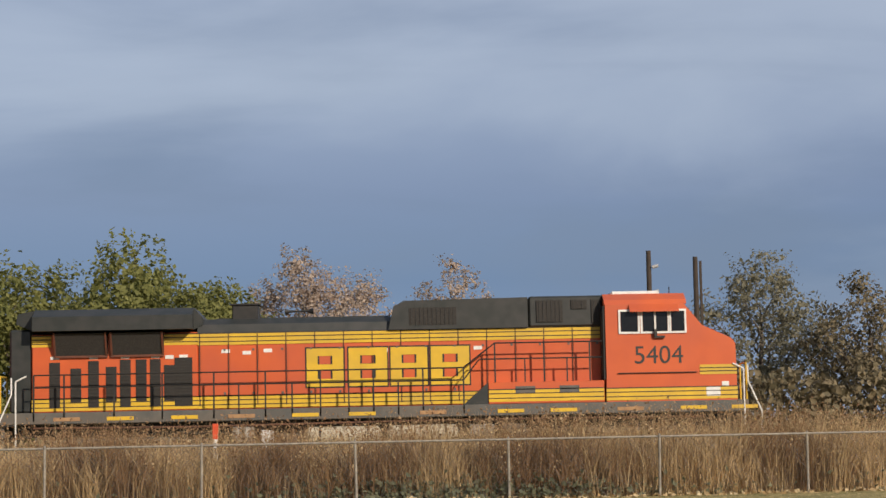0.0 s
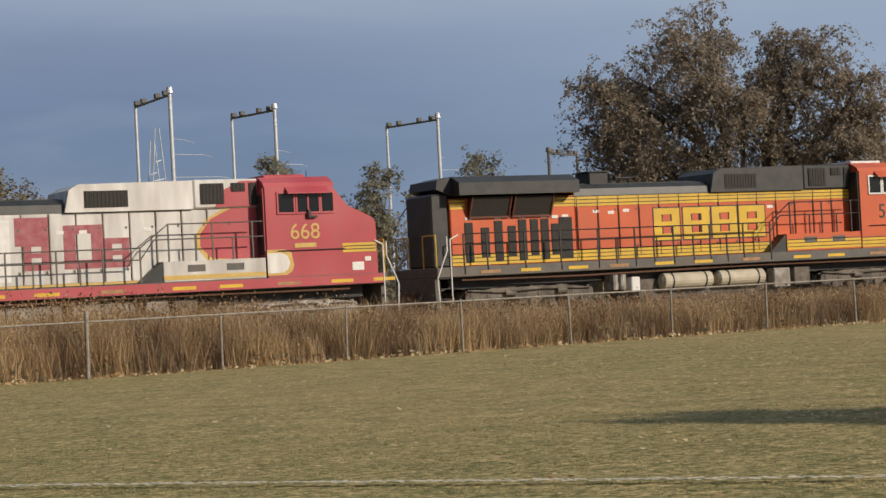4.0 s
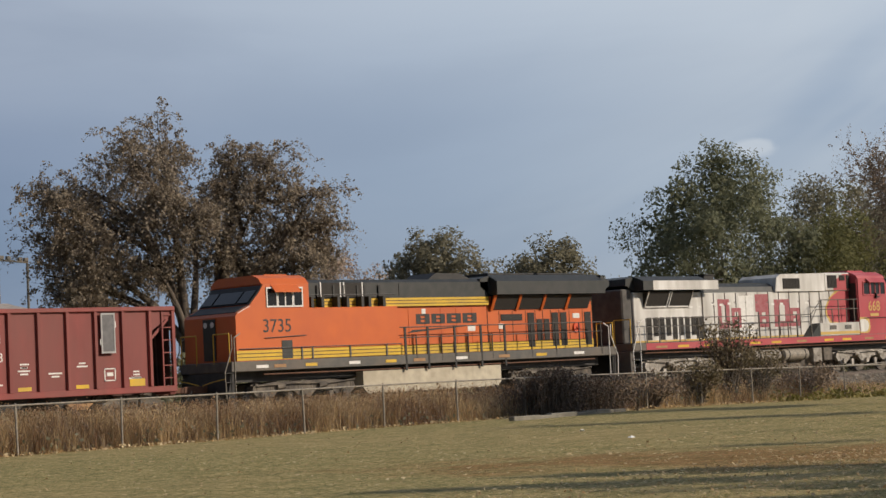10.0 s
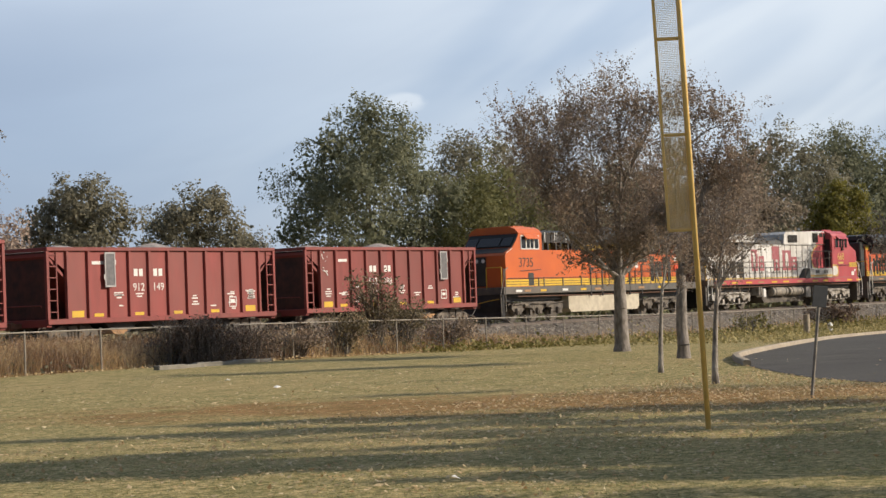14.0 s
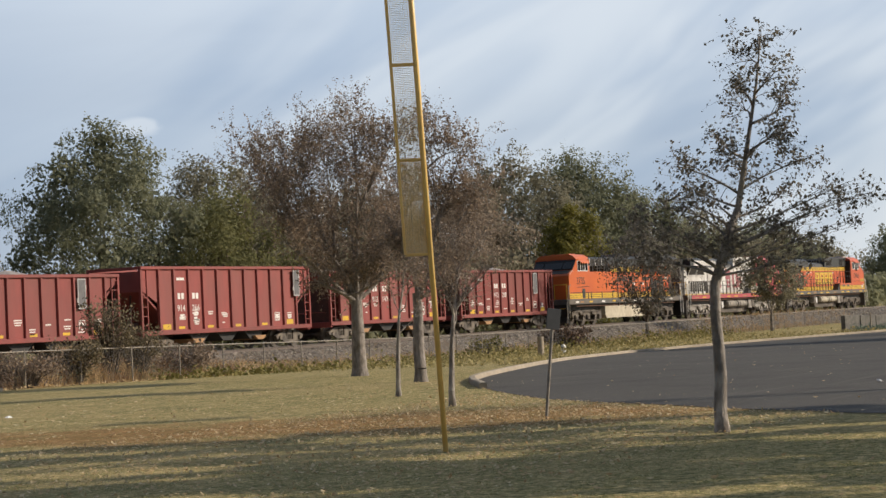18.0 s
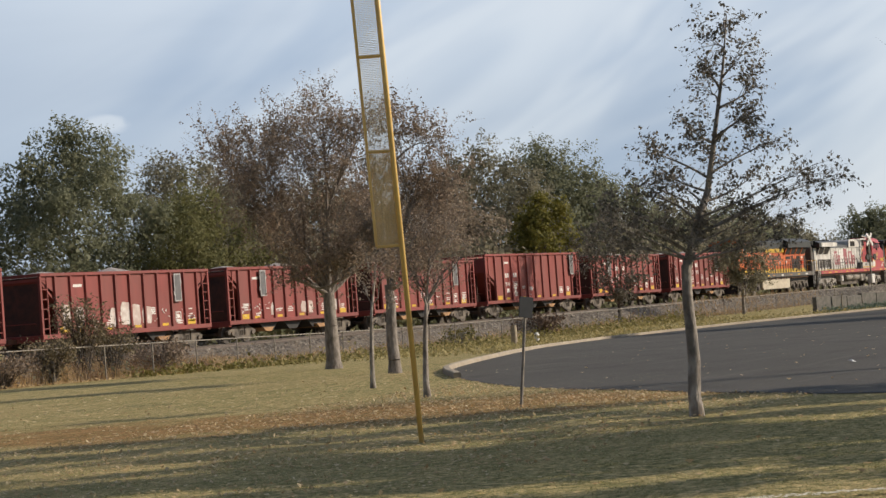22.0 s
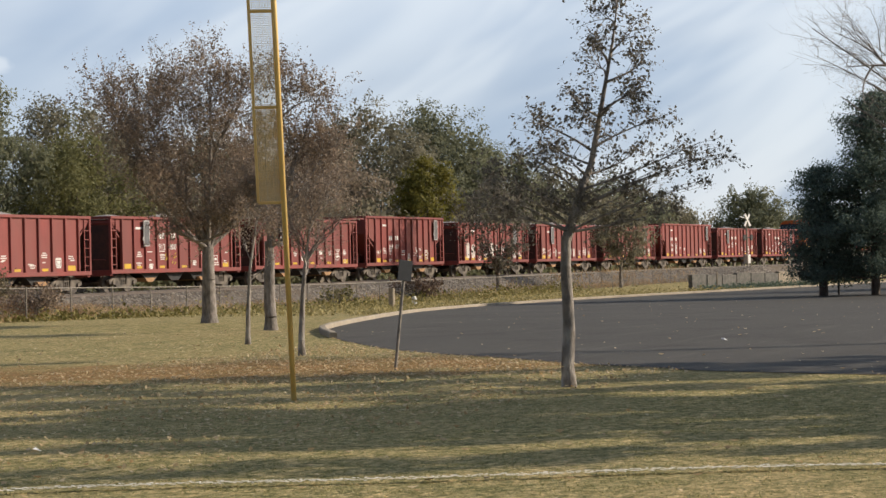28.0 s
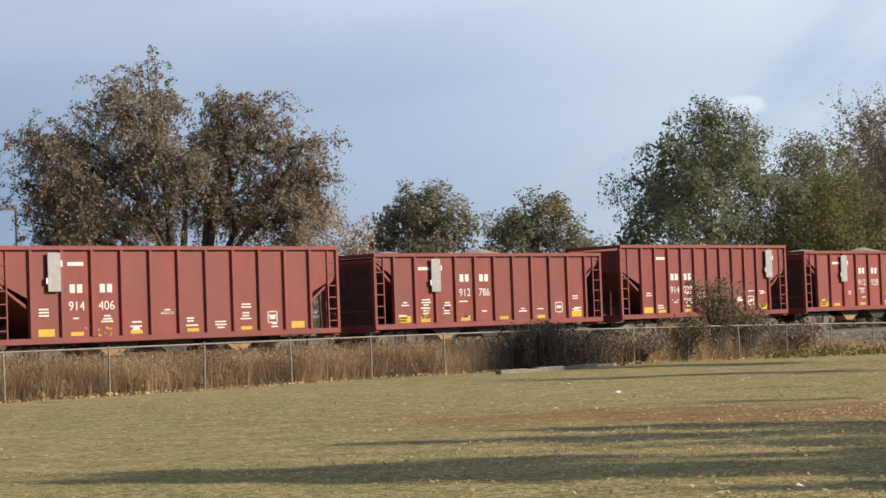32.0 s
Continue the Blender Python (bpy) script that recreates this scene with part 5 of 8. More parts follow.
            nb = part("nose_band", Build().box(-0.75, 0.4, *sorted((s * 1.5, s * 1.512)), 2.4, 2.68), yellow, t)
            b = Build()
            stripes(b, -0.75, 0.4, 2.4, 2.68, s * 1.512, s, 2)
            part("pinstripe", b, M_BLACK, nb)
        part("stencil_plate", Build().box(-0.45, -0.05, *sorted((s * 1.5, s * 1.516)), 1.85, 2.1), M_WHITE, t)
        part("stencil_plate", Build().box(0.0, 0.2, *sorted((s * 1.5, s * 1.516)), 2.12, 2.25), M_WHITE, t)
        # reflectors along the sill
        for k, x in enumerate((-18.9, -17.4, -15.6, -14.0, -12.2, -10.6, -8.6, -6.4, -4.9, -3.0, -1.2, 0.25)):
            part("reflector", Build().box(x, x + 0.75, *sorted((s * 1.52, s * 1.532)), 1.5, 1.6), yellow if k % 3 else M_CHUTE, t)
        # handrails
        hm = M_BLACK if not warbonnet else M_GREY
        posts = [(x, 1.5, 2.76, 0.022) for x in (-19.45, -18.6, -17.2, -15.85, -14.4, -12.95, -11.4, -9.9, -8.5, -7.35)] + [(x, 1.5, 2.42, 0.02) for x in (-13.7, -12.2, -10.6, -9.2)]
        posts += [(x, 2.34, 3.42, 0.022) for x in (-6.45, -5.05, -3.75)] + [(x, 2.34, 3.0, 0.018) for x in (-5.6, -4.4)]
        rails(t, s, posts, [[(-19.45, 2.76), (-7.35, 2.76), (-6.45, 3.42), (-3.4, 3.42)], [(-19.45, 2.42), (-7.35, 2.42), (-6.9, 2.98), (-3.4, 2.98)]], hm)
        steps(t, -19.95, s, -1, M_WHITE)
        steps(t, 0.62, s, 1, M_WHITE)
        part("uncoupling_lever", Build().bar([(0.95, s * 1.35, 1.2), (1.0, s * 0.6, 1.1), (1.0, s * 0.1, 1.0)], 0.02), M_YSTRIPE, t)
        for x in (0.72, -20.4):
            part("end_rail", Build().bar([(x, s * 1.4, 1.7), (x, s * 1.4, 2.75), (x, s * 0.5, 2.75), (x, s * 0.5, 1.7)], 0.024), M_YSTRIPE, t)
        # cab side
        cab_window(t, -2.85, -2.35, 3.66, 4.22, s * 1.5, s, winframe, False)
        cab_window(t, -2.22, -1.5, 3.66, 4.22, s * 1.5, s, winframe)
        cab_window(t, -1.4, -1.02, 3.66, 4.22, s * 1.5, s, winframe, False)
        part("sunshade", Build().prism([(s * 1.5, 4.42), (s * 1.5, 4.38), (s * 1.72, 4.2), (s * 1.72, 4.23)], "x", -2.6, -1.2), paint if not warbonnet else M_PINKRED, t)
        part("mirror", Build().box(-1.9, -1.82, *sorted((s * 1.52, s * 1.62)), 3.52, 3.72).box(-1.9, -1.6, *sorted((s * 1.5, s * 1.6)), 3.48, 3.54), M_BLACK, t)
        part("grab_iron", Build().bar([(-2.95, s * 1.54, 2.52), (-0.7, s * 1.54, 2.52)], 0.015), M_DARK, t)
    # cab and wide nose
    cabm = M_PINKRED if warbonnet else paint
    cab = Build()
    cab.prism([(-3.28, 1.74), (-3.28, 4.42), (-1.02, 4.42), (-0.52, 3.82), (0.3, 3.45), (0.42, 3.3), (0.44, 1.74)], "y", -1.5, 1.5)
    c = part("cab", cab, cabm, t)
    part("cab_roof", Build().prism([(-1.5, 4.42), (1.5, 4.42), (1.42, 4.55), (1.05, 4.74), (-1.05, 4.74), (-1.42, 4.55)], "x", -3.3, -0.95), cabm, t)
    part("air_conditioner", Build().box(-3.0, -1.6, -0.75, 0.75, 4.72, 4.84, 0.04), M_WHITE if not warbonnet else cabm, t)
    part("antenna", Build().tube((-1.2, 0, 4.7), (-1.2, 0, 5.0), 0.015), M_BLACK, t)
    for a, c2 in ((-1.3, -0.75), (-0.65, 0.65), (0.75, 1.3)):
        part("windshield", Build().prism([(-0.94, 4.32), (-0.58, 3.9), (-0.56, 3.92), (-0.92, 4.34)], "y", a, c2), M_GLASS, t)
    # orange engine: dark colour stands in for shade on this wall
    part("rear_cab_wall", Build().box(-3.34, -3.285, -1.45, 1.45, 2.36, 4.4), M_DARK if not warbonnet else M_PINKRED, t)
    for y in (-0.25, 0.25):
        part("headlight", Build().tube((0.4, y, 2.95), (0.47, y, 2.95), 0.11, n=14), M_WHITE, t)
    # below the frame
    part("fuel_tank", Build().prism([(-12.6, 1.05), (-12.6, 0.5), (-12.4, 0.3), (-6.9, 0.3), (-6.7, 0.5), (-6.7, 1.05)], "y", -1.05, 1.05), M_TRUCK, t)
    for s in (-1, 1):
        for a, c2 in ((-11.75, -9.8), (-9.45, -7.6)):
            r = part("air_reservoir", Build().tube((a, s * 1.2, 0.95), (c2, s * 1.2, 0.95), 0.27, n=16).tube((a - 0.08, s * 1.2, 0.95), (a, s * 1.2, 0.95), 0.16, 0.27, n=16).tube((c2, s * 1.2, 0.95), (c2 + 0.08, s * 1.2, 0.95), 0.27, 0.16, n=16), M_GALV if warbonnet else M_TAN, t, "dusty cylindrical air reservoir", smooth=False)
            for x in (a + 0.3, c2 - 0.3):
                part("strap", Build().tube((x, s * 1.2, 0.95), (x + 0.05, s * 1.2, 0.95), 0.285, n=16), M_BLACK, r)
        part("equipment_box", Build().box(-7.2, -6.5, *sorted((s * 0.9, s * 1.42)), 0.55, 1.2, 0.03), M_TRUCKS, t)
        part("equipment_box", Build().box(-6.3, -5.6, *sorted((s * 0.9, s * 1.38)), 0.6, 1.2, 0.03), M_TRUCK, t)
        part("filter_rack", Build().box(-13.9, -13.3, *sorted((s * 0.9, s * 1.4)), 0.75, 1.25, 0.03).tube((-13.8, s * 1.42, 0.75), (-13.8, s * 1.42, 1.25), 0.1).tube((-13.5, s * 1.42, 0.75), (-13.5, s * 1.42, 1.25), 0.1), M_TRUCKS, t)
        part("equipment_box", Build().box(-13.1, -12.75, *sorted((s * 0.9, s * 1.4)), 0.65, 1.15, 0.03), M_WHITE, t)
        part("brake_pipe", Build().bar([(-19.5, s * 1.35, 1.32), (-15.0, s * 1.38, 1.28), (-8.0, s * 1.35, 1.34), (-0.5, s * 1.35, 1.3)], 0.03), M_RUST, t)
    loco_truck(t, -16.9, truckm)
    loco_truck(t, -2.6, truckm)
    coupler(t, 0.6, 1)
    coupler(t, -20.35, -1)
    return t


def es44(t):
    """A newer wide-cab engine, nose at x = 0 and facing its own +x."""
    paint, yellow = M_ORANGE, M_YSTRIPE
    part("frame", Build().box(-20.2, 0.7, -1.52, 1.52, 1.42, 1.78, 0.02), M_GREY, t, "grimy grey frame sill")
    part("underframe", Build().box(-19.6, 0.1, -1.0, 1.0, 1.05, 1.44), M_BLACK, t)
    part("pilot", Build().prism([(0.5, 0.2), (0.9, 0.25), (0.8, 0.55), (0.66, 1.42), (0.5, 1.42)], "y", -1.4, 1.4), M_BLACK, t)
    part("rear_pilot", Build().box(-20.25, -20.05, -1.4, 1.4, 0.3, 1.42, 0.02), M_BLACK, t)
    part("equipment_cab", Build().box(-8.2, -3.35, -1.44, 1.44, 1.78, 3.6, 0.03), paint, t)
    part("engine_hood", Build().box(-13.3, -8.2, -0.99, 0.99, 1.78, 3.92, 0.03), paint, t)
    part("upper_hood", Build().prism([(-1.1, 3.6), (1.1, 3.6), (1.1, 4.5), (0.9, 4.62), (-0.9, 4.62), (-1.1, 4.5)], "x", -13.3, -3.35), M_DARK, t, "sooty dark upper hood")
    part("radiator_hood", Build().box(-19.4, -13.3, -0.99, 0.99, 1.78, 3.95, 0.03), paint, t)
    wing = Build()
    wing.prism([(-1.52, 3.98), (1.52, 3.98), (1.52, 4.5), (1.0, 4.78), (-1.0, 4.78), (-1.52, 4.5)], "x", -19.7, -13.4)
    wing.prism([(-13.4, 3.98), (-12.9, 4.3), (-12.9, 4.62), (-13.4, 4.74)], "y", -1.1, 1.1)
    wing.prism([(-19.7, 3.98), (-20.2, 4.3), (-20.2, 4.5), (-19.7, 4.74)], "y", -1.3, 1.3)
    part("radiator_wing", wing, M_DARK, t)
    for a, c in ((-19.2, -16.4), (-16.2, -13.6)):
        part("radiator_fan_deck", Build().box(a, c, -0.85, 0.85, 4.78, 4.86, 0.02), M_BLACK, t)
    part("exhaust_hump", Build().prism([(-12.8, 4.62), (-12.2, 4.86), (-10.9, 4.88), (-10.5, 4.62)], "y", -0.7, 0.7), M_BLACK, t)
    for s in (-1, 1):
        for k in range(4):
            a = -19.1 + 1.42 * k
            sc = part("radiator_intake", Build().prism([(s * 0.99, 3.4), (s * 1.03, 3.4), (s * 1.32, 3.95), (s * 0.99, 3.95)], "x", a, a + 1.28), M_SCREEN, t, "dark slanted radiator intake screen")
            part("intake_frame", Build().prism([(s * 1.0, 3.36), (s * 1.06, 3.36), (s * 1.36, 3.96), (s * 1.28, 3.96)], "x", a + 1.28, a + 1.42), paint, sc)
        for x, w, z0, z1 in ((-19.1, 0.38, 1.92, 3.25), (-17.64, 0.36, 1.92, 3.25), (-17.14, 0.38, 1.92, 3.25), (-16.64, 0.32, 2.14, 3.0), (-16.22, 0.32, 2.14, 3.0), (-15.74, 0.38, 1.9, 3.26)):
            louvre_door(t, x - w / 2, x + w / 2, z0, z1, s * 0.992, s, paint)
        louvre_door(t, -15.24, -14.04, 2.96, 3.22, s * 0.992, s, paint)
        part("hose_reel", Build().tube((-18.4, s * 0.99, 2.62), (-18.4, s * 1.06, 2.62), 0.22, n=14).tube((-18.4, s * 1.06, 2.62), (-18.4, s * 1.1, 2.62), 0.07, n=8), M_REDCAP, t, "red hose reel")
        for x in (-19.4, -18.8, -18.0, -17.4, -16.9, -16.43, -16.0, -15.45, -14.7, -13.95, -13.3):
            part("door_seam", Build().box(x - 0.014, x + 0.014, *sorted((s * 0.985, s * 0.998)), 1.85, 3.35), M_SEAM, t, "dark seam between hood doors")
        for a, c, z0, z1 in ((-18.6, -18.2, 3.0, 3.2), (-14.2, -13.9, 2.65, 2.85), (-12.6, -12.2, 2.6, 2.8), (-10.0, -9.8, 3.3, 3.5)):
            part("stencil_plate", Build().box(a, c, *sorted((s * 0.99, s * 1.01)), z0, z1), M_WHITE, t)
        for x in [-13.2 + 0.83 * k for k in range(6)]:
            part("hood_door", Build().box(x, x + 0.76, *sorted((s * 0.99, s * 1.003)), 2.15, 3.5), paint, t)
        for x0, x1, z0, z1, y in ((-13.3, -3.36, 3.6, 3.92, 1.1), (-19.4, -8.2, 1.8, 2.14, 1.0), (-8.2, 0.42, 1.8, 2.14, 1.505)):
            bd = part("yellow_band", Build().box(x0, x1, *sorted((s * (y - 0.01), s * (y + 0.006))), z0, z1), yellow, t, "yellow band with dark pinstripes")
            b = Build()
            stripes(b, x0, x1, z0 - 0.02, z1 + 0.02, s * (y + 0.006), s, 2)
            part("pinstripe", b, M_BLACK, bd)
        # slanted plain slabs and a swoosh
        for x0, x1 in ((-12.7, -11.95), (-11.85, -11.1), (-11.0, -10.3), (-10.2, -9.5)):
            part("emblem", block(Build(), x0, x1, 2.92, 3.3, s * 1.003, s * 0.008, 0.34, 0.1, 2), M_BLACK, t, "dark letter-sized slab")
        part("swoosh", Build().prism([(-13.2, 2.86), (-9.3, 2.7), (-9.0, 2.58), (-9.4, 2.62)], "y", *sorted((s * 1.003, s * 1.01))), M_BLACK, t)
        # grilles and roof fittings over the equipment cab
        for a, c in ((-5.35, -4.35), (-6.55, -5.6)):
            g = part("intake_grille", Build().box(a, c, *sorted((s * 1.1, s * 1.125)), 3.98, 4.5), M_SCREEN, t)
            for q in (a - 0.06, c):
                part("grille_frame", Build().box(q, q + 0.06, *sorted((s * 1.1, s * 1.14)), 3.98, 4.52), M_WHITE, g)
        part("hood_door", Build().box(-9.1, -8.6, *sorted((s * 1.1, s * 1.12)), 4.0, 4.45), M_DARK, t)
        for x in (-3.6, -4.15, -5.0, -5.5, -6.3, -6.7, -7.5):
            part("bracket", Build().box(x - 0.07, x + 0.07, *sorted((s * 1.1, s * 1.42)), 3.52, 3.98).box(x - 0.05, x + 0.05, *sorted((s * 1.1, s * 1.16)), 3.9, 4.4), M_BLACK, t)
        part("roof_rail", Build().bar([(-3.5, s * 1.3, 4.05), (-8.2, s * 1.3, 4.05)], 0.02), M_BLACK, t)
        for x in (-2.85, -3.4, -5.4, -7.4):
            part("handrail_post", Build().box(x - 0.035, x + 0.035, *sorted((s * 1.5, s * 1.54)), 1.78, 2.22), M_GREY, t)
        part("handrail", Build().bar([(0.3, s * 1.54, 2.2), (-8.2, s * 1.54, 2.2)], 0.018), M_BLACK, t)
        part("battery_door", Build().box(-2.38, -1.84, *sorted((s * 1.5, s * 1.515)), 1.82, 2.46), M_DARK, t)
        posts = [(x, 1.2, 2.82, 0.05) for x in (-8.45, -9.6, -11.0, -12.4, -13.7)] + [(x, 1.5, 2.78, 0.022) for x in (-15.2, -16.6, -18.0, -19.3)] + [(x, 1.5, 2.5, 0.018) for x in (-9.0, -10.3, -11.7, -13.0)]
        rails(t, s, posts, [[(-8.2, 2.8), (-19.4, 2.8)], [(-8.2, 2.42), (-19.4, 2.42)]], M_BLACK)
        for k, x in enumerate((-1.1, -2.0, -3.6, -5.9, -7.9, -9.4, -11.6, -13.9, -16.0, -18.2)):
            part("reflector", Build().box(x, x + 0.6, *sorted((s * 1.52, s * 1.532)), 1.52, 1.63), M_WHITE if k % 3 == 0 else (M_CHUTE if k % 2 else yellow), t)
        steps(t, 0.55, s, 1, M_GALV)
        steps(t, -19.75, s, -1, M_WHITE)
        part("uncoupling_lever", Build().bar([(0.9, s * 1.35, 1.2), (0.95, s * 0.6, 1.1), (0.95, s * 0.1, 1.0)], 0.02), yellow, t)
        for x in (0.68, -20.15):
            part("end_rail", Build().bar([(x, s * 1.4, 1.7), (x, s * 1.4, 2.75), (x, s * 0.5, 2.75), (x, s * 0.5, 1.7)], 0.024), yellow, t)
        cab_window(t, -2.95, -2.55, 3.68, 4.28, s * 1.5, s, M_WHITE, False)
        cab_window(t, -2.45, -1.75, 3.68, 4.2, s * 1.5, s, M_WHITE)
        cab_window(t, -1.65, -1.2, 3.68, 4.28, s * 1.5, s, M_WHITE, False)
        part("sunshade", Build().prism([(s * 1.5, 4.42), (s * 1.5, 4.38), (s * 1.75, 4.14), (s * 1.75, 4.17)], "x", -2.75, -1.4), paint, t)
        part("grab_iron", Build().bar([(-3.1, s * 1.54, 2.62), (-1.0, s * 1.54, 2.56)], 0.015), M_BLACK, t)
        part("filter_door", Build().box(-3.3, -2.9, *sorted((s * 1.5, s * 1.51)), 1.82, 1.86), M_BLACK, t)
        part("brake_pipe", Build().bar([(-19.0, s * 1.35, 1.3), (-8, s * 1.36, 1.28), (-1.0, s * 1.35, 1.3)], 0.03), M_RUST, t)
    cab = Build().prism([(-3.34, 1.78), (-3.34, 4.45), (-1.02, 4.45), (-0.85, 4.2), (-0.3, 3.7), (0.3, 3.46), (0.4, 3.35), (0.42, 1.78)], "y", -1.5, 1.5)
    part("cab", cab, paint, t)
    part("cab_roof", Build().prism([(-1.5, 4.45), (1.5, 4.45), (1.3, 4.66), (1.0, 4.78), (-1.0, 4.78), (-1.3, 4.66)], "x", -3.36, -0.95), paint, t)
    part("air_conditioner", Build().box(-3.0, -1.8, -0.7, 0.7, 4.76, 4.84, 0.03), M_ORANGE, t)
    for a, c in ((-1.35, -0.75), (-0.65, 0.65), (0.75, 1.35)):
        part("windshield", Build().prism([(-0.82, 4.22), (-0.36, 3.8), (-0.33, 3.82), (-0.79, 4.24)], "y", a, c), M_GLASS, t)
    part("anti_glare_panel", Build().prism([(-0.28, 3.7), (0.28, 3.472), (0.285, 3.49), (-0.28, 3.72)], "y", -1.36, 1.36), M_BLACK, t, "dull black anti-glare panel on the nose")
    part("windshield_surround", Build().prism([(-0.97, 4.4), (-0.86, 4.21), (-0.34, 3.745), (-0.325, 3.765), (-0.845, 4.23), (-0.95, 4.41)], "y", -1.46, 1.46), M_BLACK, t, "black windshield surround")
    for s in (-1, 1):
        part("nose_edge_trim", Build().prism([(-0.31, 3.7), (0.3, 3.455), (0.3, 3.43), (-0.31, 3.675)], "y", *sorted((s * 1.5, s * 1.506))), M_WHITE, t, "pale edge line along the nose")
    part("nose_door", Build().box(0.41, 0.45, -0.35, 0.35, 1.85, 3.3), M_DARK, t)
    for y in (-0.2, 0.2):
        part("headlight", Build().tube((0.4, y, 3.1), (0.47, y, 3.1), 0.1, n=14), M_WHITE, t)
    part("fuel_tank", Build().prism([(-13.5, 1.24), (-13.5, 0.62), (-13.3, 0.42), (-6.4, 0.42), (-6.15, 0.62), (-6.15, 1.24)], "y", -1.4, 1.4), M_TAN, t, "long dusty tan fuel tank")
    loco_truck(t, -16.6, M_TRUCK)
    loco_truck(t, -3.8, M_TRUCK)
    # all ahead of the equipment cab's rear is squeezed to fit the camera's view
    for ob in t.children_recursive:
        if ob.type == "MESH" and ob.matrix_basis.is_identity and ob.parent.matrix_basis.is_identity:
            for v in ob.data.vertices:
                if v.co.x > -8.2:
                    v.co.x = -8.2 + (v.co.x + 8.2) * 0.882
    coupler(t, 0.6, 1)
    part("draft_gear", Build().box(-0.45, 0.66, -0.12, 0.12, 0.76, 1.0, 0.02), M_RUST, t)
    coupler(t, -20.1, -1)
    return t


def fit_length(t, a, c):
    """Scales and shifts an engine along x until its length fits the camera's view."""
    for ob in t.children_recursive:
        if ob.matrix_basis.is_identity:
            ob.data.transform(Matrix(((a, 0, 0, c), (0, 1, 0, 0), (0, 0, 1, 0), (0, 0, 0, 1))))
        elif ob.parent == t:
            ob.matrix_basis = Matrix.Translation((ob.matrix_basis.translation.x * (a - 1) + c, 0, 0)) @ ob.matrix_basis


def engines():
    a = dash9(thing("locomotive", "orange diesel locomotive with yellow bands and dark roof", "locomotive", group="engines of the freight train"), M_RED_ORANGE, M_DARK, M_GREY, M_DARK, M_YSTRIPE, M_WHITE, M_TRUCK)
    fit_length(a, 0.972, -0.468)
    lettering("road_number", "5404", 0.70, M_DARK, a, -2.2, -1.506, 2.78)
    TRAIN.append((a, 22.3, 0))
    b = dash9(thing("locomotive", "faded silver and red diesel locomotive with worn paint", "locomotive", group="engines of the freight train"), M_SILVER, M_SILVER, M_GREY, M_DARK, M_YSTRIPE, M_PINKRED, M_TRUCKS, True)
    fit_length(b, 0.9635, -0.47)
    lettering("road_number", "668", 0.66, M_GOLD, b, -2.4, -1.506, 2.86)
    part("emblem", Build().box(-2.75, -2.05, -1.512, -1.5, 2.6, 2.73), M_GOLD, b, "small gold marking bar")
    TRAIN.append((b, 0.0, 0))
    c = es44(thing("locomotive", "clean orange diesel locomotive facing the wagons", "locomotive", group="engines of the freight train"))
    lettering("road_number", "3735", 0.66, M_DARK, c, -2.42, 1.506, 2.76, face=1)
    TRAIN.append((c, -41.4, 180))


engines()


# ---- hopper wagons ----
def wagon_truck(parent, xc):
    b = Build()
    for s in (-1, 1):
        ya, yb = sorted((s * 1.0, s * 1.16))
        b.prism([(-1.25, 0.58), (-1.2, 0.42), (-0.75, 0.4), (-0.45, 0.2), (0.45, 0.2), (0.75, 0.4), (1.2, 0.42), (1.25, 0.58), (0.6, 0.82), (0.32, 0.84), (0.32, 0.72), (0.28, 0.36), (-0.28, 0.36), (-0.32, 0.72), (-0.32, 0.84), (-0.6, 0.82)], "y", ya, yb)
        for x in (-0.17, 0, 0.17):
            b.tube((x, s * 1.08, 0.36), (x, s * 1.08, 0.62), 0.07, n=8)
        for x in (-0.9, 0.9):
            b.tube((x, s * 1.0, 0.46), (x, s * 1.24, 0.46), 0.11, n=10)
    b.box(-0.24, 0.24, -1.15, 1.15, 0.6, 0.84, 0.03)
    ob = part("truck", b, M_TRUCK, parent, "rusty two-axle truck")
    ob.matrix_basis = pose(xc, 0, 0)
    for x in (-0.9, 0.9):
        wheelset(ob, x, 0.46, 0.46, M_TRUCK)
    return ob


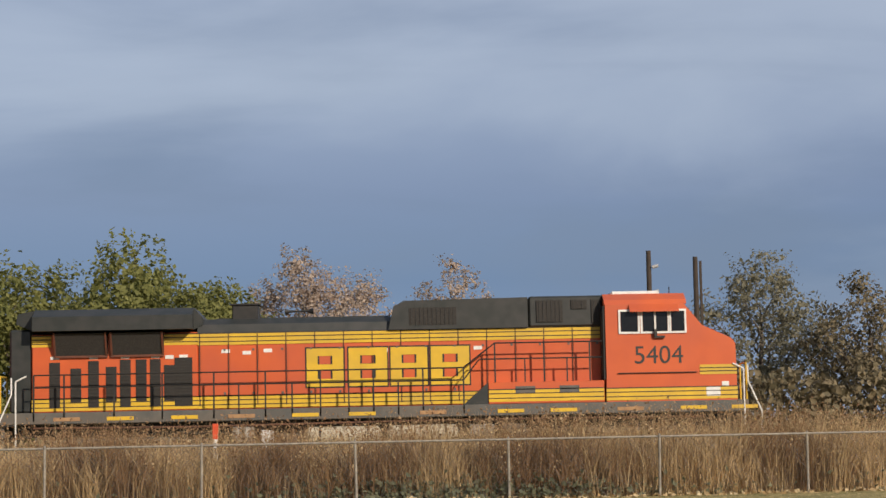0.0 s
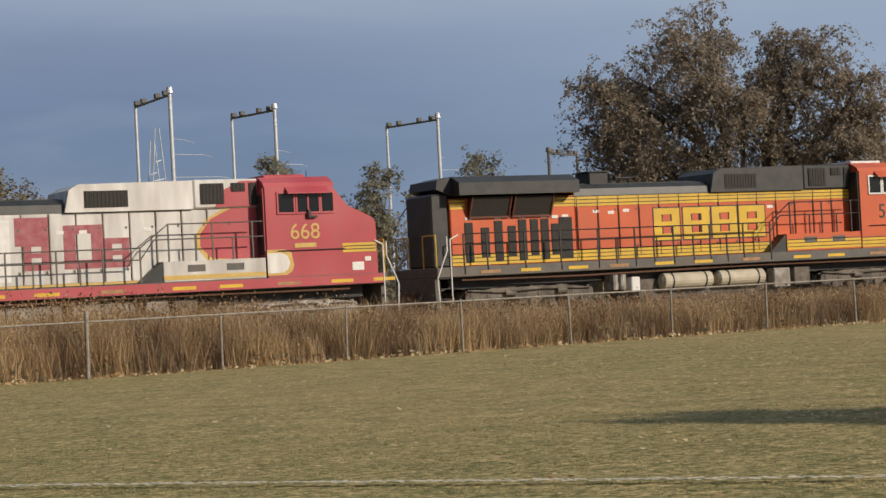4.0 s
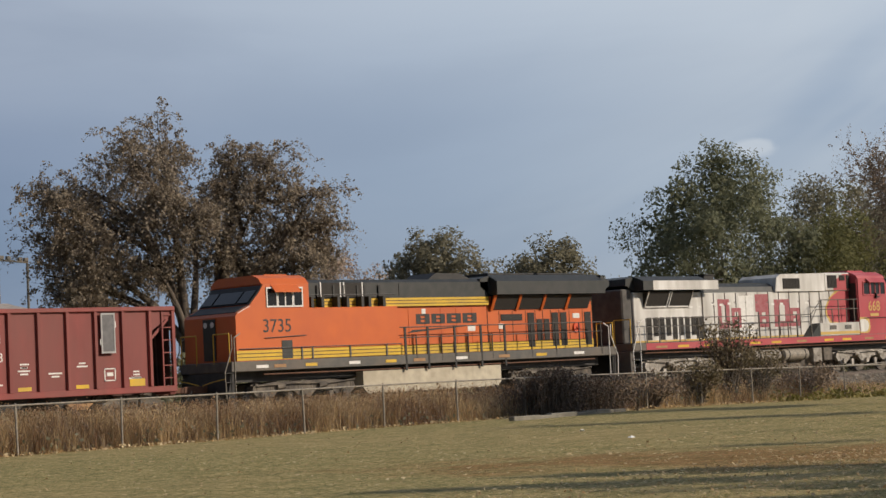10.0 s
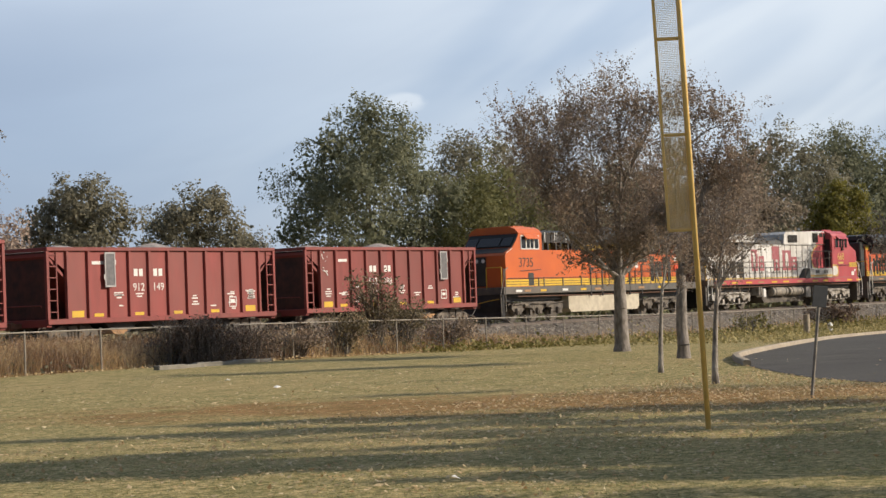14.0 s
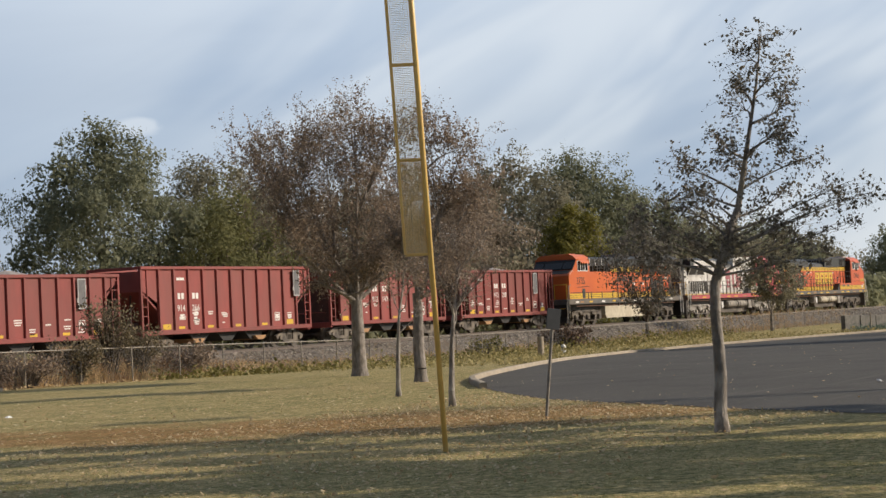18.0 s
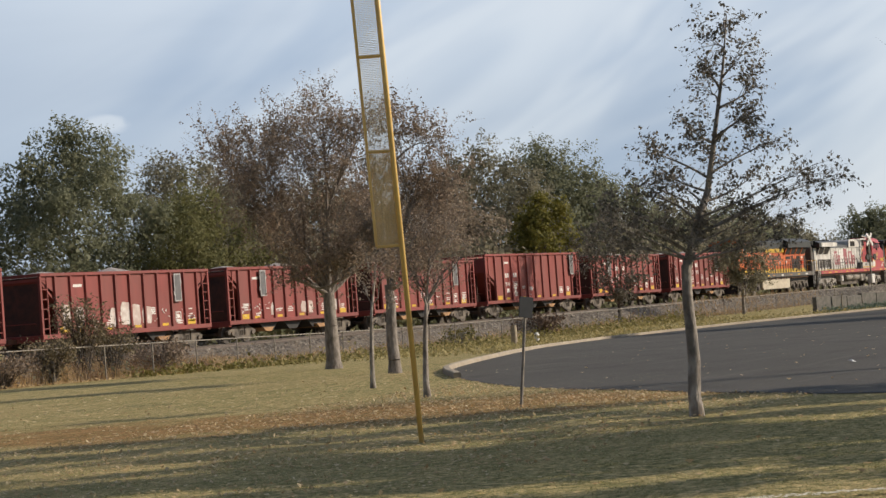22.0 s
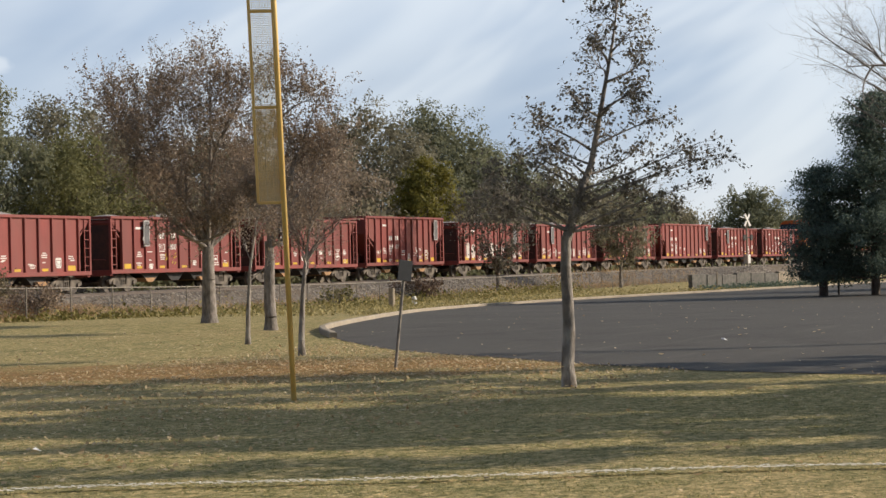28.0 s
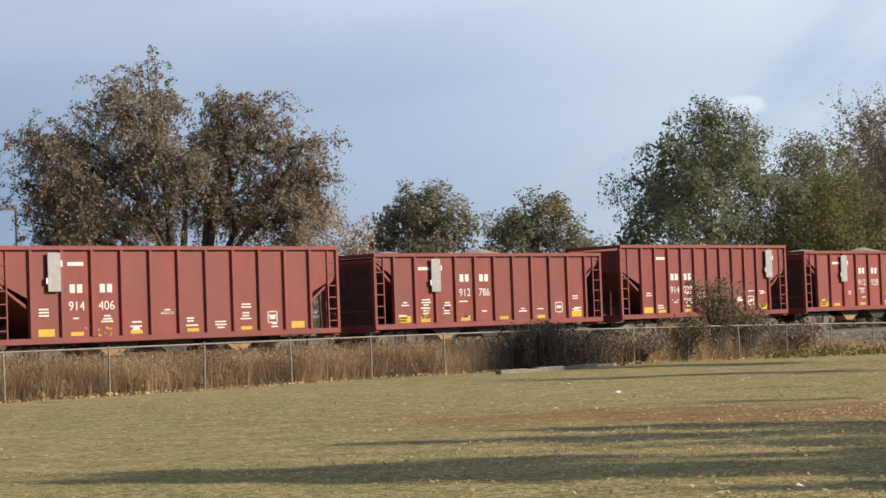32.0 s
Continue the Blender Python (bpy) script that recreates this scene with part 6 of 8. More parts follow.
def hopper(tall, L=6.3):
    """An open hopper wagon, centred on its middle; tall ones have larger cut corners, low ones carry a heap of stone."""
    zs = 1.06
    zt = 4.02 if tall else 3.72
    cut, za, zb = (1.3, 2.95, 2.35) if tall else (0.95, 3.45, 2.9)
    name = "tall oxide red hopper wagon with white marks" if tall else "oxide red hopper wagon heaped with pale stone"
    t = thing("hopper_wagon", name, "wagon", group="wagons of the freight train")
    for s in (-1, 1):
        ya, yb = sorted((s * 1.42, s * 1.46))
        side = [(-L + cut, zs), (L - cut, zs), (L - cut, zb), (L - 0.12, za), (L - 0.12, zt), (-L + 0.12, zt), (-L + 0.12, za), (-L + cut, zb)]
        part("side_sheet", Build().prism(side, "y", ya, yb), M_OXIDE, t)
        part("top_chord", Build().box(-L, L, *sorted((s * 1.38, s * 1.56)), zt - 0.12, zt + 0.02, 0.015), M_OXIDE, t)
        part("side_sill", Build().box(-L, L, *sorted((s * 1.36, s * 1.54)), zs - 0.16, zs + 0.04, 0.015), M_OXIDE, t)
        n = 11
        for k in range(n):
            x = -L + cut + 0.06 + (2 * L - 2 * cut - 0.12) * k / (n - 1)
            part("rib", Build().prism([(x - 0.075, s * 1.455), (x + 0.075, s * 1.455), (x + 0.05, s * 1.56), (x - 0.05, s * 1.56)], "z", zs + 0.04, zt - 0.12), M_OXIDE, t)
        for e in (-1, 1):
            x = e * (L - 0.06)
            part("corner_post", Build().box(x - 0.06, x + 0.06, *sorted((s * 1.4, s * 1.53)), zs + 0.04, zt - 0.12), M_OXIDE, t)
            x2 = e * (L - 0.5)
            lb = Build()
            for k in range(6):
                z = zs + 0.3 + k * 0.42
                lb.box(*sorted((x2, x)), *sorted((s * 1.47, s * 1.5)), z - 0.018, z + 0.018)
            lb.box(x2 - 0.025, x2 + 0.025, *sorted((s * 1.46, s * 1.51)), zs, zt - 0.15)
            part("ladder", lb, M_OXIDE, t)
    for e in (-1, 1):
        slope = Build().prism([(e * (L - 0.14), zt - 0.2), (e * (L - 0.06), zt - 0.2), (e * (L - 0.06), za - 0.05), (e * (L - 2.6), zs + 0.0), (e * (L - 2.75), zs + 0.0), (e * (L - 0.14), za)], "y", -1.42, 1.42)
        part("slope_sheet", slope, M_OXIDE, t, "slanting end sheet")
        part("end_sill", Build().box(*sorted((e * (L - 0.25), e * L)), -1.45, 1.45, zs - 0.25, zs + 0.04, 0.02), M_OXIDE, t)
        part("end_chord", Build().box(*sorted((e * (L - 0.14), e * (L - 0.01))), -1.375, 1.375, zt - 0.12, zt + 0.02, 0.015), M_OXIDE, t)
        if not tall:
            # shade on the wagon's end is put into this sheet's colour
            part("end_sheet", Build().box(*sorted((e * (L - 0.20), e * (L - 0.15))), -1.39, 1.39, zs + 0.05, zt - 0.13), M_OXDARK, t, "upright end sheet darkened for shade")
        bb = Build()
        for y in (-0.7, 0.7):
            bb.tube((e * (L - 0.2), y, zs), (e * (L - 0.3), y, za), 0.05, n=6)
        bb.box(*sorted((e * (L - 1.2), e * (L - 0.5))), -0.45, 0.45, zs, zs + 0.45, 0.04)
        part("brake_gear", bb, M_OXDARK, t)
        part("end_grab_iron", Build().bar([(e * L, -1.2, zs + 0.5), (e * (L + 0.08), -1.2, zs + 0.55), (e * (L + 0.08), 1.2, zs + 0.55), (e * L, 1.2, zs + 0.5)], 0.02), M_OXIDE, t)
        coupler(t, e * (L - 0.1), e)
        wagon_truck(t, e * (L - 1.55))
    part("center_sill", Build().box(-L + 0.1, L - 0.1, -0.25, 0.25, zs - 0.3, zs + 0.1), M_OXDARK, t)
    for x in (-2.3, 0.0, 2.3):
        part("outlet_chute", Build().prism([(x - 1.1, zs), (x + 1.1, zs), (x + 0.35, 0.5), (x - 0.35, 0.5)], "y", -1.2, 1.2), M_BLACK, t)
    for x in (-2.6, 2.6):
        part("outlet_gate", Build().prism([(x - 0.5, 0.66), (x + 0.5, 0.66), (x + 0.25, 0.46), (x - 0.25, 0.46)], "y", -1.38, 1.38), M_CHUTE, t, "rusty tan outlet gate")
    # load
    b = Build()
    nx, ny = 40, 6
    rng = np.random.default_rng(5)
    top = zt - 0.06 if not tall else zt - 0.5
    for i in range(nx + 1):
        for j in range(ny + 1):
            x, y = -L + 0.25 + (2 * L - 0.5) * i / nx, -1.38 + 2.76 * j / ny
            edge = min(j, ny - j) / (ny / 2)
            hump = 0.30 * edge * max(0, math.sin(x * 1.15 + 0.8)) ** 2 * min(max((L - abs(x) - 1.1) / 0.9, 0), 1) + 0.06 * rng.uniform(0, 1)
            b.v.append((x, y, top + (hump if 0 < i < nx else -0.1)))
    b.f = [(i * (ny + 1) + j, (i + 1) * (ny + 1) + j, (i + 1) * (ny + 1) + j + 1, i * (ny + 1) + j + 1) for i in range(nx) for j in range(ny)]
    part("stone_load", b, M_LOAD, t, "heaped pale crushed stone")
    return t


def marks(t, tall, number, panel_at, sprayed, seed, half, x, dull):
    """White stencil bars, yellow squares, the grey panel and sprayed patches on a wagon's near side."""
    rng = random.Random(seed)
    zt = 4.02 if tall else 3.72
    y0, y1 = -1.468, -1.46
    lab = "dull dark tag panel in a pale frame" if dull else "pale grey tag panel with clips"
    pan = part("grey_panel", Build().box(panel_at - 0.24, panel_at + 0.24, -1.6, -1.56, zt - 1.45, zt - 0.2, 0.01), M_PANELD if dull else M_GREYPANEL, t, lab)
    if dull:
        fr = Build()
        for xa, xb, za, zb in ((-0.27, -0.22, 1.48, 0.17), (0.22, 0.27, 1.48, 0.17), (-0.22, 0.22, 1.48, 1.42), (-0.22, 0.22, 0.23, 0.17)):
            fr.box(panel_at + xa, panel_at + xb, -1.612, -1.57, zt - za, zt - zb)
        part("panel_frame", fr, M_GREYPANEL, pan)
    for xa, za in ((-0.31, 1.2), (0.24, 0.65)):
        part("clip", Build().box(panel_at + xa, panel_at + xa + 0.07, -1.6, -1.57, zt - za, zt - za + 0.2), M_WHITE, pan)
    # the reporting mark stays plain bars, the number below it can be read
    pitch = (2 * half - 2 * (1.3 if tall else 0.95) - 0.12) / 10
    base = -half + (1.3 if tall else 0.95) + 0.06
    k = round((x - base) / pitch)
    xa, xb = base + (k - 0.5) * pitch, base + (k + 0.5) * pitch
    if number:
        up = 0.0 if tall else 0.42
        for xx, txt in ((xa, number[:3]), (xb, number[3:])):
            for dx in (-0.15, 0.13):
                part("reporting_mark", Build().box(xx + dx - 0.1, xx + dx + 0.1, y0, y1, zt - 1.5 + up, zt - 1.22 + up), M_WHITE, t)
            lettering("wagon_number", txt, 0.42, M_WHITE, t, xx, y0, zt - 2.06 + up)
    wb = Build()
    for _ in range(16):
        kk = rng.randrange(10)
        cx = base + (kk + 0.5) * pitch + rng.uniform(-0.12, 0.12)
        z = rng.uniform(1.25, 2.0)
        for q in range(rng.randrange(1, 4)):
            w = rng.uniform(0.1, 0.26)
            wb.box(cx - w, cx + w, y0, y1, z - q * 0.1, z - q * 0.1 + 0.05)
    wb.box(base + 1.5 * pitch - 0.3, base + 1.5 * pitch + 0.3, y0, y1, zt - 0.62, zt - 0.5)
    tagged(part("stencil", wb, M_WHITE, t, "rows of small white stencil bars"), kind="stuff")
    for kk in (0, 1, 3, 5, 7, 9):
        cx = base + (kk + 0.5) * pitch
        w = 0.3 if kk in (0, 9) else 0.24
        h = 0.24 if kk in (0, 9) else 0.12
        part("yellow_reflector", Build().box(cx - w, cx + w, y0, y1, 1.14, 1.14 + h), M_YSTRIPE, t)
    fr = base + 8.5 * pitch
    fb = Build()
    for a, b2, c, d in ((-0.22, 0.22, 1.72, 1.76), (-0.22, 0.22, 1.34, 1.38), (-0.22, -0.18, 1.34, 1.76), (0.18, 0.22, 1.34, 1.76), (-0.12, 0.12, 1.5, 1.62)):
        fb.box(fr + a, fr + b2, y0 - 0.004, y1, c, d)
    part("tag_plate", fb, M_WHITE, t)
    if seed in (104, 105):
        # chunky white sprayed shapes low on the side
        xs = ((-4.8, -4.1), (-3.95, -3.35), (-1.5, -0.85), (-0.7, 0.0), (0.1, 0.75), (0.9, 1.6)) if seed == 105 else ((-2.4, -1.9), (0.5, 1.0), (1.1, 1.7), (3.9, 4.5))
        for q, (a, c) in enumerate(xs):
            lo, hi = 1.28 + 0.05 * (q % 2), 2.3 - 0.12 * (q % 3) if seed == 105 else 1.85
            part("sprayed_shape", Build().prism([(a, lo), (c - 0.08, lo - 0.03), (c, lo + 0.2), (c - 0.05, hi), (a + 0.12, hi + 0.05), (a - 0.03, hi - 0.2)], "y", y0 - 0.004, y1), M_SPRAYW, t, "white sprayed graffiti shape")
    for xs, w, z, h, m in sprayed:
        sp = Build()
        for q in range(14):
            a = xs + rng.uniform(-w, w)
            zz = z + rng.uniform(-h, h)
            l = rng.uniform(0.06, 0.2)
            sp.tube((a, y0 + 0.004, zz), (a + rng.uniform(-l, l), y0 + 0.004, zz + rng.uniform(-l, l)), 0.03, n=4)
        tagged(part("spray_paint", sp, m, t, "scrawled spray paint"), kind="stuff")


def wagons():
    kinds = "LLTLLLTLLLLLTLTLL"
    numbers = {0: "912288", 1: "912149", 2: "914266", 8: "912800", 12: "914039", 13: "912786", 14: "914406", 11: "912928", 10: "912848", 6: "914107"}
    spray = {
        0: [(-5.0, 0.3, 3.0, 0.5, M_WHITE)], 4: [(-1.0, 4.2, 1.6, 0.22, M_WHITE), (-3.0, 1.4, 1.65, 0.25, M_WHITE)], 5: [(-1.5, 1.4, 1.7, 0.3, M_WHITE), (2.8, 1.6, 1.65, 0.28, M_WHITE), (-4.2, 0.5, 1.7, 0.3, M_WHITE)],
        6: [(-4.0, 0.5, 1.5, 0.3, M_TAN), (1.6, 0.4, 1.7, 0.3, M_WHITE), (2.9, 0.4, 1.5, 0.3, M_SPRAYY)], 8: [(-0.8, 0.5, 1.6, 0.25, M_SPRAYY)], 12: [(-0.4, 0.35, 1.75, 0.22, M_WHITE), (0.7, 0.35, 1.6, 0.2, M_SPRAYY)],
        13: [(-3.9, 0.4, 1.4, 0.2, M_SPRAYY)], 14: [(-3.3, 0.6, 1.25, 0.18, M_SPRAYY)], 10: [(1.4, 0.9, 1.7, 0.25, M_WHITE)],
    }
    made = {}
    centres = [-49.65, -64.2, -79.55, -94.5, -108.9, -123.1, -137.6, -150.9, -165.1, -179.4, -193.7, -208.2, -221.7, -235.0, -250.1, -264.4, -278.7]
    for k, c in enumerate(kinds):
        tall = c == "T"
        half = 7.1 if k in (2, 14) else (5.8 if tall else 6.3)
        if (tall, half) in made:
            t = copy_thing(made[tall, half], Matrix())
            for o in t.children_recursive:
                if o.name.startswith("wheelset"):
                    WHEELS.append((o, o.location.x, o.location.z, 0.46))
        else:
            t = made[tall, half] = hopper(tall, half)
        TRAIN.append((t, centres[k], 0))
        panel_at = half - (1.4 if tall else 2.7) if k in (0, 2, 3, 5, 6, 12) else (-4.9 if tall else -3.2)
        todo.append((t, tall, numbers.get(k, ""), panel_at, spray.get(k, []), 100 + k, half, -3.4 if half > 7 else (-1.9 if tall else -1.55), k <= 9))


todo = []
wagons()
for job in todo:
    marks(*job)


def nose2(t):
    """Where the front of the second engine is at t seconds."""
    slow = float(np.interp(t, [0, 2, 6, 8, 10, 13, 32], [0.4, 0.15, 0.0, -0.3, -0.45, -0.75, -0.75]))
    return -12.9 + 9.44 * t + slow


def motions():
    for t, off, turn in TRAIN:
        rows = []
        for i in range(0, 33, 2):
            x = nose2(i) + off
            yaw = math.degrees(math.atan((track_y(x + 4) - track_y(x - 4)) / 8))
            rows.append((i, pose(x, track_y(x), railz(x), 0, 0, turn + yaw)))
        walk(t, rows)
    # wheels turn with the train: the reversed engine's wheels turn the other way in its own space
    for ob, x, z, r in WHEELS:
        back = ob.parent.parent.name == "locomotive.002"
        step = (-1 if back else 1) * 85.0
        dt = math.radians(85.0) * r / 9.44
        n = int(32.0 / dt) + 2
        walk(ob, [(i * dt, pose(x, 0, z, 0, step * i % 360, 0)) for i in range(n)])

# ---- chain-link fence ----
def chain_link_fence():
    t = thing("chain_link_fence", "galvanised chain-link fence between lawn and railway weeds", "fence")
    bay = 3.04
    post = Build().tube((0, 0, -0.15), (0, 0, 1.2), 0.028, n=8).tube((0, 0, 1.2), (0, 0, 1.25), 0.034, 0.012, n=8).mesh("fence_post")
    tall = Build().tube((0, 0, -0.15), (0, 0, 1.36), 0.042, n=10).tube((0, 0, 1.36), (0, 0, 1.42), 0.05, 0.02, n=10).mesh("fence_post")
    wires = Build()
    step, h = 0.085, 1.14
    n = int((bay + h) / step)
    for k in range(n):
        for d in (1, -1):
            a = -h + k * step
            z0, z1 = 0.03, h + 0.03
            x0, x1 = a, a + h
            if x0 < 0:
                z0, x0 = z0 - x0, 0
            if x1 > bay:
                z1, x1 = z1 - (x1 - bay), bay
            if x1 - x0 < 0.03:
                continue
            p, q = ((x0, 0, z0), (x1, 0, z1)) if d > 0 else ((bay - x0, 0.004, z0), (bay - x1, 0.004, z1))
            wires.tube(p, q, 0.002, n=3, caps=False)
    wires = wires.mesh("chain_link")
    for i in range(-9, 62):
        x = 11.58 + bay * i
        y, g = fence_y(x), gz(x, 40)
        x2 = x + bay
        y2, g2 = fence_y(x2), gz(x2, 40)
        rr = random.Random(i)
        ob = part("fence_post", tall if i == 0 else post, M_GALV, t)
        ob.matrix_basis = pose(x, y, g, rr.uniform(-1.2, 1.2), rr.uniform(-1, 1), 0)
        if i < 61:
            part("top_rail", Build().tube((x, y, g + 1.19), (x2, y2, g2 + 1.19), 0.022, n=8), M_GALV, t)
            w = part("chain_link", wires, M_WIRE, t)
            w.matrix_basis = pose(x, y, g, 0, -math.degrees(math.atan2(g2 - g, bay)), math.degrees(math.atan2(y2 - y, bay)))


chain_link_fence()


# ---- stones, weeds, lawn, litter ----
def bank_stones():
    """Loose stones on the near slope of the track bed."""
    rng = np.random.default_rng(31)
    n = 12000
    x = 44 + 150 * rng.uniform(0, 1, n) ** 1.3
    u = rng.uniform(0, 1, n)
    top = np.array([railz(a) - 0.18 for a in x])
    g = np.array([gz(a, 50) for a in x])
    c = np.array([track_y(a) for a in x])
    w = 1.9 + (top - g) * 1.6
    y, z = c - w + (w - 1.75) * u, g + (top - g) * u
    s = rng.uniform(0.04, 0.11, n) * np.interp(x, [44, 100, 194], [1, 1.2, 1.7])
    ax = np.array([(1, 0, 0), (0, 1, 0), (-1, 0, 0), (0, -1, 0), (0, 0, 0.8), (0, 0, -0.8)])
    v = (np.stack([x, y, z], 1)[:, None] + ax[None] * s[:, None, None] * rng.uniform(0.6, 1.4, (n, 6, 1))).reshape(-1, 3)
    f = (np.arange(n)[:, None, None] * 6 + np.array([(0, 1, 4), (1, 2, 4), (2, 3, 4), (3, 0, 4), (1, 0, 5), (2, 1, 5), (3, 2, 5), (0, 3, 5)])[None]).reshape(-1, 3)
    me = bpy.data.meshes.new("bank_stones")
    me.from_pydata(v.tolist(), [], f.tolist())
    tagged(part("bank_stones", me, M_STONE), "loose grey and brown stones on the track bed's slope", "stones", kind="stuff")


bank_stones()


# ---- weeds, lawn, litter ----
def blades(name, roots, h, w, lean, material, label, category, rng, bend=0.25):
    """Thin bent blades, two faces each."""
    n = len(roots)
    c = np.array(roots, float)
    a = rng.uniform(0, 2 * math.pi, n)
    side = np.stack([np.cos(a), np.sin(a), np.zeros(n)], 1) * (w * rng.uniform(0.6, 1.4, n))[:, None] * 0.5
    ln = rng.normal(size=(n, 2)) * lean
    up = np.stack([ln[:, 0], ln[:, 1], np.ones(n)], 1) * h[:, None]
    mid = c + up * 0.55
    tip = c + up + np.stack([ln[:, 0], ln[:, 1], np.zeros(n)], 1) * (bend * h)[:, None] * 2
    v = np.stack([c - side, c + side, mid + side * 0.8, mid - side * 0.8, tip], 1).reshape(-1, 3)
    i = np.arange(n)[:, None] * 5
    f = np.concatenate([i + [0, 1, 2], i + [0, 2, 3], i + [3, 2, 4]], 1).reshape(-1, 3)
    me = bpy.data.meshes.new(name)
    me.vertices.add(len(v))
    me.vertices.foreach_set("co", v.ravel())
    me.loops.add(f.size)
    me.loops.foreach_set("vertex_index", f.ravel().astype(np.int32))
    me.polygons.add(len(f))
    me.polygons.foreach_set("loop_start", np.arange(0, f.size, 3, dtype=np.int32))
    me.update(calc_edges=True)
    return tagged(part(name, me, material), label, category, kind="stuff")


def weed_height(x):
    return float(np.interp(x, [-20, -2, 6, 14, 20, 30, 46, 60, 72], [1.35, 1.35, 1.52, 1.38, 1.02, 0.88, 0.82, 0.64, 0.35]))


def weeds():
    rng = np.random.default_rng(11)
    pts, hs = [], []
    for n, d0, d1 in ((78000, 0.12, 2.2), (50000, 2.0, 9.5)):
        x = rng.uniform(-16, 74, n)
        keep = rng.uniform(0, 1, n) < np.interp(x, [-16, 48, 62, 74], [1, 1, 0.7, 0.12])
        x = x[keep]
        d = rng.uniform(d0, d1, len(x))
        clump = np.array([1.0 + 0.36 * noise.noise((a * 0.6, b * 0.7, 3)) + 0.3 * noise.noise((a * 2.2, b * 2.0, 8)) for a, b in zip(x, d)])
        y = 39.07 + 0.061 * (x - 11.5) + d
        hh = np.array([weed_height(a) for a in x]) * clump * rng.uniform(0.6, 1.15, len(x)) * np.where(d < 0.5, 0.75, 1)
        pts += [(a, b, gz(a, b) - 0.02) for a, b in zip(x, y)]
        hs.append(hh)
    h = np.concatenate(hs)
    # drifts of golden grass, brown grass and russet weeds
    pts = np.array(pts)
    g = np.array([noise.noise((a * 0.55, b * 0.5, 5)) + 0.5 * noise.noise((a * 1.9, b * 1.5, 2)) for a, b, _ in pts]) + rng.normal(0, 0.16, len(pts))
    for lo, hi, m, lab in ((-9, -0.2, M_DRYD, "tall dark russet weeds behind the fence"), (-0.2, 0.1, M_DRY, "tall dry brown grasses behind the fence"), (0.1, 9, M_DRYG, "tall pale golden grasses behind the fence")):
        k = (g >= lo) & (g < hi)
        blades("dry_weeds", pts[k], h[k], 0.019, 0.17, m, lab, "weeds", rng)
    # single tall stalks that stand above the rest
    n = 1500
    x = np.where(rng.uniform(0, 1, n) < 0.75, rng.uniform(-14, 18, n), rng.uniform(18, 46, n))
    y = 39.07 + 0.061 * (x - 11.5) + rng.uniform(0.3, 6, n)
    hh = np.array([weed_height(a) for a in x]) * rng.uniform(1.0, 1.32, n)
    blades("weed_stalks", np.stack([x, y, np.zeros(n)], 1), hh, 0.02, 0.12, M_DRY, "single tall dry weed stalks", "weeds", rng)
    a = rng.uniform(0, n, 6000).astype(int)
    p = np.stack([x[a], y[a], hh[a] * rng.uniform(0.8, 1.04, 6000)], 1) + rng.normal(size=(6000, 3)) * 0.05
    tagged(part("stalk_plumes", leaf_mesh("stalk_plumes", p, 0.07, rng), M_SEED), "feathery russet plumes on the weed stalks", "weeds", kind="stuff")
    # seed heads and russet stalks
    n = 16000
    x = rng.uniform(-16, 58, n)
    d = rng.uniform(0.2, 9, n)
    y = 39.07 + 0.061 * (x - 11.5) + d
    z = np.array([weed_height(a) for a in x]) * rng.uniform(0.8, 1.15, n)
    me = leaf_mesh("seed_heads", np.stack([x, y, z], 1), 0.055, rng)
    tagged(part("seed_heads", me, M_SEED), "russet seed heads on the weeds", "weeds", kind="stuff")
    # fine dry leafage through the front of the weeds
    n = 42000
    x = rng.uniform(-16, 60, n)
    cx, cd, cz = rng.uniform(-16, 60, 700), np.abs(rng.normal(0, 1.3, 700)) + 0.3, rng.uniform(0.25, 0.98, 700)
    k = rng.integers(0, 700, n)
    x = np.where(rng.uniform(0, 1, n) < 0.7, cx[k] + rng.normal(0, 0.2, n), x)
    d = np.where(x == np.clip(x, cx[k] - 1, cx[k] + 1), np.maximum(cd[k] + rng.normal(0, 0.18, n), 0.06), np.abs(rng.normal(0, 1.1, n)) + 0.08)
    z = np.array([weed_height(a) for a in x]) * np.clip(np.where(rng.uniform(0, 1, n) < 0.7, cz[k] + rng.normal(0, 0.14, n), rng.uniform(0.0, 1.05, n)), 0.02, 1.12)
    y = 39.07 + 0.061 * (x - 11.5) + d
    g = np.array([noise.noise((a * 0.7, b * 0.9, c)) for a, b, c in zip(x, z, d)])
    for k, m, nm, lab in ((g < 0, M_DRYD, "weed_leafage", "fine dry russet leaves among the weeds"), (g >= 0, M_DRYG, "weed_leafage", "fine dry straw leaves among the weeds")):
        me = leaf_mesh(nm, np.stack([x, y, z], 1)[k], 0.055, rng)
        tagged(part(nm, me, m), lab, "weeds", kind="stuff")
    # green undergrowth at the foot of the fence
    n = 5000
    x = np.concatenate([rng.normal(1.5, 2.2, 3000), rng.uniform(-15, 60, 2000)])
    y = 39.07 + 0.061 * (x - 11.5) + rng.uniform(0.0, 0.9, n)
    z = np.abs(rng.normal(0.12, 0.16, n)) + 0.03
    me = leaf_mesh("undergrowth", np.stack([x, y, z], 1), 0.12, rng)
    tagged(part("undergrowth", me, L_DGREEN), "low green undergrowth at the fence foot", "weeds", kind="stuff")
    # dry tufts up the bank beside the track
    n = 9000
    x = rng.uniform(60, 170, n)
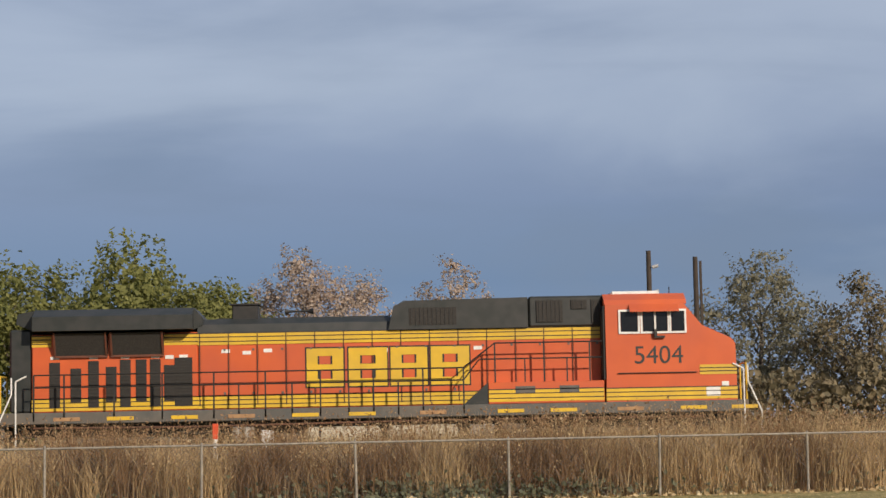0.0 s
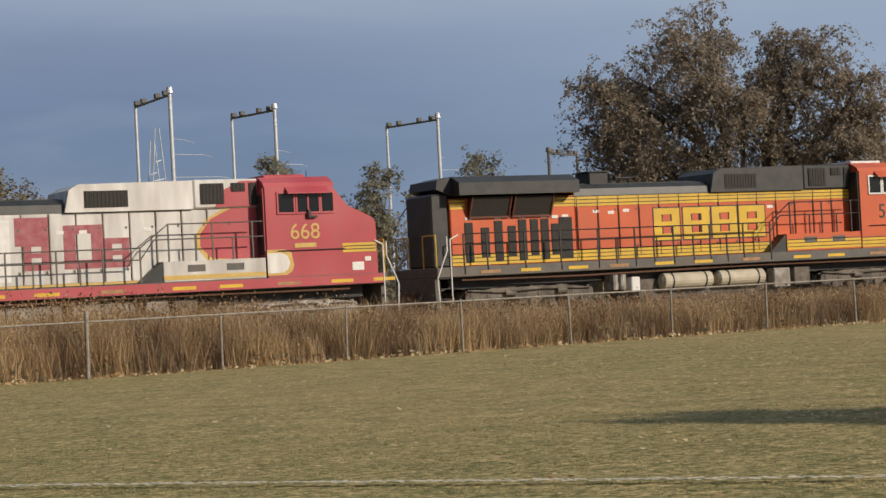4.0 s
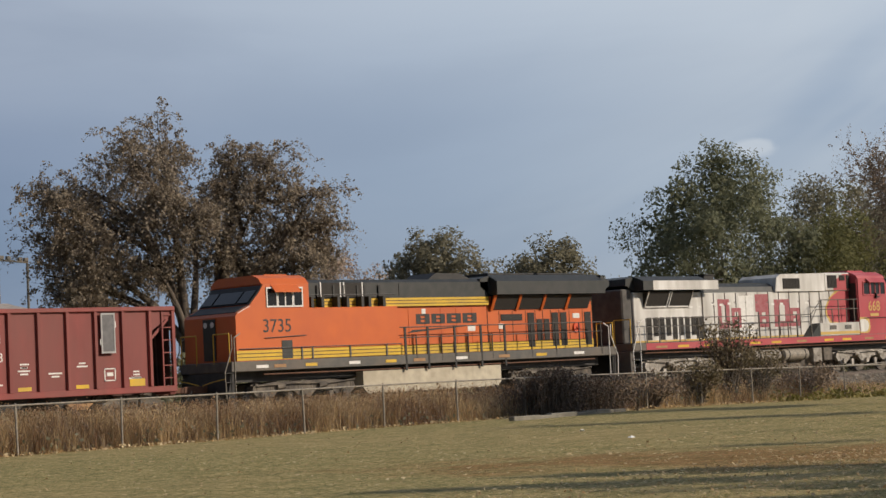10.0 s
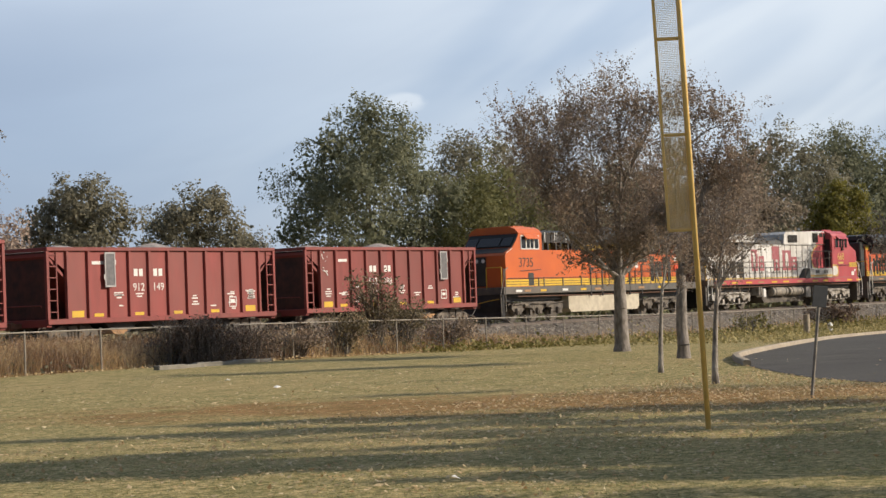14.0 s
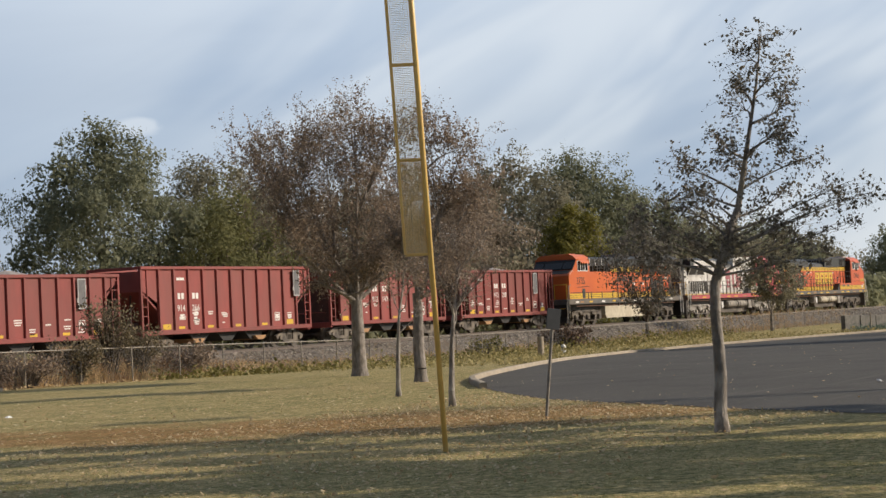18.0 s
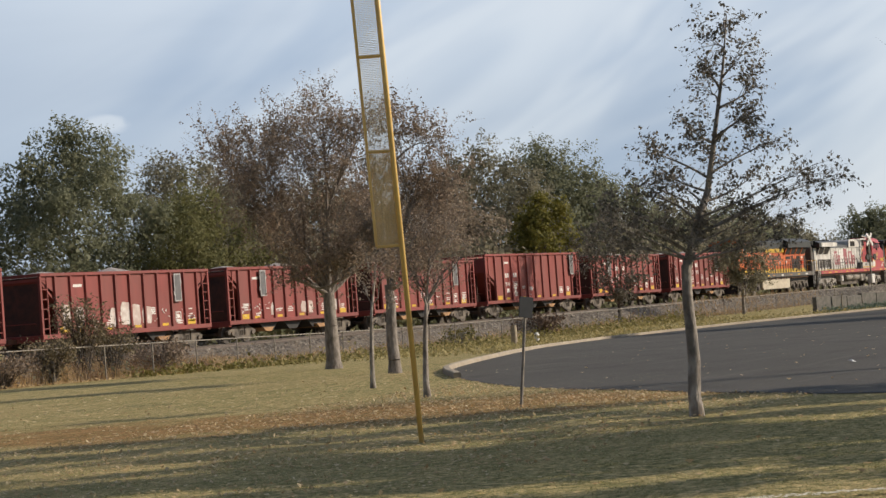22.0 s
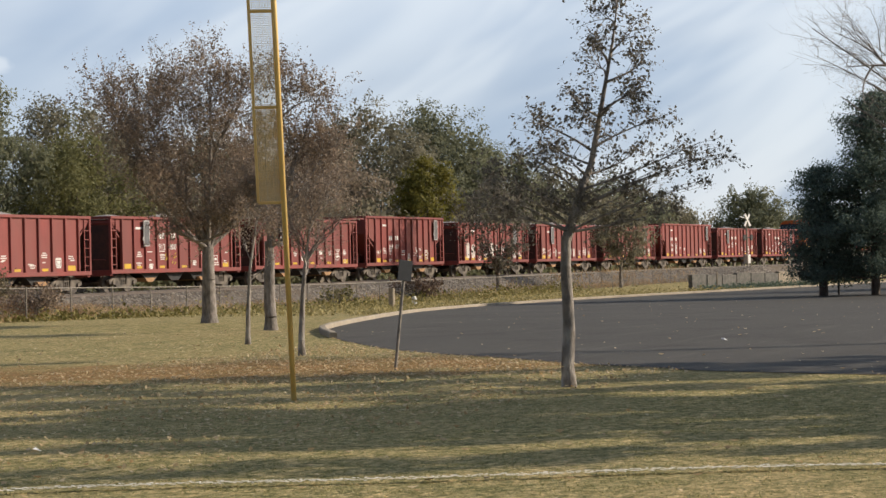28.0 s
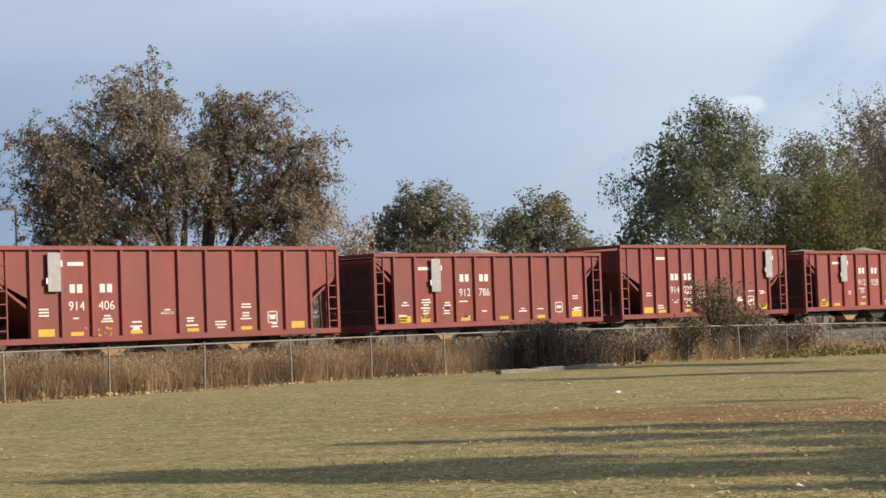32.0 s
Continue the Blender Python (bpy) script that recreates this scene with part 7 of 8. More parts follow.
    k = np.array([noise.noise((a * 0.35, 4, 2)) + 0.5 * noise.noise((a * 1.3, 7, 2)) for a in x]) + rng.normal(0, 0.12, n)
    x = x[k > 0.02]
    y = 39.07 + 0.061 * (x - 11.5) + rng.uniform(0.4, 5.2, len(x))
    z = np.array([max(gz(a, b), gz(a, 50) + (railz(a) - 0.18 - gz(a, 50)) * min(max((b - (track_y(a) - 1.9 - (railz(a) - 0.16 - gz(a, 50)) * 1.6)) / 1.6, 0), 1)) for a, b in zip(x, y)])
    blades("bank_weeds", np.stack([x, y, z], 1), rng.uniform(0.15, 0.6, len(x)), 0.05, 0.3, M_DRY, "dry brown tufts on the railway bank", "weeds", rng)
    # ivy-like growth and dry leaves along the far fence
    n = 6500
    x = rng.uniform(55, 125, n)
    y = 39.07 + 0.061 * (x - 11.5) + rng.normal(-0.4, 0.7, n)
    z = np.abs(rng.normal(0.05, 0.14, n)) * np.interp(x, [55, 80, 125], [1, 1.2, 2.2])
    me = leaf_mesh("fence_undergrowth", np.stack([x, y, z + np.array([gz(a, b) for a, b in zip(x, y)])], 1), 0.16, rng)
    tagged(part("fence_undergrowth", me, L_VERGE), "low yellow-green verge growth by the fence", "weeds", kind="stuff")
    # pale leafy growth from the kerb of the lot up to the bank
    n = 9000
    x = rng.uniform(60, 118, n)
    far = np.array(LOT_FAR)
    k = np.interp(x, far[:, 0], far[:, 1]) + 0.5
    u = rng.uniform(0, 1, n) ** 1.3
    y = k + (39.07 + 0.061 * (x - 11.5) - k) * u
    patch = np.array([noise.noise((a * 0.5, b * 0.6, 5)) for a, b in zip(x, y)])
    keep = patch + rng.normal(0, 0.2, n) > -0.15
    x, y, u, patch = x[keep], y[keep], u[keep], patch[keep]
    z = np.abs(rng.normal(0.05, 0.1, len(x))) * (0.5 + 1.4 * u) * (1 + np.clip(patch, 0, 1) * 2) + 0.02
    z += np.array([gz(a, b) for a, b in zip(x, y)])
    me = leaf_mesh("verge_growth", np.stack([x, y, z], 1), 0.15, rng)
    tagged(part("verge_growth", me, L_VERGEP), "low pale yellow leafy growth between kerb and railway bank", "weeds", kind="stuff")
    # dark scrub beyond the track, seen between and under the wagons
    n = 9000
    x = rng.uniform(34.3, 52.3, n)
    top = 2.6 + np.array([0.9 * noise.noise((a * 0.45, 3, 8)) + 0.5 * noise.noise((a * 1.4, 6, 8)) for a in x])
    y = 66.0 + rng.normal(0, 0.8, n)
    z = top * rng.uniform(0, 1, n) ** 0.8
    me = leaf_mesh("trackside_scrub", np.stack([x, y, z], 1), 0.2, rng)
    tagged(part("trackside_scrub", me, L_DGREEN), "low dark scrub beyond the railway under the trees", "bushes", kind="stuff")


weeds()


def shrub(x, y, w, h, n, size, material, seed, label, twig=60):
    rng = np.random.default_rng(seed)
    t = thing("shrub", label, "shrub", pose(x, y, gz(x, y)))
    b, pts = Build(), []
    for k in range(twig):
        a = rng.uniform(0, 6.283)
        e = np.array([math.cos(a) * w * rng.uniform(0.2, 1), math.sin(a) * min(w, 1.2) * rng.uniform(0.2, 1), h * rng.uniform(0.45, 1.0)])
        m = e * np.array([0.45, 0.45, 0.7]) + rng.normal(size=3) * 0.06
        b.tube((e[0] * 0.12, e[1] * 0.12, -0.05), m, 0.022, 0.014, n=4, caps=False)
        b.tube(m, e, 0.014, 0.006, n=4, caps=False)
        for _ in range(n // twig):
            u = rng.uniform(0.2, 1.05)
            pts.append((m * (1 - u) + e * u if u > 0.3 else m * u * 2) + rng.normal(size=3) * 0.14)
    part("branchwork", b, M_BARK, t)
    part("foliage", leaf_mesh("foliage", pts, size, rng), material, t)


def bramble(x, y, w, h, canes, leaves, seed, label):
    """A mound of arching canes that root again at their tips."""
    rng = np.random.default_rng(seed)
    t = thing("bramble", label, "shrub", pose(x, y, gz(x, y)))
    b, pts = Build(), []
    for k in range(canes):
        p = np.array([rng.normal(0, w * 0.3), rng.normal(0, 0.4), -0.03])
        a = rng.uniform(0, 6.283)
        span = rng.uniform(0.5, 1.3)
        q = p + np.array([math.cos(a) * span, math.sin(a) * span * 0.6, rng.uniform(0.0, 0.35)])
        top = h * rng.uniform(0.55, 1.05) * math.sqrt(max(0.15, 1 - (p[0] / w) ** 2))
        arc = [p + (q - p) * u + np.array([0, 0, 4 * top * u * (1 - u) * (1.2 - 0.4 * u)]) for u in np.linspace(0, 1, 7)]
        for i in range(6):
            b.tube(arc[i], arc[i + 1], 0.013 - 0.0013 * i, 0.0117 - 0.0013 * i, n=3, caps=False)
        for u in rng.uniform(0, 5.99, leaves // canes):
            pts.append(arc[int(u)] + (arc[int(u) + 1] - arc[int(u)]) * (u % 1) + rng.normal(size=3) * 0.07)
    part("branchwork", b, M_BARK, t)
    part("foliage", leaf_mesh("foliage", pts, 0.085, rng), L_BRAMBLE, t)


bramble(43.0, 40.9, 2.2, 1.35, 240, 3600, 81, "dark tangled mound of arching bramble against the fence")
bramble(45.3, 41.1, 1.7, 1.05, 150, 2200, 82, "lower dark mound of arching bramble against the fence")
shrub(53.6, 42.2, 1.3, 3.0, 1700, 0.11, L_SHRUB, 83, "tall thin grey-green shrub by the fence", 90)
shrub(55.3, 42.3, 1.4, 2.0, 1500, 0.11, L_SHRUB, 84, "thin brown-green shrub by the fence", 70)
shrub(51.3, 41.8, 1.2, 1.5, 1400, 0.11, L_SHRUB, 85, "low grey-green shrub by the fence", 60)
shrub(58.5, 42.6, 1.7, 1.25, 1500, 0.13, L_BROWN, 86, "low brown shrub by the fence", 60)
shrub(48.6, 41.6, 1.6, 1.05, 1200, 0.12, L_BROWN, 87, "low brown shrub by the fence", 60)
shrub(97.0, 44.6, 3.4, 1.25, 1500, 0.2, L_BRAMBLE, 88, "dark low bramble by the far fence", 70)
shrub(86.5, 44.2, 1.2, 0.9, 500, 0.18, L_VERGE, 89, "low pale shrub by the far fence", 40)


def lawn_cover():
    rng = np.random.default_rng(12)
    # blades thick near the viewer, thinner further out
    pts, hs = [], []
    for n, r0, r1 in ((100000, 11.5, 22), (50000, 22, 36)):
        a = np.radians(rng.uniform(10, 104, n))
        r = np.sqrt(rng.uniform(r0 * r0, r1 * r1, n))
        x, y = r * np.cos(a), r * np.sin(a)
        ok = (y < 39.0 + 0.061 * (x - 11.5)) & ~((x > 24.5) & (y < 0.70 * (x - 25) + 6.6) & (x > 24 + (y - 5) * 0.0))
        x, y = x[ok], y[ok]
        pts += [(p, q, gz(p, q) - 0.005) for p, q in zip(x, y)]
        tuft = np.array([noise.noise((p * 1.7, q * 1.7, 1)) + 0.6 * noise.noise((p * 5.0, q * 5.0, 6)) for p, q in zip(x, y)])
        hs.append(rng.uniform(0.008, 0.018, len(x)) + (0.018 if r0 < 20 else 0.004) * np.clip(tuft, 0, 1))
    blades("lawn_grass", pts, np.concatenate(hs), 0.012, 1.3, M_BLADE, "short mown grass, green and straw", "grass", rng)
    # fallen leaves
    n = 9000
    a = np.radians(rng.uniform(8, 104, n))
    r = np.sqrt(rng.uniform(11.5 ** 2, 48 ** 2, n))
    x, y = r * np.cos(a), r * np.sin(a)
    w = np.exp(-((x - 29) ** 2 + (y - 15) ** 2) / 160) + 0.25
    edge = sorted(LOT_NEAR[:10] + LOT_FAR)
    ex, ey = [p[0] for p in edge], [p[1] for p in edge]
    w *= np.where((x > 24.4) & (y < np.interp(x, ex, ey)), 0.05, 1.0)
    ok = (rng.uniform(0, 1, n) < w) & (y < 38.6 + 0.061 * (x - 11.5))
    x, y = x[ok], y[ok]
    me = leaf_mesh("fallen_leaves", [(p, q, gz(p, q) + 0.028) for p, q in zip(x, y)], 0.072, rng, flat=0.93)
    tagged(part("fallen_leaves", me, M_LITTER), "scattered dry fallen leaves on lawn and asphalt", "leaves", kind="stuff")
    # pale small leaves caught in the grass
    n = 16000
    x, y = rng.uniform(12, 36, n), rng.uniform(7.5, 17, n)
    ok = rng.uniform(0, 1, n) < 0.4 + 0.6 * np.exp(-((x - 29) ** 2 + (y - 13) ** 2) / 60)
    ok &= ~((x > 24.4) & (y < np.interp(x, ex, ey) + 0.1))
    x, y = x[ok], y[ok]
    me = leaf_mesh("leaf_litter", [(p, q, gz(p, q) + 0.03) for p, q in zip(x, y)], 0.055, rng, flat=0.7)
    tagged(part("leaf_litter", me, M_LITTER), "small pale leaves scattered in the grass", "leaves", kind="stuff")
    # blown leaves on the asphalt
    n = 260
    x, y = rng.uniform(26, 90, n), rng.uniform(4, 33, n)
    ok = (y < 8 + 0.62 * (x - 26)) & (y < 20 + 0.30 * (x - 39))
    me = leaf_mesh("blown_leaves", [(p, q, gz(p, q) + 0.035) for p, q in zip(x[ok], y[ok])], 0.065, rng, flat=0.93)
    tagged(part("blown_leaves", me, M_LITTER), "pale dry leaves blown over the asphalt", "leaves", kind="stuff")
    n = 2600
    x = rng.uniform(-14, 62, n)
    y = 39.0 + 0.061 * (x - 11.5) + rng.normal(-0.12, 0.16, n)
    me = leaf_mesh("leaf_drift", [(p, q, gz(p, q) + abs(rng.normal(0.03, 0.03))) for p, q in zip(x, y)], 0.1, rng, flat=0.5)
    tagged(part("leaf_drift", me, M_LITTER), "drift of dry leaves along the fence", "leaves", kind="stuff")


lawn_cover()


def chalk_line():
    """The worn white boundary line of the ball field, a wide arc across the lawn."""
    line = lerp_line([(-2.4, 21.4), (3.0, 17.2), (7.7, 11.85), (10.8, 8.05), (12.02, 5.6), (13.42, 2.88), (14.5, -1.5)], 900)
    rng = random.Random(4)
    b = Build()
    for i in range(len(line) - 1):
        p, q = line[i], line[i + 1]
        d = Vector((q[0] - p[0], q[1] - p[1])).normalized()
        for k in range(3):
            if rng.random() < 0.2:
                continue
            w, o = rng.uniform(0.01, 0.032), rng.uniform(-0.055, 0.055)
            c = (p[0] - d.y * o, p[1] + d.x * o)
            e = (c[0] + (q[0] - p[0]) * rng.uniform(0.6, 1.5), c[1] + (q[1] - p[1]) * rng.uniform(0.6, 1.5))
            z = 0.032 + 0.004 * k
            b.add([(c[0] - d.y * w, c[1] + d.x * w, z), (c[0] + d.y * w, c[1] - d.x * w, z), (e[0] + d.y * w, e[1] - d.x * w, z), (e[0] - d.y * w, e[1] + d.x * w, z)], [(0, 1, 2, 3)])
    solo("chalk_line", b, M_CHALKW, "worn white chalk line across the lawn", "field line", kind="stuff")


chalk_line()


def litter():
    for x, y, s in ((28.45, 24.9, 0.09), (31.5, 29.0, 0.06), (13.2, 9.6, 0.05), (33.5, 9.4, 0.07)):
        rr = random.Random(int(x * 10))
        b = Build().add([(-s, -s * 0.5, 0.04), (s, -s * 0.6, 0.045), (s * 0.8, s * 0.6, 0.075), (-s * 0.9, s * 0.5, 0.05), (0, 0, 0.085)], [(0, 1, 4), (1, 2, 4), (2, 3, 4), (3, 0, 4), (3, 2, 1, 0)])
        ob = solo("paper_scrap", b, M_WHITE, "crumpled white paper scrap on the grass", "litter", group="scraps on the lawn")
        ob.matrix_basis = pose(x, y, gz(x, y) - 0.02, 0, 0, rr.uniform(0, 360))


litter()


# ---- foul pole with its mesh wing ----
def foul_pole():
    t = thing("foul_pole", "leaning yellow steel foul pole with a mesh wing", "pole", pose(19.15, 10.38, -0.02))
    lean = Vector((-0.058, 0.0, 1.0))
    left = Vector((-0.476, 0.879, 0)) * 0.287
    part("post", Build().tube((0, 0, -0.1), lean * 8.6, 0.031, n=14), M_YEL, t, smooth=True)
    inner = left * 0.06
    part("wing_rail", Build().tube(lean * 2.26 + inner, lean * 8.5 + inner, 0.014, n=8), M_YEL, t)
    part("wing_rail", Build().tube(lean * 2.26 + left, lean * 8.5 + left, 0.018, n=8), M_YEL, t)
    for z in (2.26, 3.33, 4.4, 5.47, 6.54, 7.61, 8.5):
        part("wing_bar", Build().tube(lean * z, lean * z + left, 0.018, n=8), M_YEL, t)
    b = Build()
    k = 0.0
    while k < 6.24:
        b.tube(lean * (2.26 + k) + inner, lean * (2.26 + k) + left, 0.0026, n=3, caps=False)
        k += 0.02
    for k in range(1, 15):
        o = inner + (left - inner) * k / 15
        b.tube(lean * 2.26 + o, lean * 8.5 + o, 0.0026, n=3, caps=False)
    part("wing_mesh", b, M_PALEW, t, "fine cream wire mesh")
    low = Build()
    for k in range(53):
        low.tube(lean * (2.27 + 0.02 * k) + inner, lean * (2.27 + 0.02 * k) + left, 0.0034, n=3, caps=False)
    for k in range(1, 24):
        o = inner + (left - inner) * (k + 0.5) / 24
        low.tube(lean * 2.26 + o, lean * 3.33 + o, 0.002, n=3, caps=False)
    part("lower_mesh", low, M_YEL, t, "denser yellow mesh in the lowest panel")


foul_pole()


def lean_sign():
    t = thing("sign_post", "leaning thin steel post with a small dark sign", "sign", pose(24.95, 11.88, -0.02))
    d = Vector((0.22, -0.10, 1.5))
    part("post", Build().tube((0, 0, -0.1), d * 1.04, 0.024, n=8), M_GALV, t)
    pl = part("sign_plate", Build().box(-0.11, 0.11, -0.006, 0.006, -0.15, 0.15, 0.004), M_SIGN, t, "small dark sign plate")
    pl.matrix_basis = Matrix.Translation(d * 0.96 + Vector((-0.02, -0.02, 0))) @ pose(0, 0, 0, 0, 8, -38)


lean_sign()


def fence_marker():
    t = thing("marker_post", "white marker post with an orange-red top", "post", pose(-3.5, 40.0, 0))
    part("post", Build().box(-0.045, 0.045, -0.03, 0.03, -0.1, 1.3, 0.008), M_WHITE, t)
    part("cap", Build().box(-0.06, 0.06, -0.04, 0.04, 1.3, 1.62, 0.012), M_REDCAP, t, "orange-red cap")


fence_marker()


def stub_posts():
    t = thing("stub_post", "short pale post beside the parking lot", "post", pose(82.0, 39.1, gz(82, 39)))
    part("post", Build().tube((0, 0, -0.1), (0, 0, 0.95), 0.16, 0.15, n=12), M_CONC, t)
    t = thing("utility_box", "small white rounded utility box", "utility box", pose(86.5, 40.0, gz(86, 40)))
    part("cap", Build().tube((0, 0, 0.0), (0, 0, 0.38), 0.13, 0.13, n=12).tube((0, 0, 0.38), (0, 0, 0.5), 0.13, 0.05, n=12), M_WHITE, t)
    t = thing("lot_post", "thin dark post at the lot's far side", "post", pose(98.0, 21.4, gz(98, 21)))
    part("post", Build().tube((0, 0, -0.1), (0, 0, 2.9), 0.06, n=8), M_BLACK, t)


stub_posts()


def slab_edge():
    b = Build()
    for i in range(6):
        x = 38.7 + 1.15 * i
        y = 38.3 + 0.36 * i
        b.box(x, x + 1.1, y - 0.1 + 0.02 * (i % 2), y + 0.14, -0.05 + gz(x, y), 0.12 + gz(x, y) - 0.03 * (i % 2), 0.02)
    solo("concrete_edging", b, M_CONCE, "pale broken concrete edging at the fence foot", "edging", kind="structure")


slab_edge()


def far_wall():
    t = thing("retaining_wall", "low dark and pale concrete wall beyond the parking lot", "wall", kind="structure")
    for k in range(9):
        u0, u1 = k / 9, (k + 1) / 9
        p, q = Vector((118.4, 35.2)), Vector((136, 31.2))
        a, c = p + (q - p) * u0, p + (q - p) * (u1 - 0.006)
        b = Build()
        h = 1.0 - 0.05 * (k % 3)
        b.add([(a.x, a.y, -0.7), (c.x, c.y, -0.7), (c.x + 0.1, c.y + 0.3, -0.7), (a.x + 0.1, a.y + 0.3, -0.7), (a.x, a.y, h - 0.55), (c.x, c.y, h - 0.55), (c.x + 0.1, c.y + 0.3, h - 0.55), (a.x + 0.1, a.y + 0.3, h - 0.55)], [(0, 1, 5, 4), (1, 2, 6, 5), (2, 3, 7, 6), (3, 0, 4, 7), (4, 5, 6, 7), (3, 2, 1, 0)])
        part("wall_panel", b, M_CONCD if k < 6 else M_CONC, t)
    # strip of small dark leaves along its foot
    rng = np.random.default_rng(31)
    p, q = np.array((118.0, 34.9)), np.array((134.0, 31.2))
    u = rng.uniform(0, 1, 2600)
    c = p + (q - p) * u[:, None]
    pts = np.stack([c[:, 0] + rng.normal(0, 0.2, 2600), c[:, 1] - rng.uniform(0, 0.5, 2600), -0.55 + np.abs(rng.normal(0.12, 0.12, 2600))], 1)
    tagged(part("low_hedge", leaf_mesh("low_hedge", pts, 0.13, rng), L_PINE), "low strip of dark leaves at the foot of a concrete wall", "plants", kind="stuff")
    m = thing("marker_post", "short pale marker post before the concrete wall", "post", pose(120.6, 34.2, -0.56))
    part("post", Build().tube((0, 0, -0.05), (0, 0, 1.15), 0.05, n=8), M_CONC, m)


far_wall()


# ---- railway crossing signal ----
def crossing_signal():
    t = thing("crossing_signal", "railway crossing signal with a white crossbuck", "signal", pose(188.5, 50.3, gz(188, 50), 0, 0, -14))
    part("mast", Build().tube((0, 0, 0), (0, 0, 6.2), 0.09, n=10), M_GALV, t)
    for s in (-1, 1):
        bl = part("crossbuck_blade", Build().box(-0.8, 0.8, -0.02, 0.02, -0.14, 0.14), M_WHITE, t, "white crossbuck blade")
        bl.matrix_basis = pose(0, -0.12 - 0.03 * s, 5.75, 0, 48 * s, 0)
    part("bracket", Build().bar([(-0.75, -0.12, 4.0), (0.75, -0.12, 4.0)], 0.05), M_BLACK, t)
    for dx in (-0.7, 0.7):
        part("lamp_disc", Build().tube((dx, -0.1, 4.0), (dx, -0.2, 4.0), 0.3, n=16), M_BLACK, t)
    part("relay_box", Build().box(-0.3, 0.3, -0.25, 0.25, 1.4, 2.3, 0.04), M_WHITE, t)
    part("gate_stub", Build().bar([(0, 0, 5.9), (-1.3, 0, 6.1)], 0.06), M_WHITE, t)


crossing_signal()


# ---- poles and gantries behind the track ----
def wood_pole(x, y, h, arms, label):
    t = thing("utility_pole", label, "utility pole", pose(x, y, 0))
    part("pole", Build().tube((0, 0, -0.2), (0, 0, h), 0.12, 0.09, n=10), M_TIE, t)
    if arms:
        for z in (h - 0.6, h - 1.5):
            part("insulator", Build().tube((0.1, -0.12, z), (0.32, -0.12, z + 0.05), 0.06, n=8), M_GREYPANEL, t)
        part("transformer", Build().tube((0.28, -0.05, h - 2.5), (0.28, -0.05, h - 1.7), 0.18, n=12), M_GREY, t)
        part("pole_wire", Build().bar([(0.1, 0, h - 2.6), (-2.2, 0.4, h - 4.2)], 0.015), M_BLACK, t)
    else:
        part("side_plank", Build().box(0.14, 0.22, -0.05, 0.05, 0, h - 0.15), M_TIE, t)


wood_pole(9.5, 68, 7.55, True, "old wooden utility pole with a transformer")
wood_pole(11.25, 68.5, 7.35, False, "old wooden utility pole with bare top")


def gantry(xr, yr, xl, yl, h, extras, label, steel=None):
    steel = steel or M_BRIGHT
    t = thing("steel_gantry", label, "gantry", pose(xr, yr, 0), group="gantries behind the railway")
    d = Vector((xl - xr, yl - yr, 0))
    part("post", Build().tube((0, 0, -0.1), (0, 0, h), 0.12, 0.1, n=10), steel, t)
    part("post", Build().tube(d + Vector((0, 0, -0.1)), d + Vector((0, 0, h)), 0.1, 0.08, n=10), steel, t)
    part("crossbeam", Build().tube((0, 0, h - 0.1), d + Vector((0, 0, h - 0.1)), 0.065, n=6), M_GREY, t)
    for u in (0.12, 0.35, 0.75, 0.95):
        p = d * u + Vector((0, 0, h))
        part("insulator", Build().box(p.x - 0.15, p.x + 0.15, p.y - 0.13, p.y + 0.13, h - 0.05, h + 0.2, 0.03), M_GREY, t)
    part("cap", Build().tube((0, 0, h), (0, 0, h + 0.3), 0.2, 0.14, n=10), steel, t)
    if extras:
        for u, z in ((0.4, 8.4), (0.55, 7.8)):
            p = d * u
            b = Build()
            for s in (-0.55, 0.55):
                b.tube((p.x + s, p.y, z - 2.8), (p.x + s * 0.2, p.y, z + 2.4), 0.035, n=5)
            for q in range(4):
                w = 0.5 * (1 - q / 4.5)
                b.tube((p.x - w, p.y, z - 2.4 + q), (p.x + w, p.y, z - 2.3 + q), 0.04, n=4)
            part("switch_frame", b, M_BRIGHT, t)
        part("switch_arm", Build().tube((d.x * 0.1 - 1.2, d.y * 0.1, 5.5), (d.x * 0.9 + 1.4, d.y * 0.6, 5.95), 0.1, n=6), M_BLACK, t)
    for k, z in enumerate((h - 2.4, h - 3.2, h - 4.4)):
        part("wire", Build().bar([(0.1, 0, z), (1.6 + k, 2.5, z + 0.15), (3.4 + k, 6, z + 0.3)], 0.018), M_BRIGHT, t)
    return t


gantry(33.2, 95, 33.3, 101, 12.4, True, "tall pale steel substation gantry with switch frames")
gantry(41.9, 102, 41.0, 106.5, 12.3, False, "tall pale steel substation gantry")
gantry(53.9, 105, 52.8, 110, 12.0, False, "tall pale steel substation gantry")
gantry(64.6, 110, 68.0, 112, 10.2, False, "thin dark steel gantry behind the tree", M_GREY)


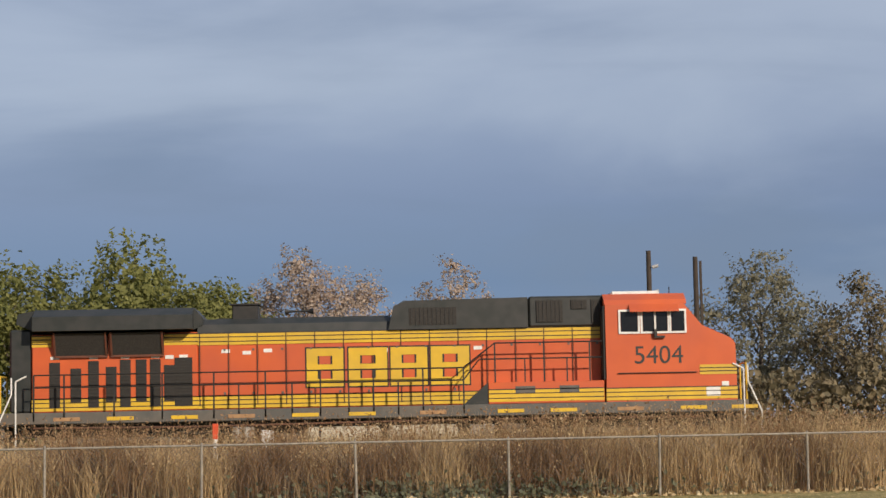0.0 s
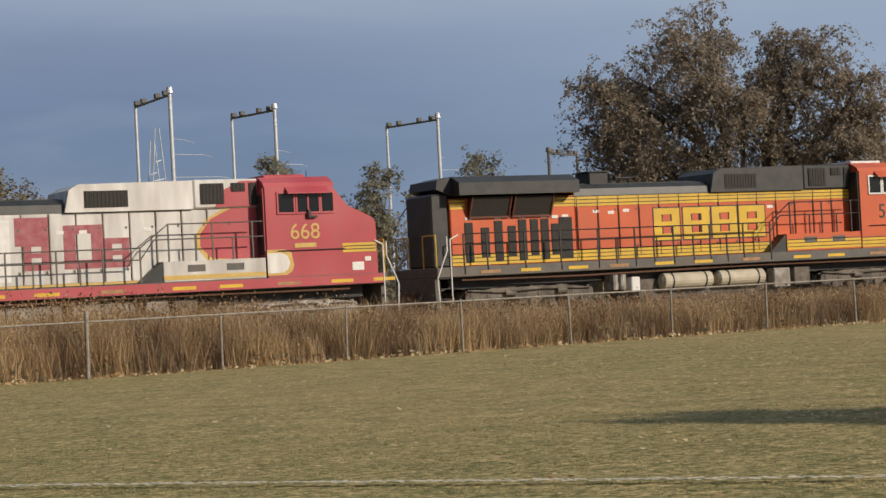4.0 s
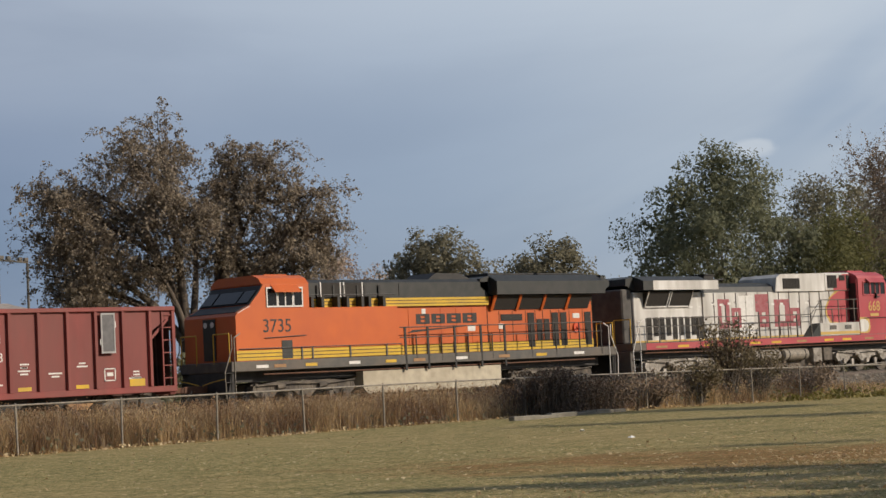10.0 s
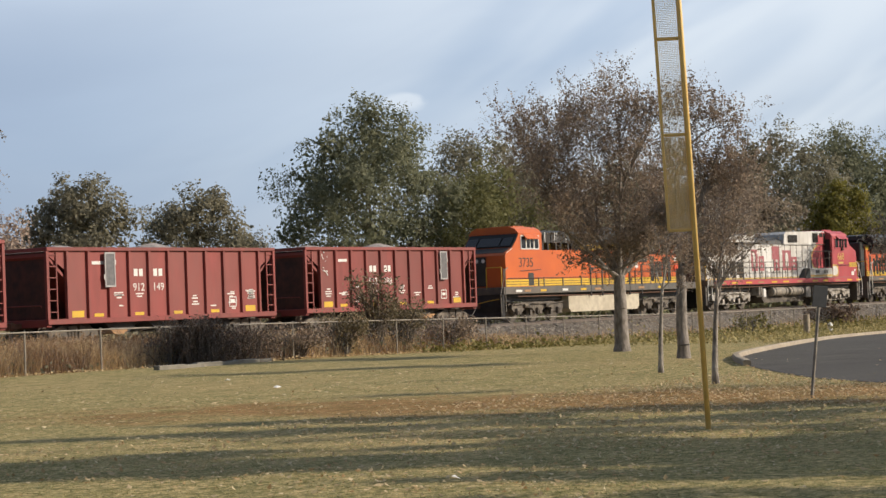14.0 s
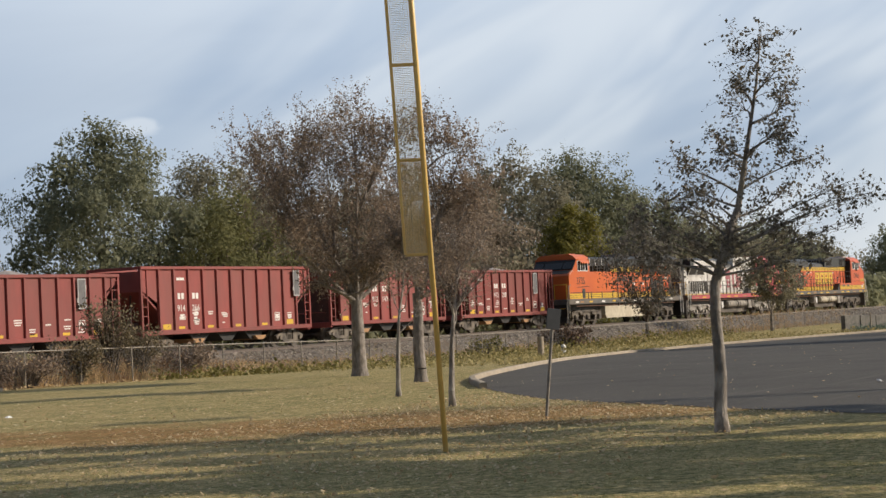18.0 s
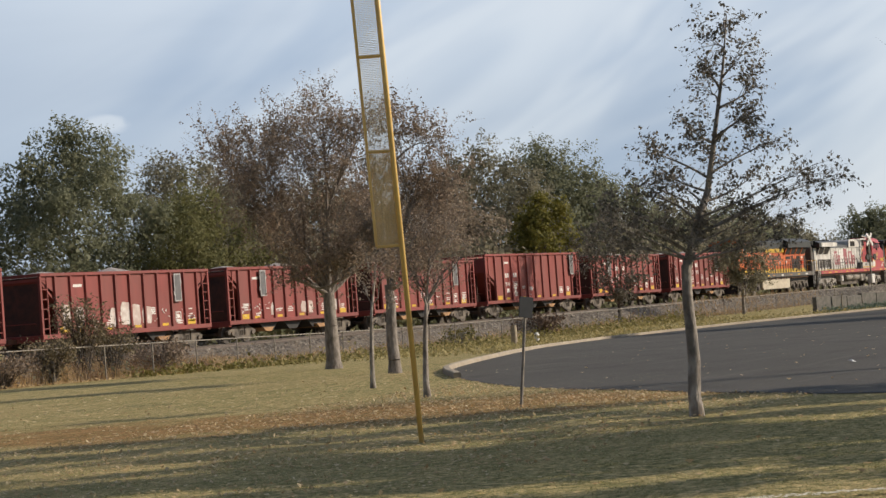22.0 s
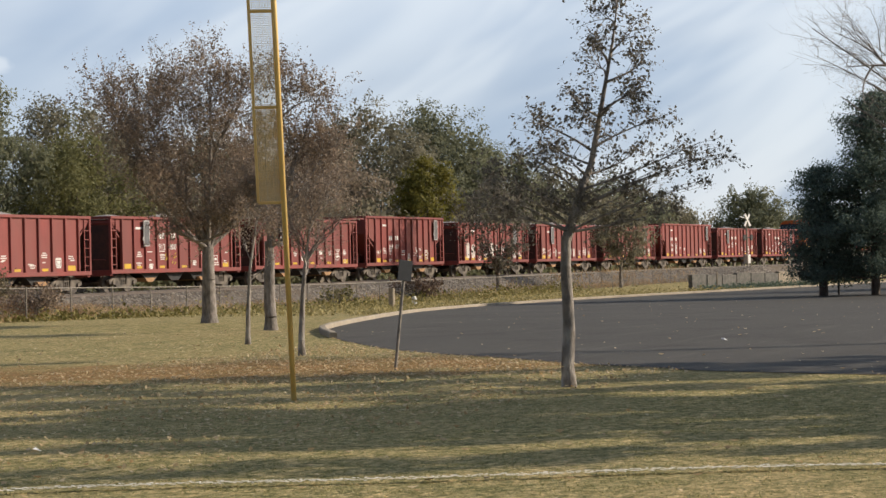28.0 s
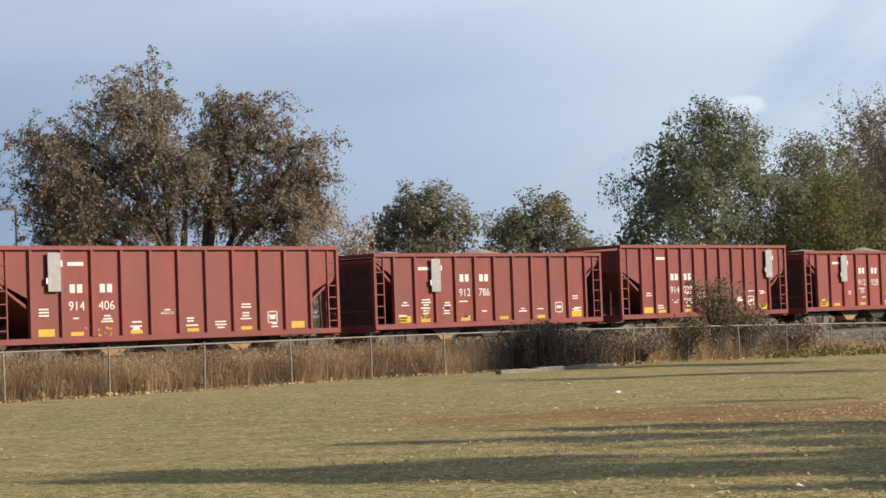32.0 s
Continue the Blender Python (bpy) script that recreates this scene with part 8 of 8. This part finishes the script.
# ---- houses and sheds far behind ----
def house(x, y, w, d, h, roof, wall, roofm, label, turn=0):
    t = thing("house", label, "house", pose(x, y, 0, 0, 0, turn))
    part("wall", Build().box(-w / 2, w / 2, -d / 2, d / 2, 0, h), wall, t)
    part("gable", Build().prism([(-w / 2, h), (w / 2, h), (0, h + roof)], "y", -d / 2 + 0.02, d / 2 - 0.02), wall, t)
    for s in (-1, 1):
        part("roof", Build().prism([(0, h + roof + 0.14), (0, h + roof), (s * (w / 2 + 0.5), h - 0.28), (s * (w / 2 + 0.5), h - 0.14)], "y", -d / 2 - 0.4, d / 2 + 0.4), roofm, t)
    for px in (-w / 4, w / 4):
        wd = part("window", Build().box(px - 0.55, px + 0.55, -d / 2 - 0.05, -d / 2, 1.0, 2.3), M_WHITE, t)
        part("pane", Build().box(px - 0.47, px + 0.47, -d / 2 - 0.06, -d / 2 - 0.045, 1.08, 2.22), M_GLASS, wd)
    part("fascia", Build().box(-w / 2 - 0.4, w / 2 + 0.4, -d / 2 - 0.45, -d / 2 - 0.38, h - 0.25, h - 0.05), M_TAN, t)


house(33.2, 86, 5.5, 6, 3.9, 1.3, M_BRICK, M_ROOF, "brown house with a shingled gable roof", 25)
house(38.4, 87, 4.8, 6, 4.1, 1.5, M_BRICK, M_ROOF, "brown house with a pale roof edge", -20)
house(-3.6, 84, 4.4, 4, 3.6, 0.6, M_WHITE, M_ROOF, "small white shed behind the railway", 0)


# more growth behind the railway, low and far
def hedge(x0, x1, y, h, n, size, material, seed, label):
    rng = np.random.default_rng(seed)
    x = rng.uniform(x0, x1, n)
    top = np.array([h * (0.72 + 0.45 * noise.noise((a * 0.22, seed, 0)) + 0.2 * noise.noise((a * 0.9, seed, 4))) for a in x])
    z = top * np.sqrt(rng.uniform(0, 1, n))
    yy = y + rng.normal(0, 0.8, n)
    me = leaf_mesh("hedge", np.stack([x, yy, z], 1), size, rng)
    tagged(part("hedge", me, material), label, "hedge", kind="stuff")


hedge(-30, -2, 66, 2.8, 5200, 0.3, L_SHRUB, 1, "scrubby green-brown growth behind the railway")
hedge(12, 30, 68, 4.4, 5200, 0.3, L_SHRUB, 2, "scrubby grey-green growth behind the railway")
hedge(-3, 14, 69, 2.2, 2600, 0.3, L_BROWN, 3, "low brown scrub behind the railway")
hedge(30, 100, 72, 2.6, 7600, 0.36, L_OLIVE, 4, "low olive scrub behind the railway")
hedge(95, 205, 66, 5.0, 14000, 0.48, L_DGREEN, 5, "dense dark scrub behind the railway")
hedge(105, 200, 70, 8.5, 12000, 0.55, L_OLIVE, 6, "dense olive scrub behind the railway")
hedge(200, 420, 70, 6.0, 10000, 0.8, L_DGREEN, 7, "distant dark scrub behind the railway")


motions()
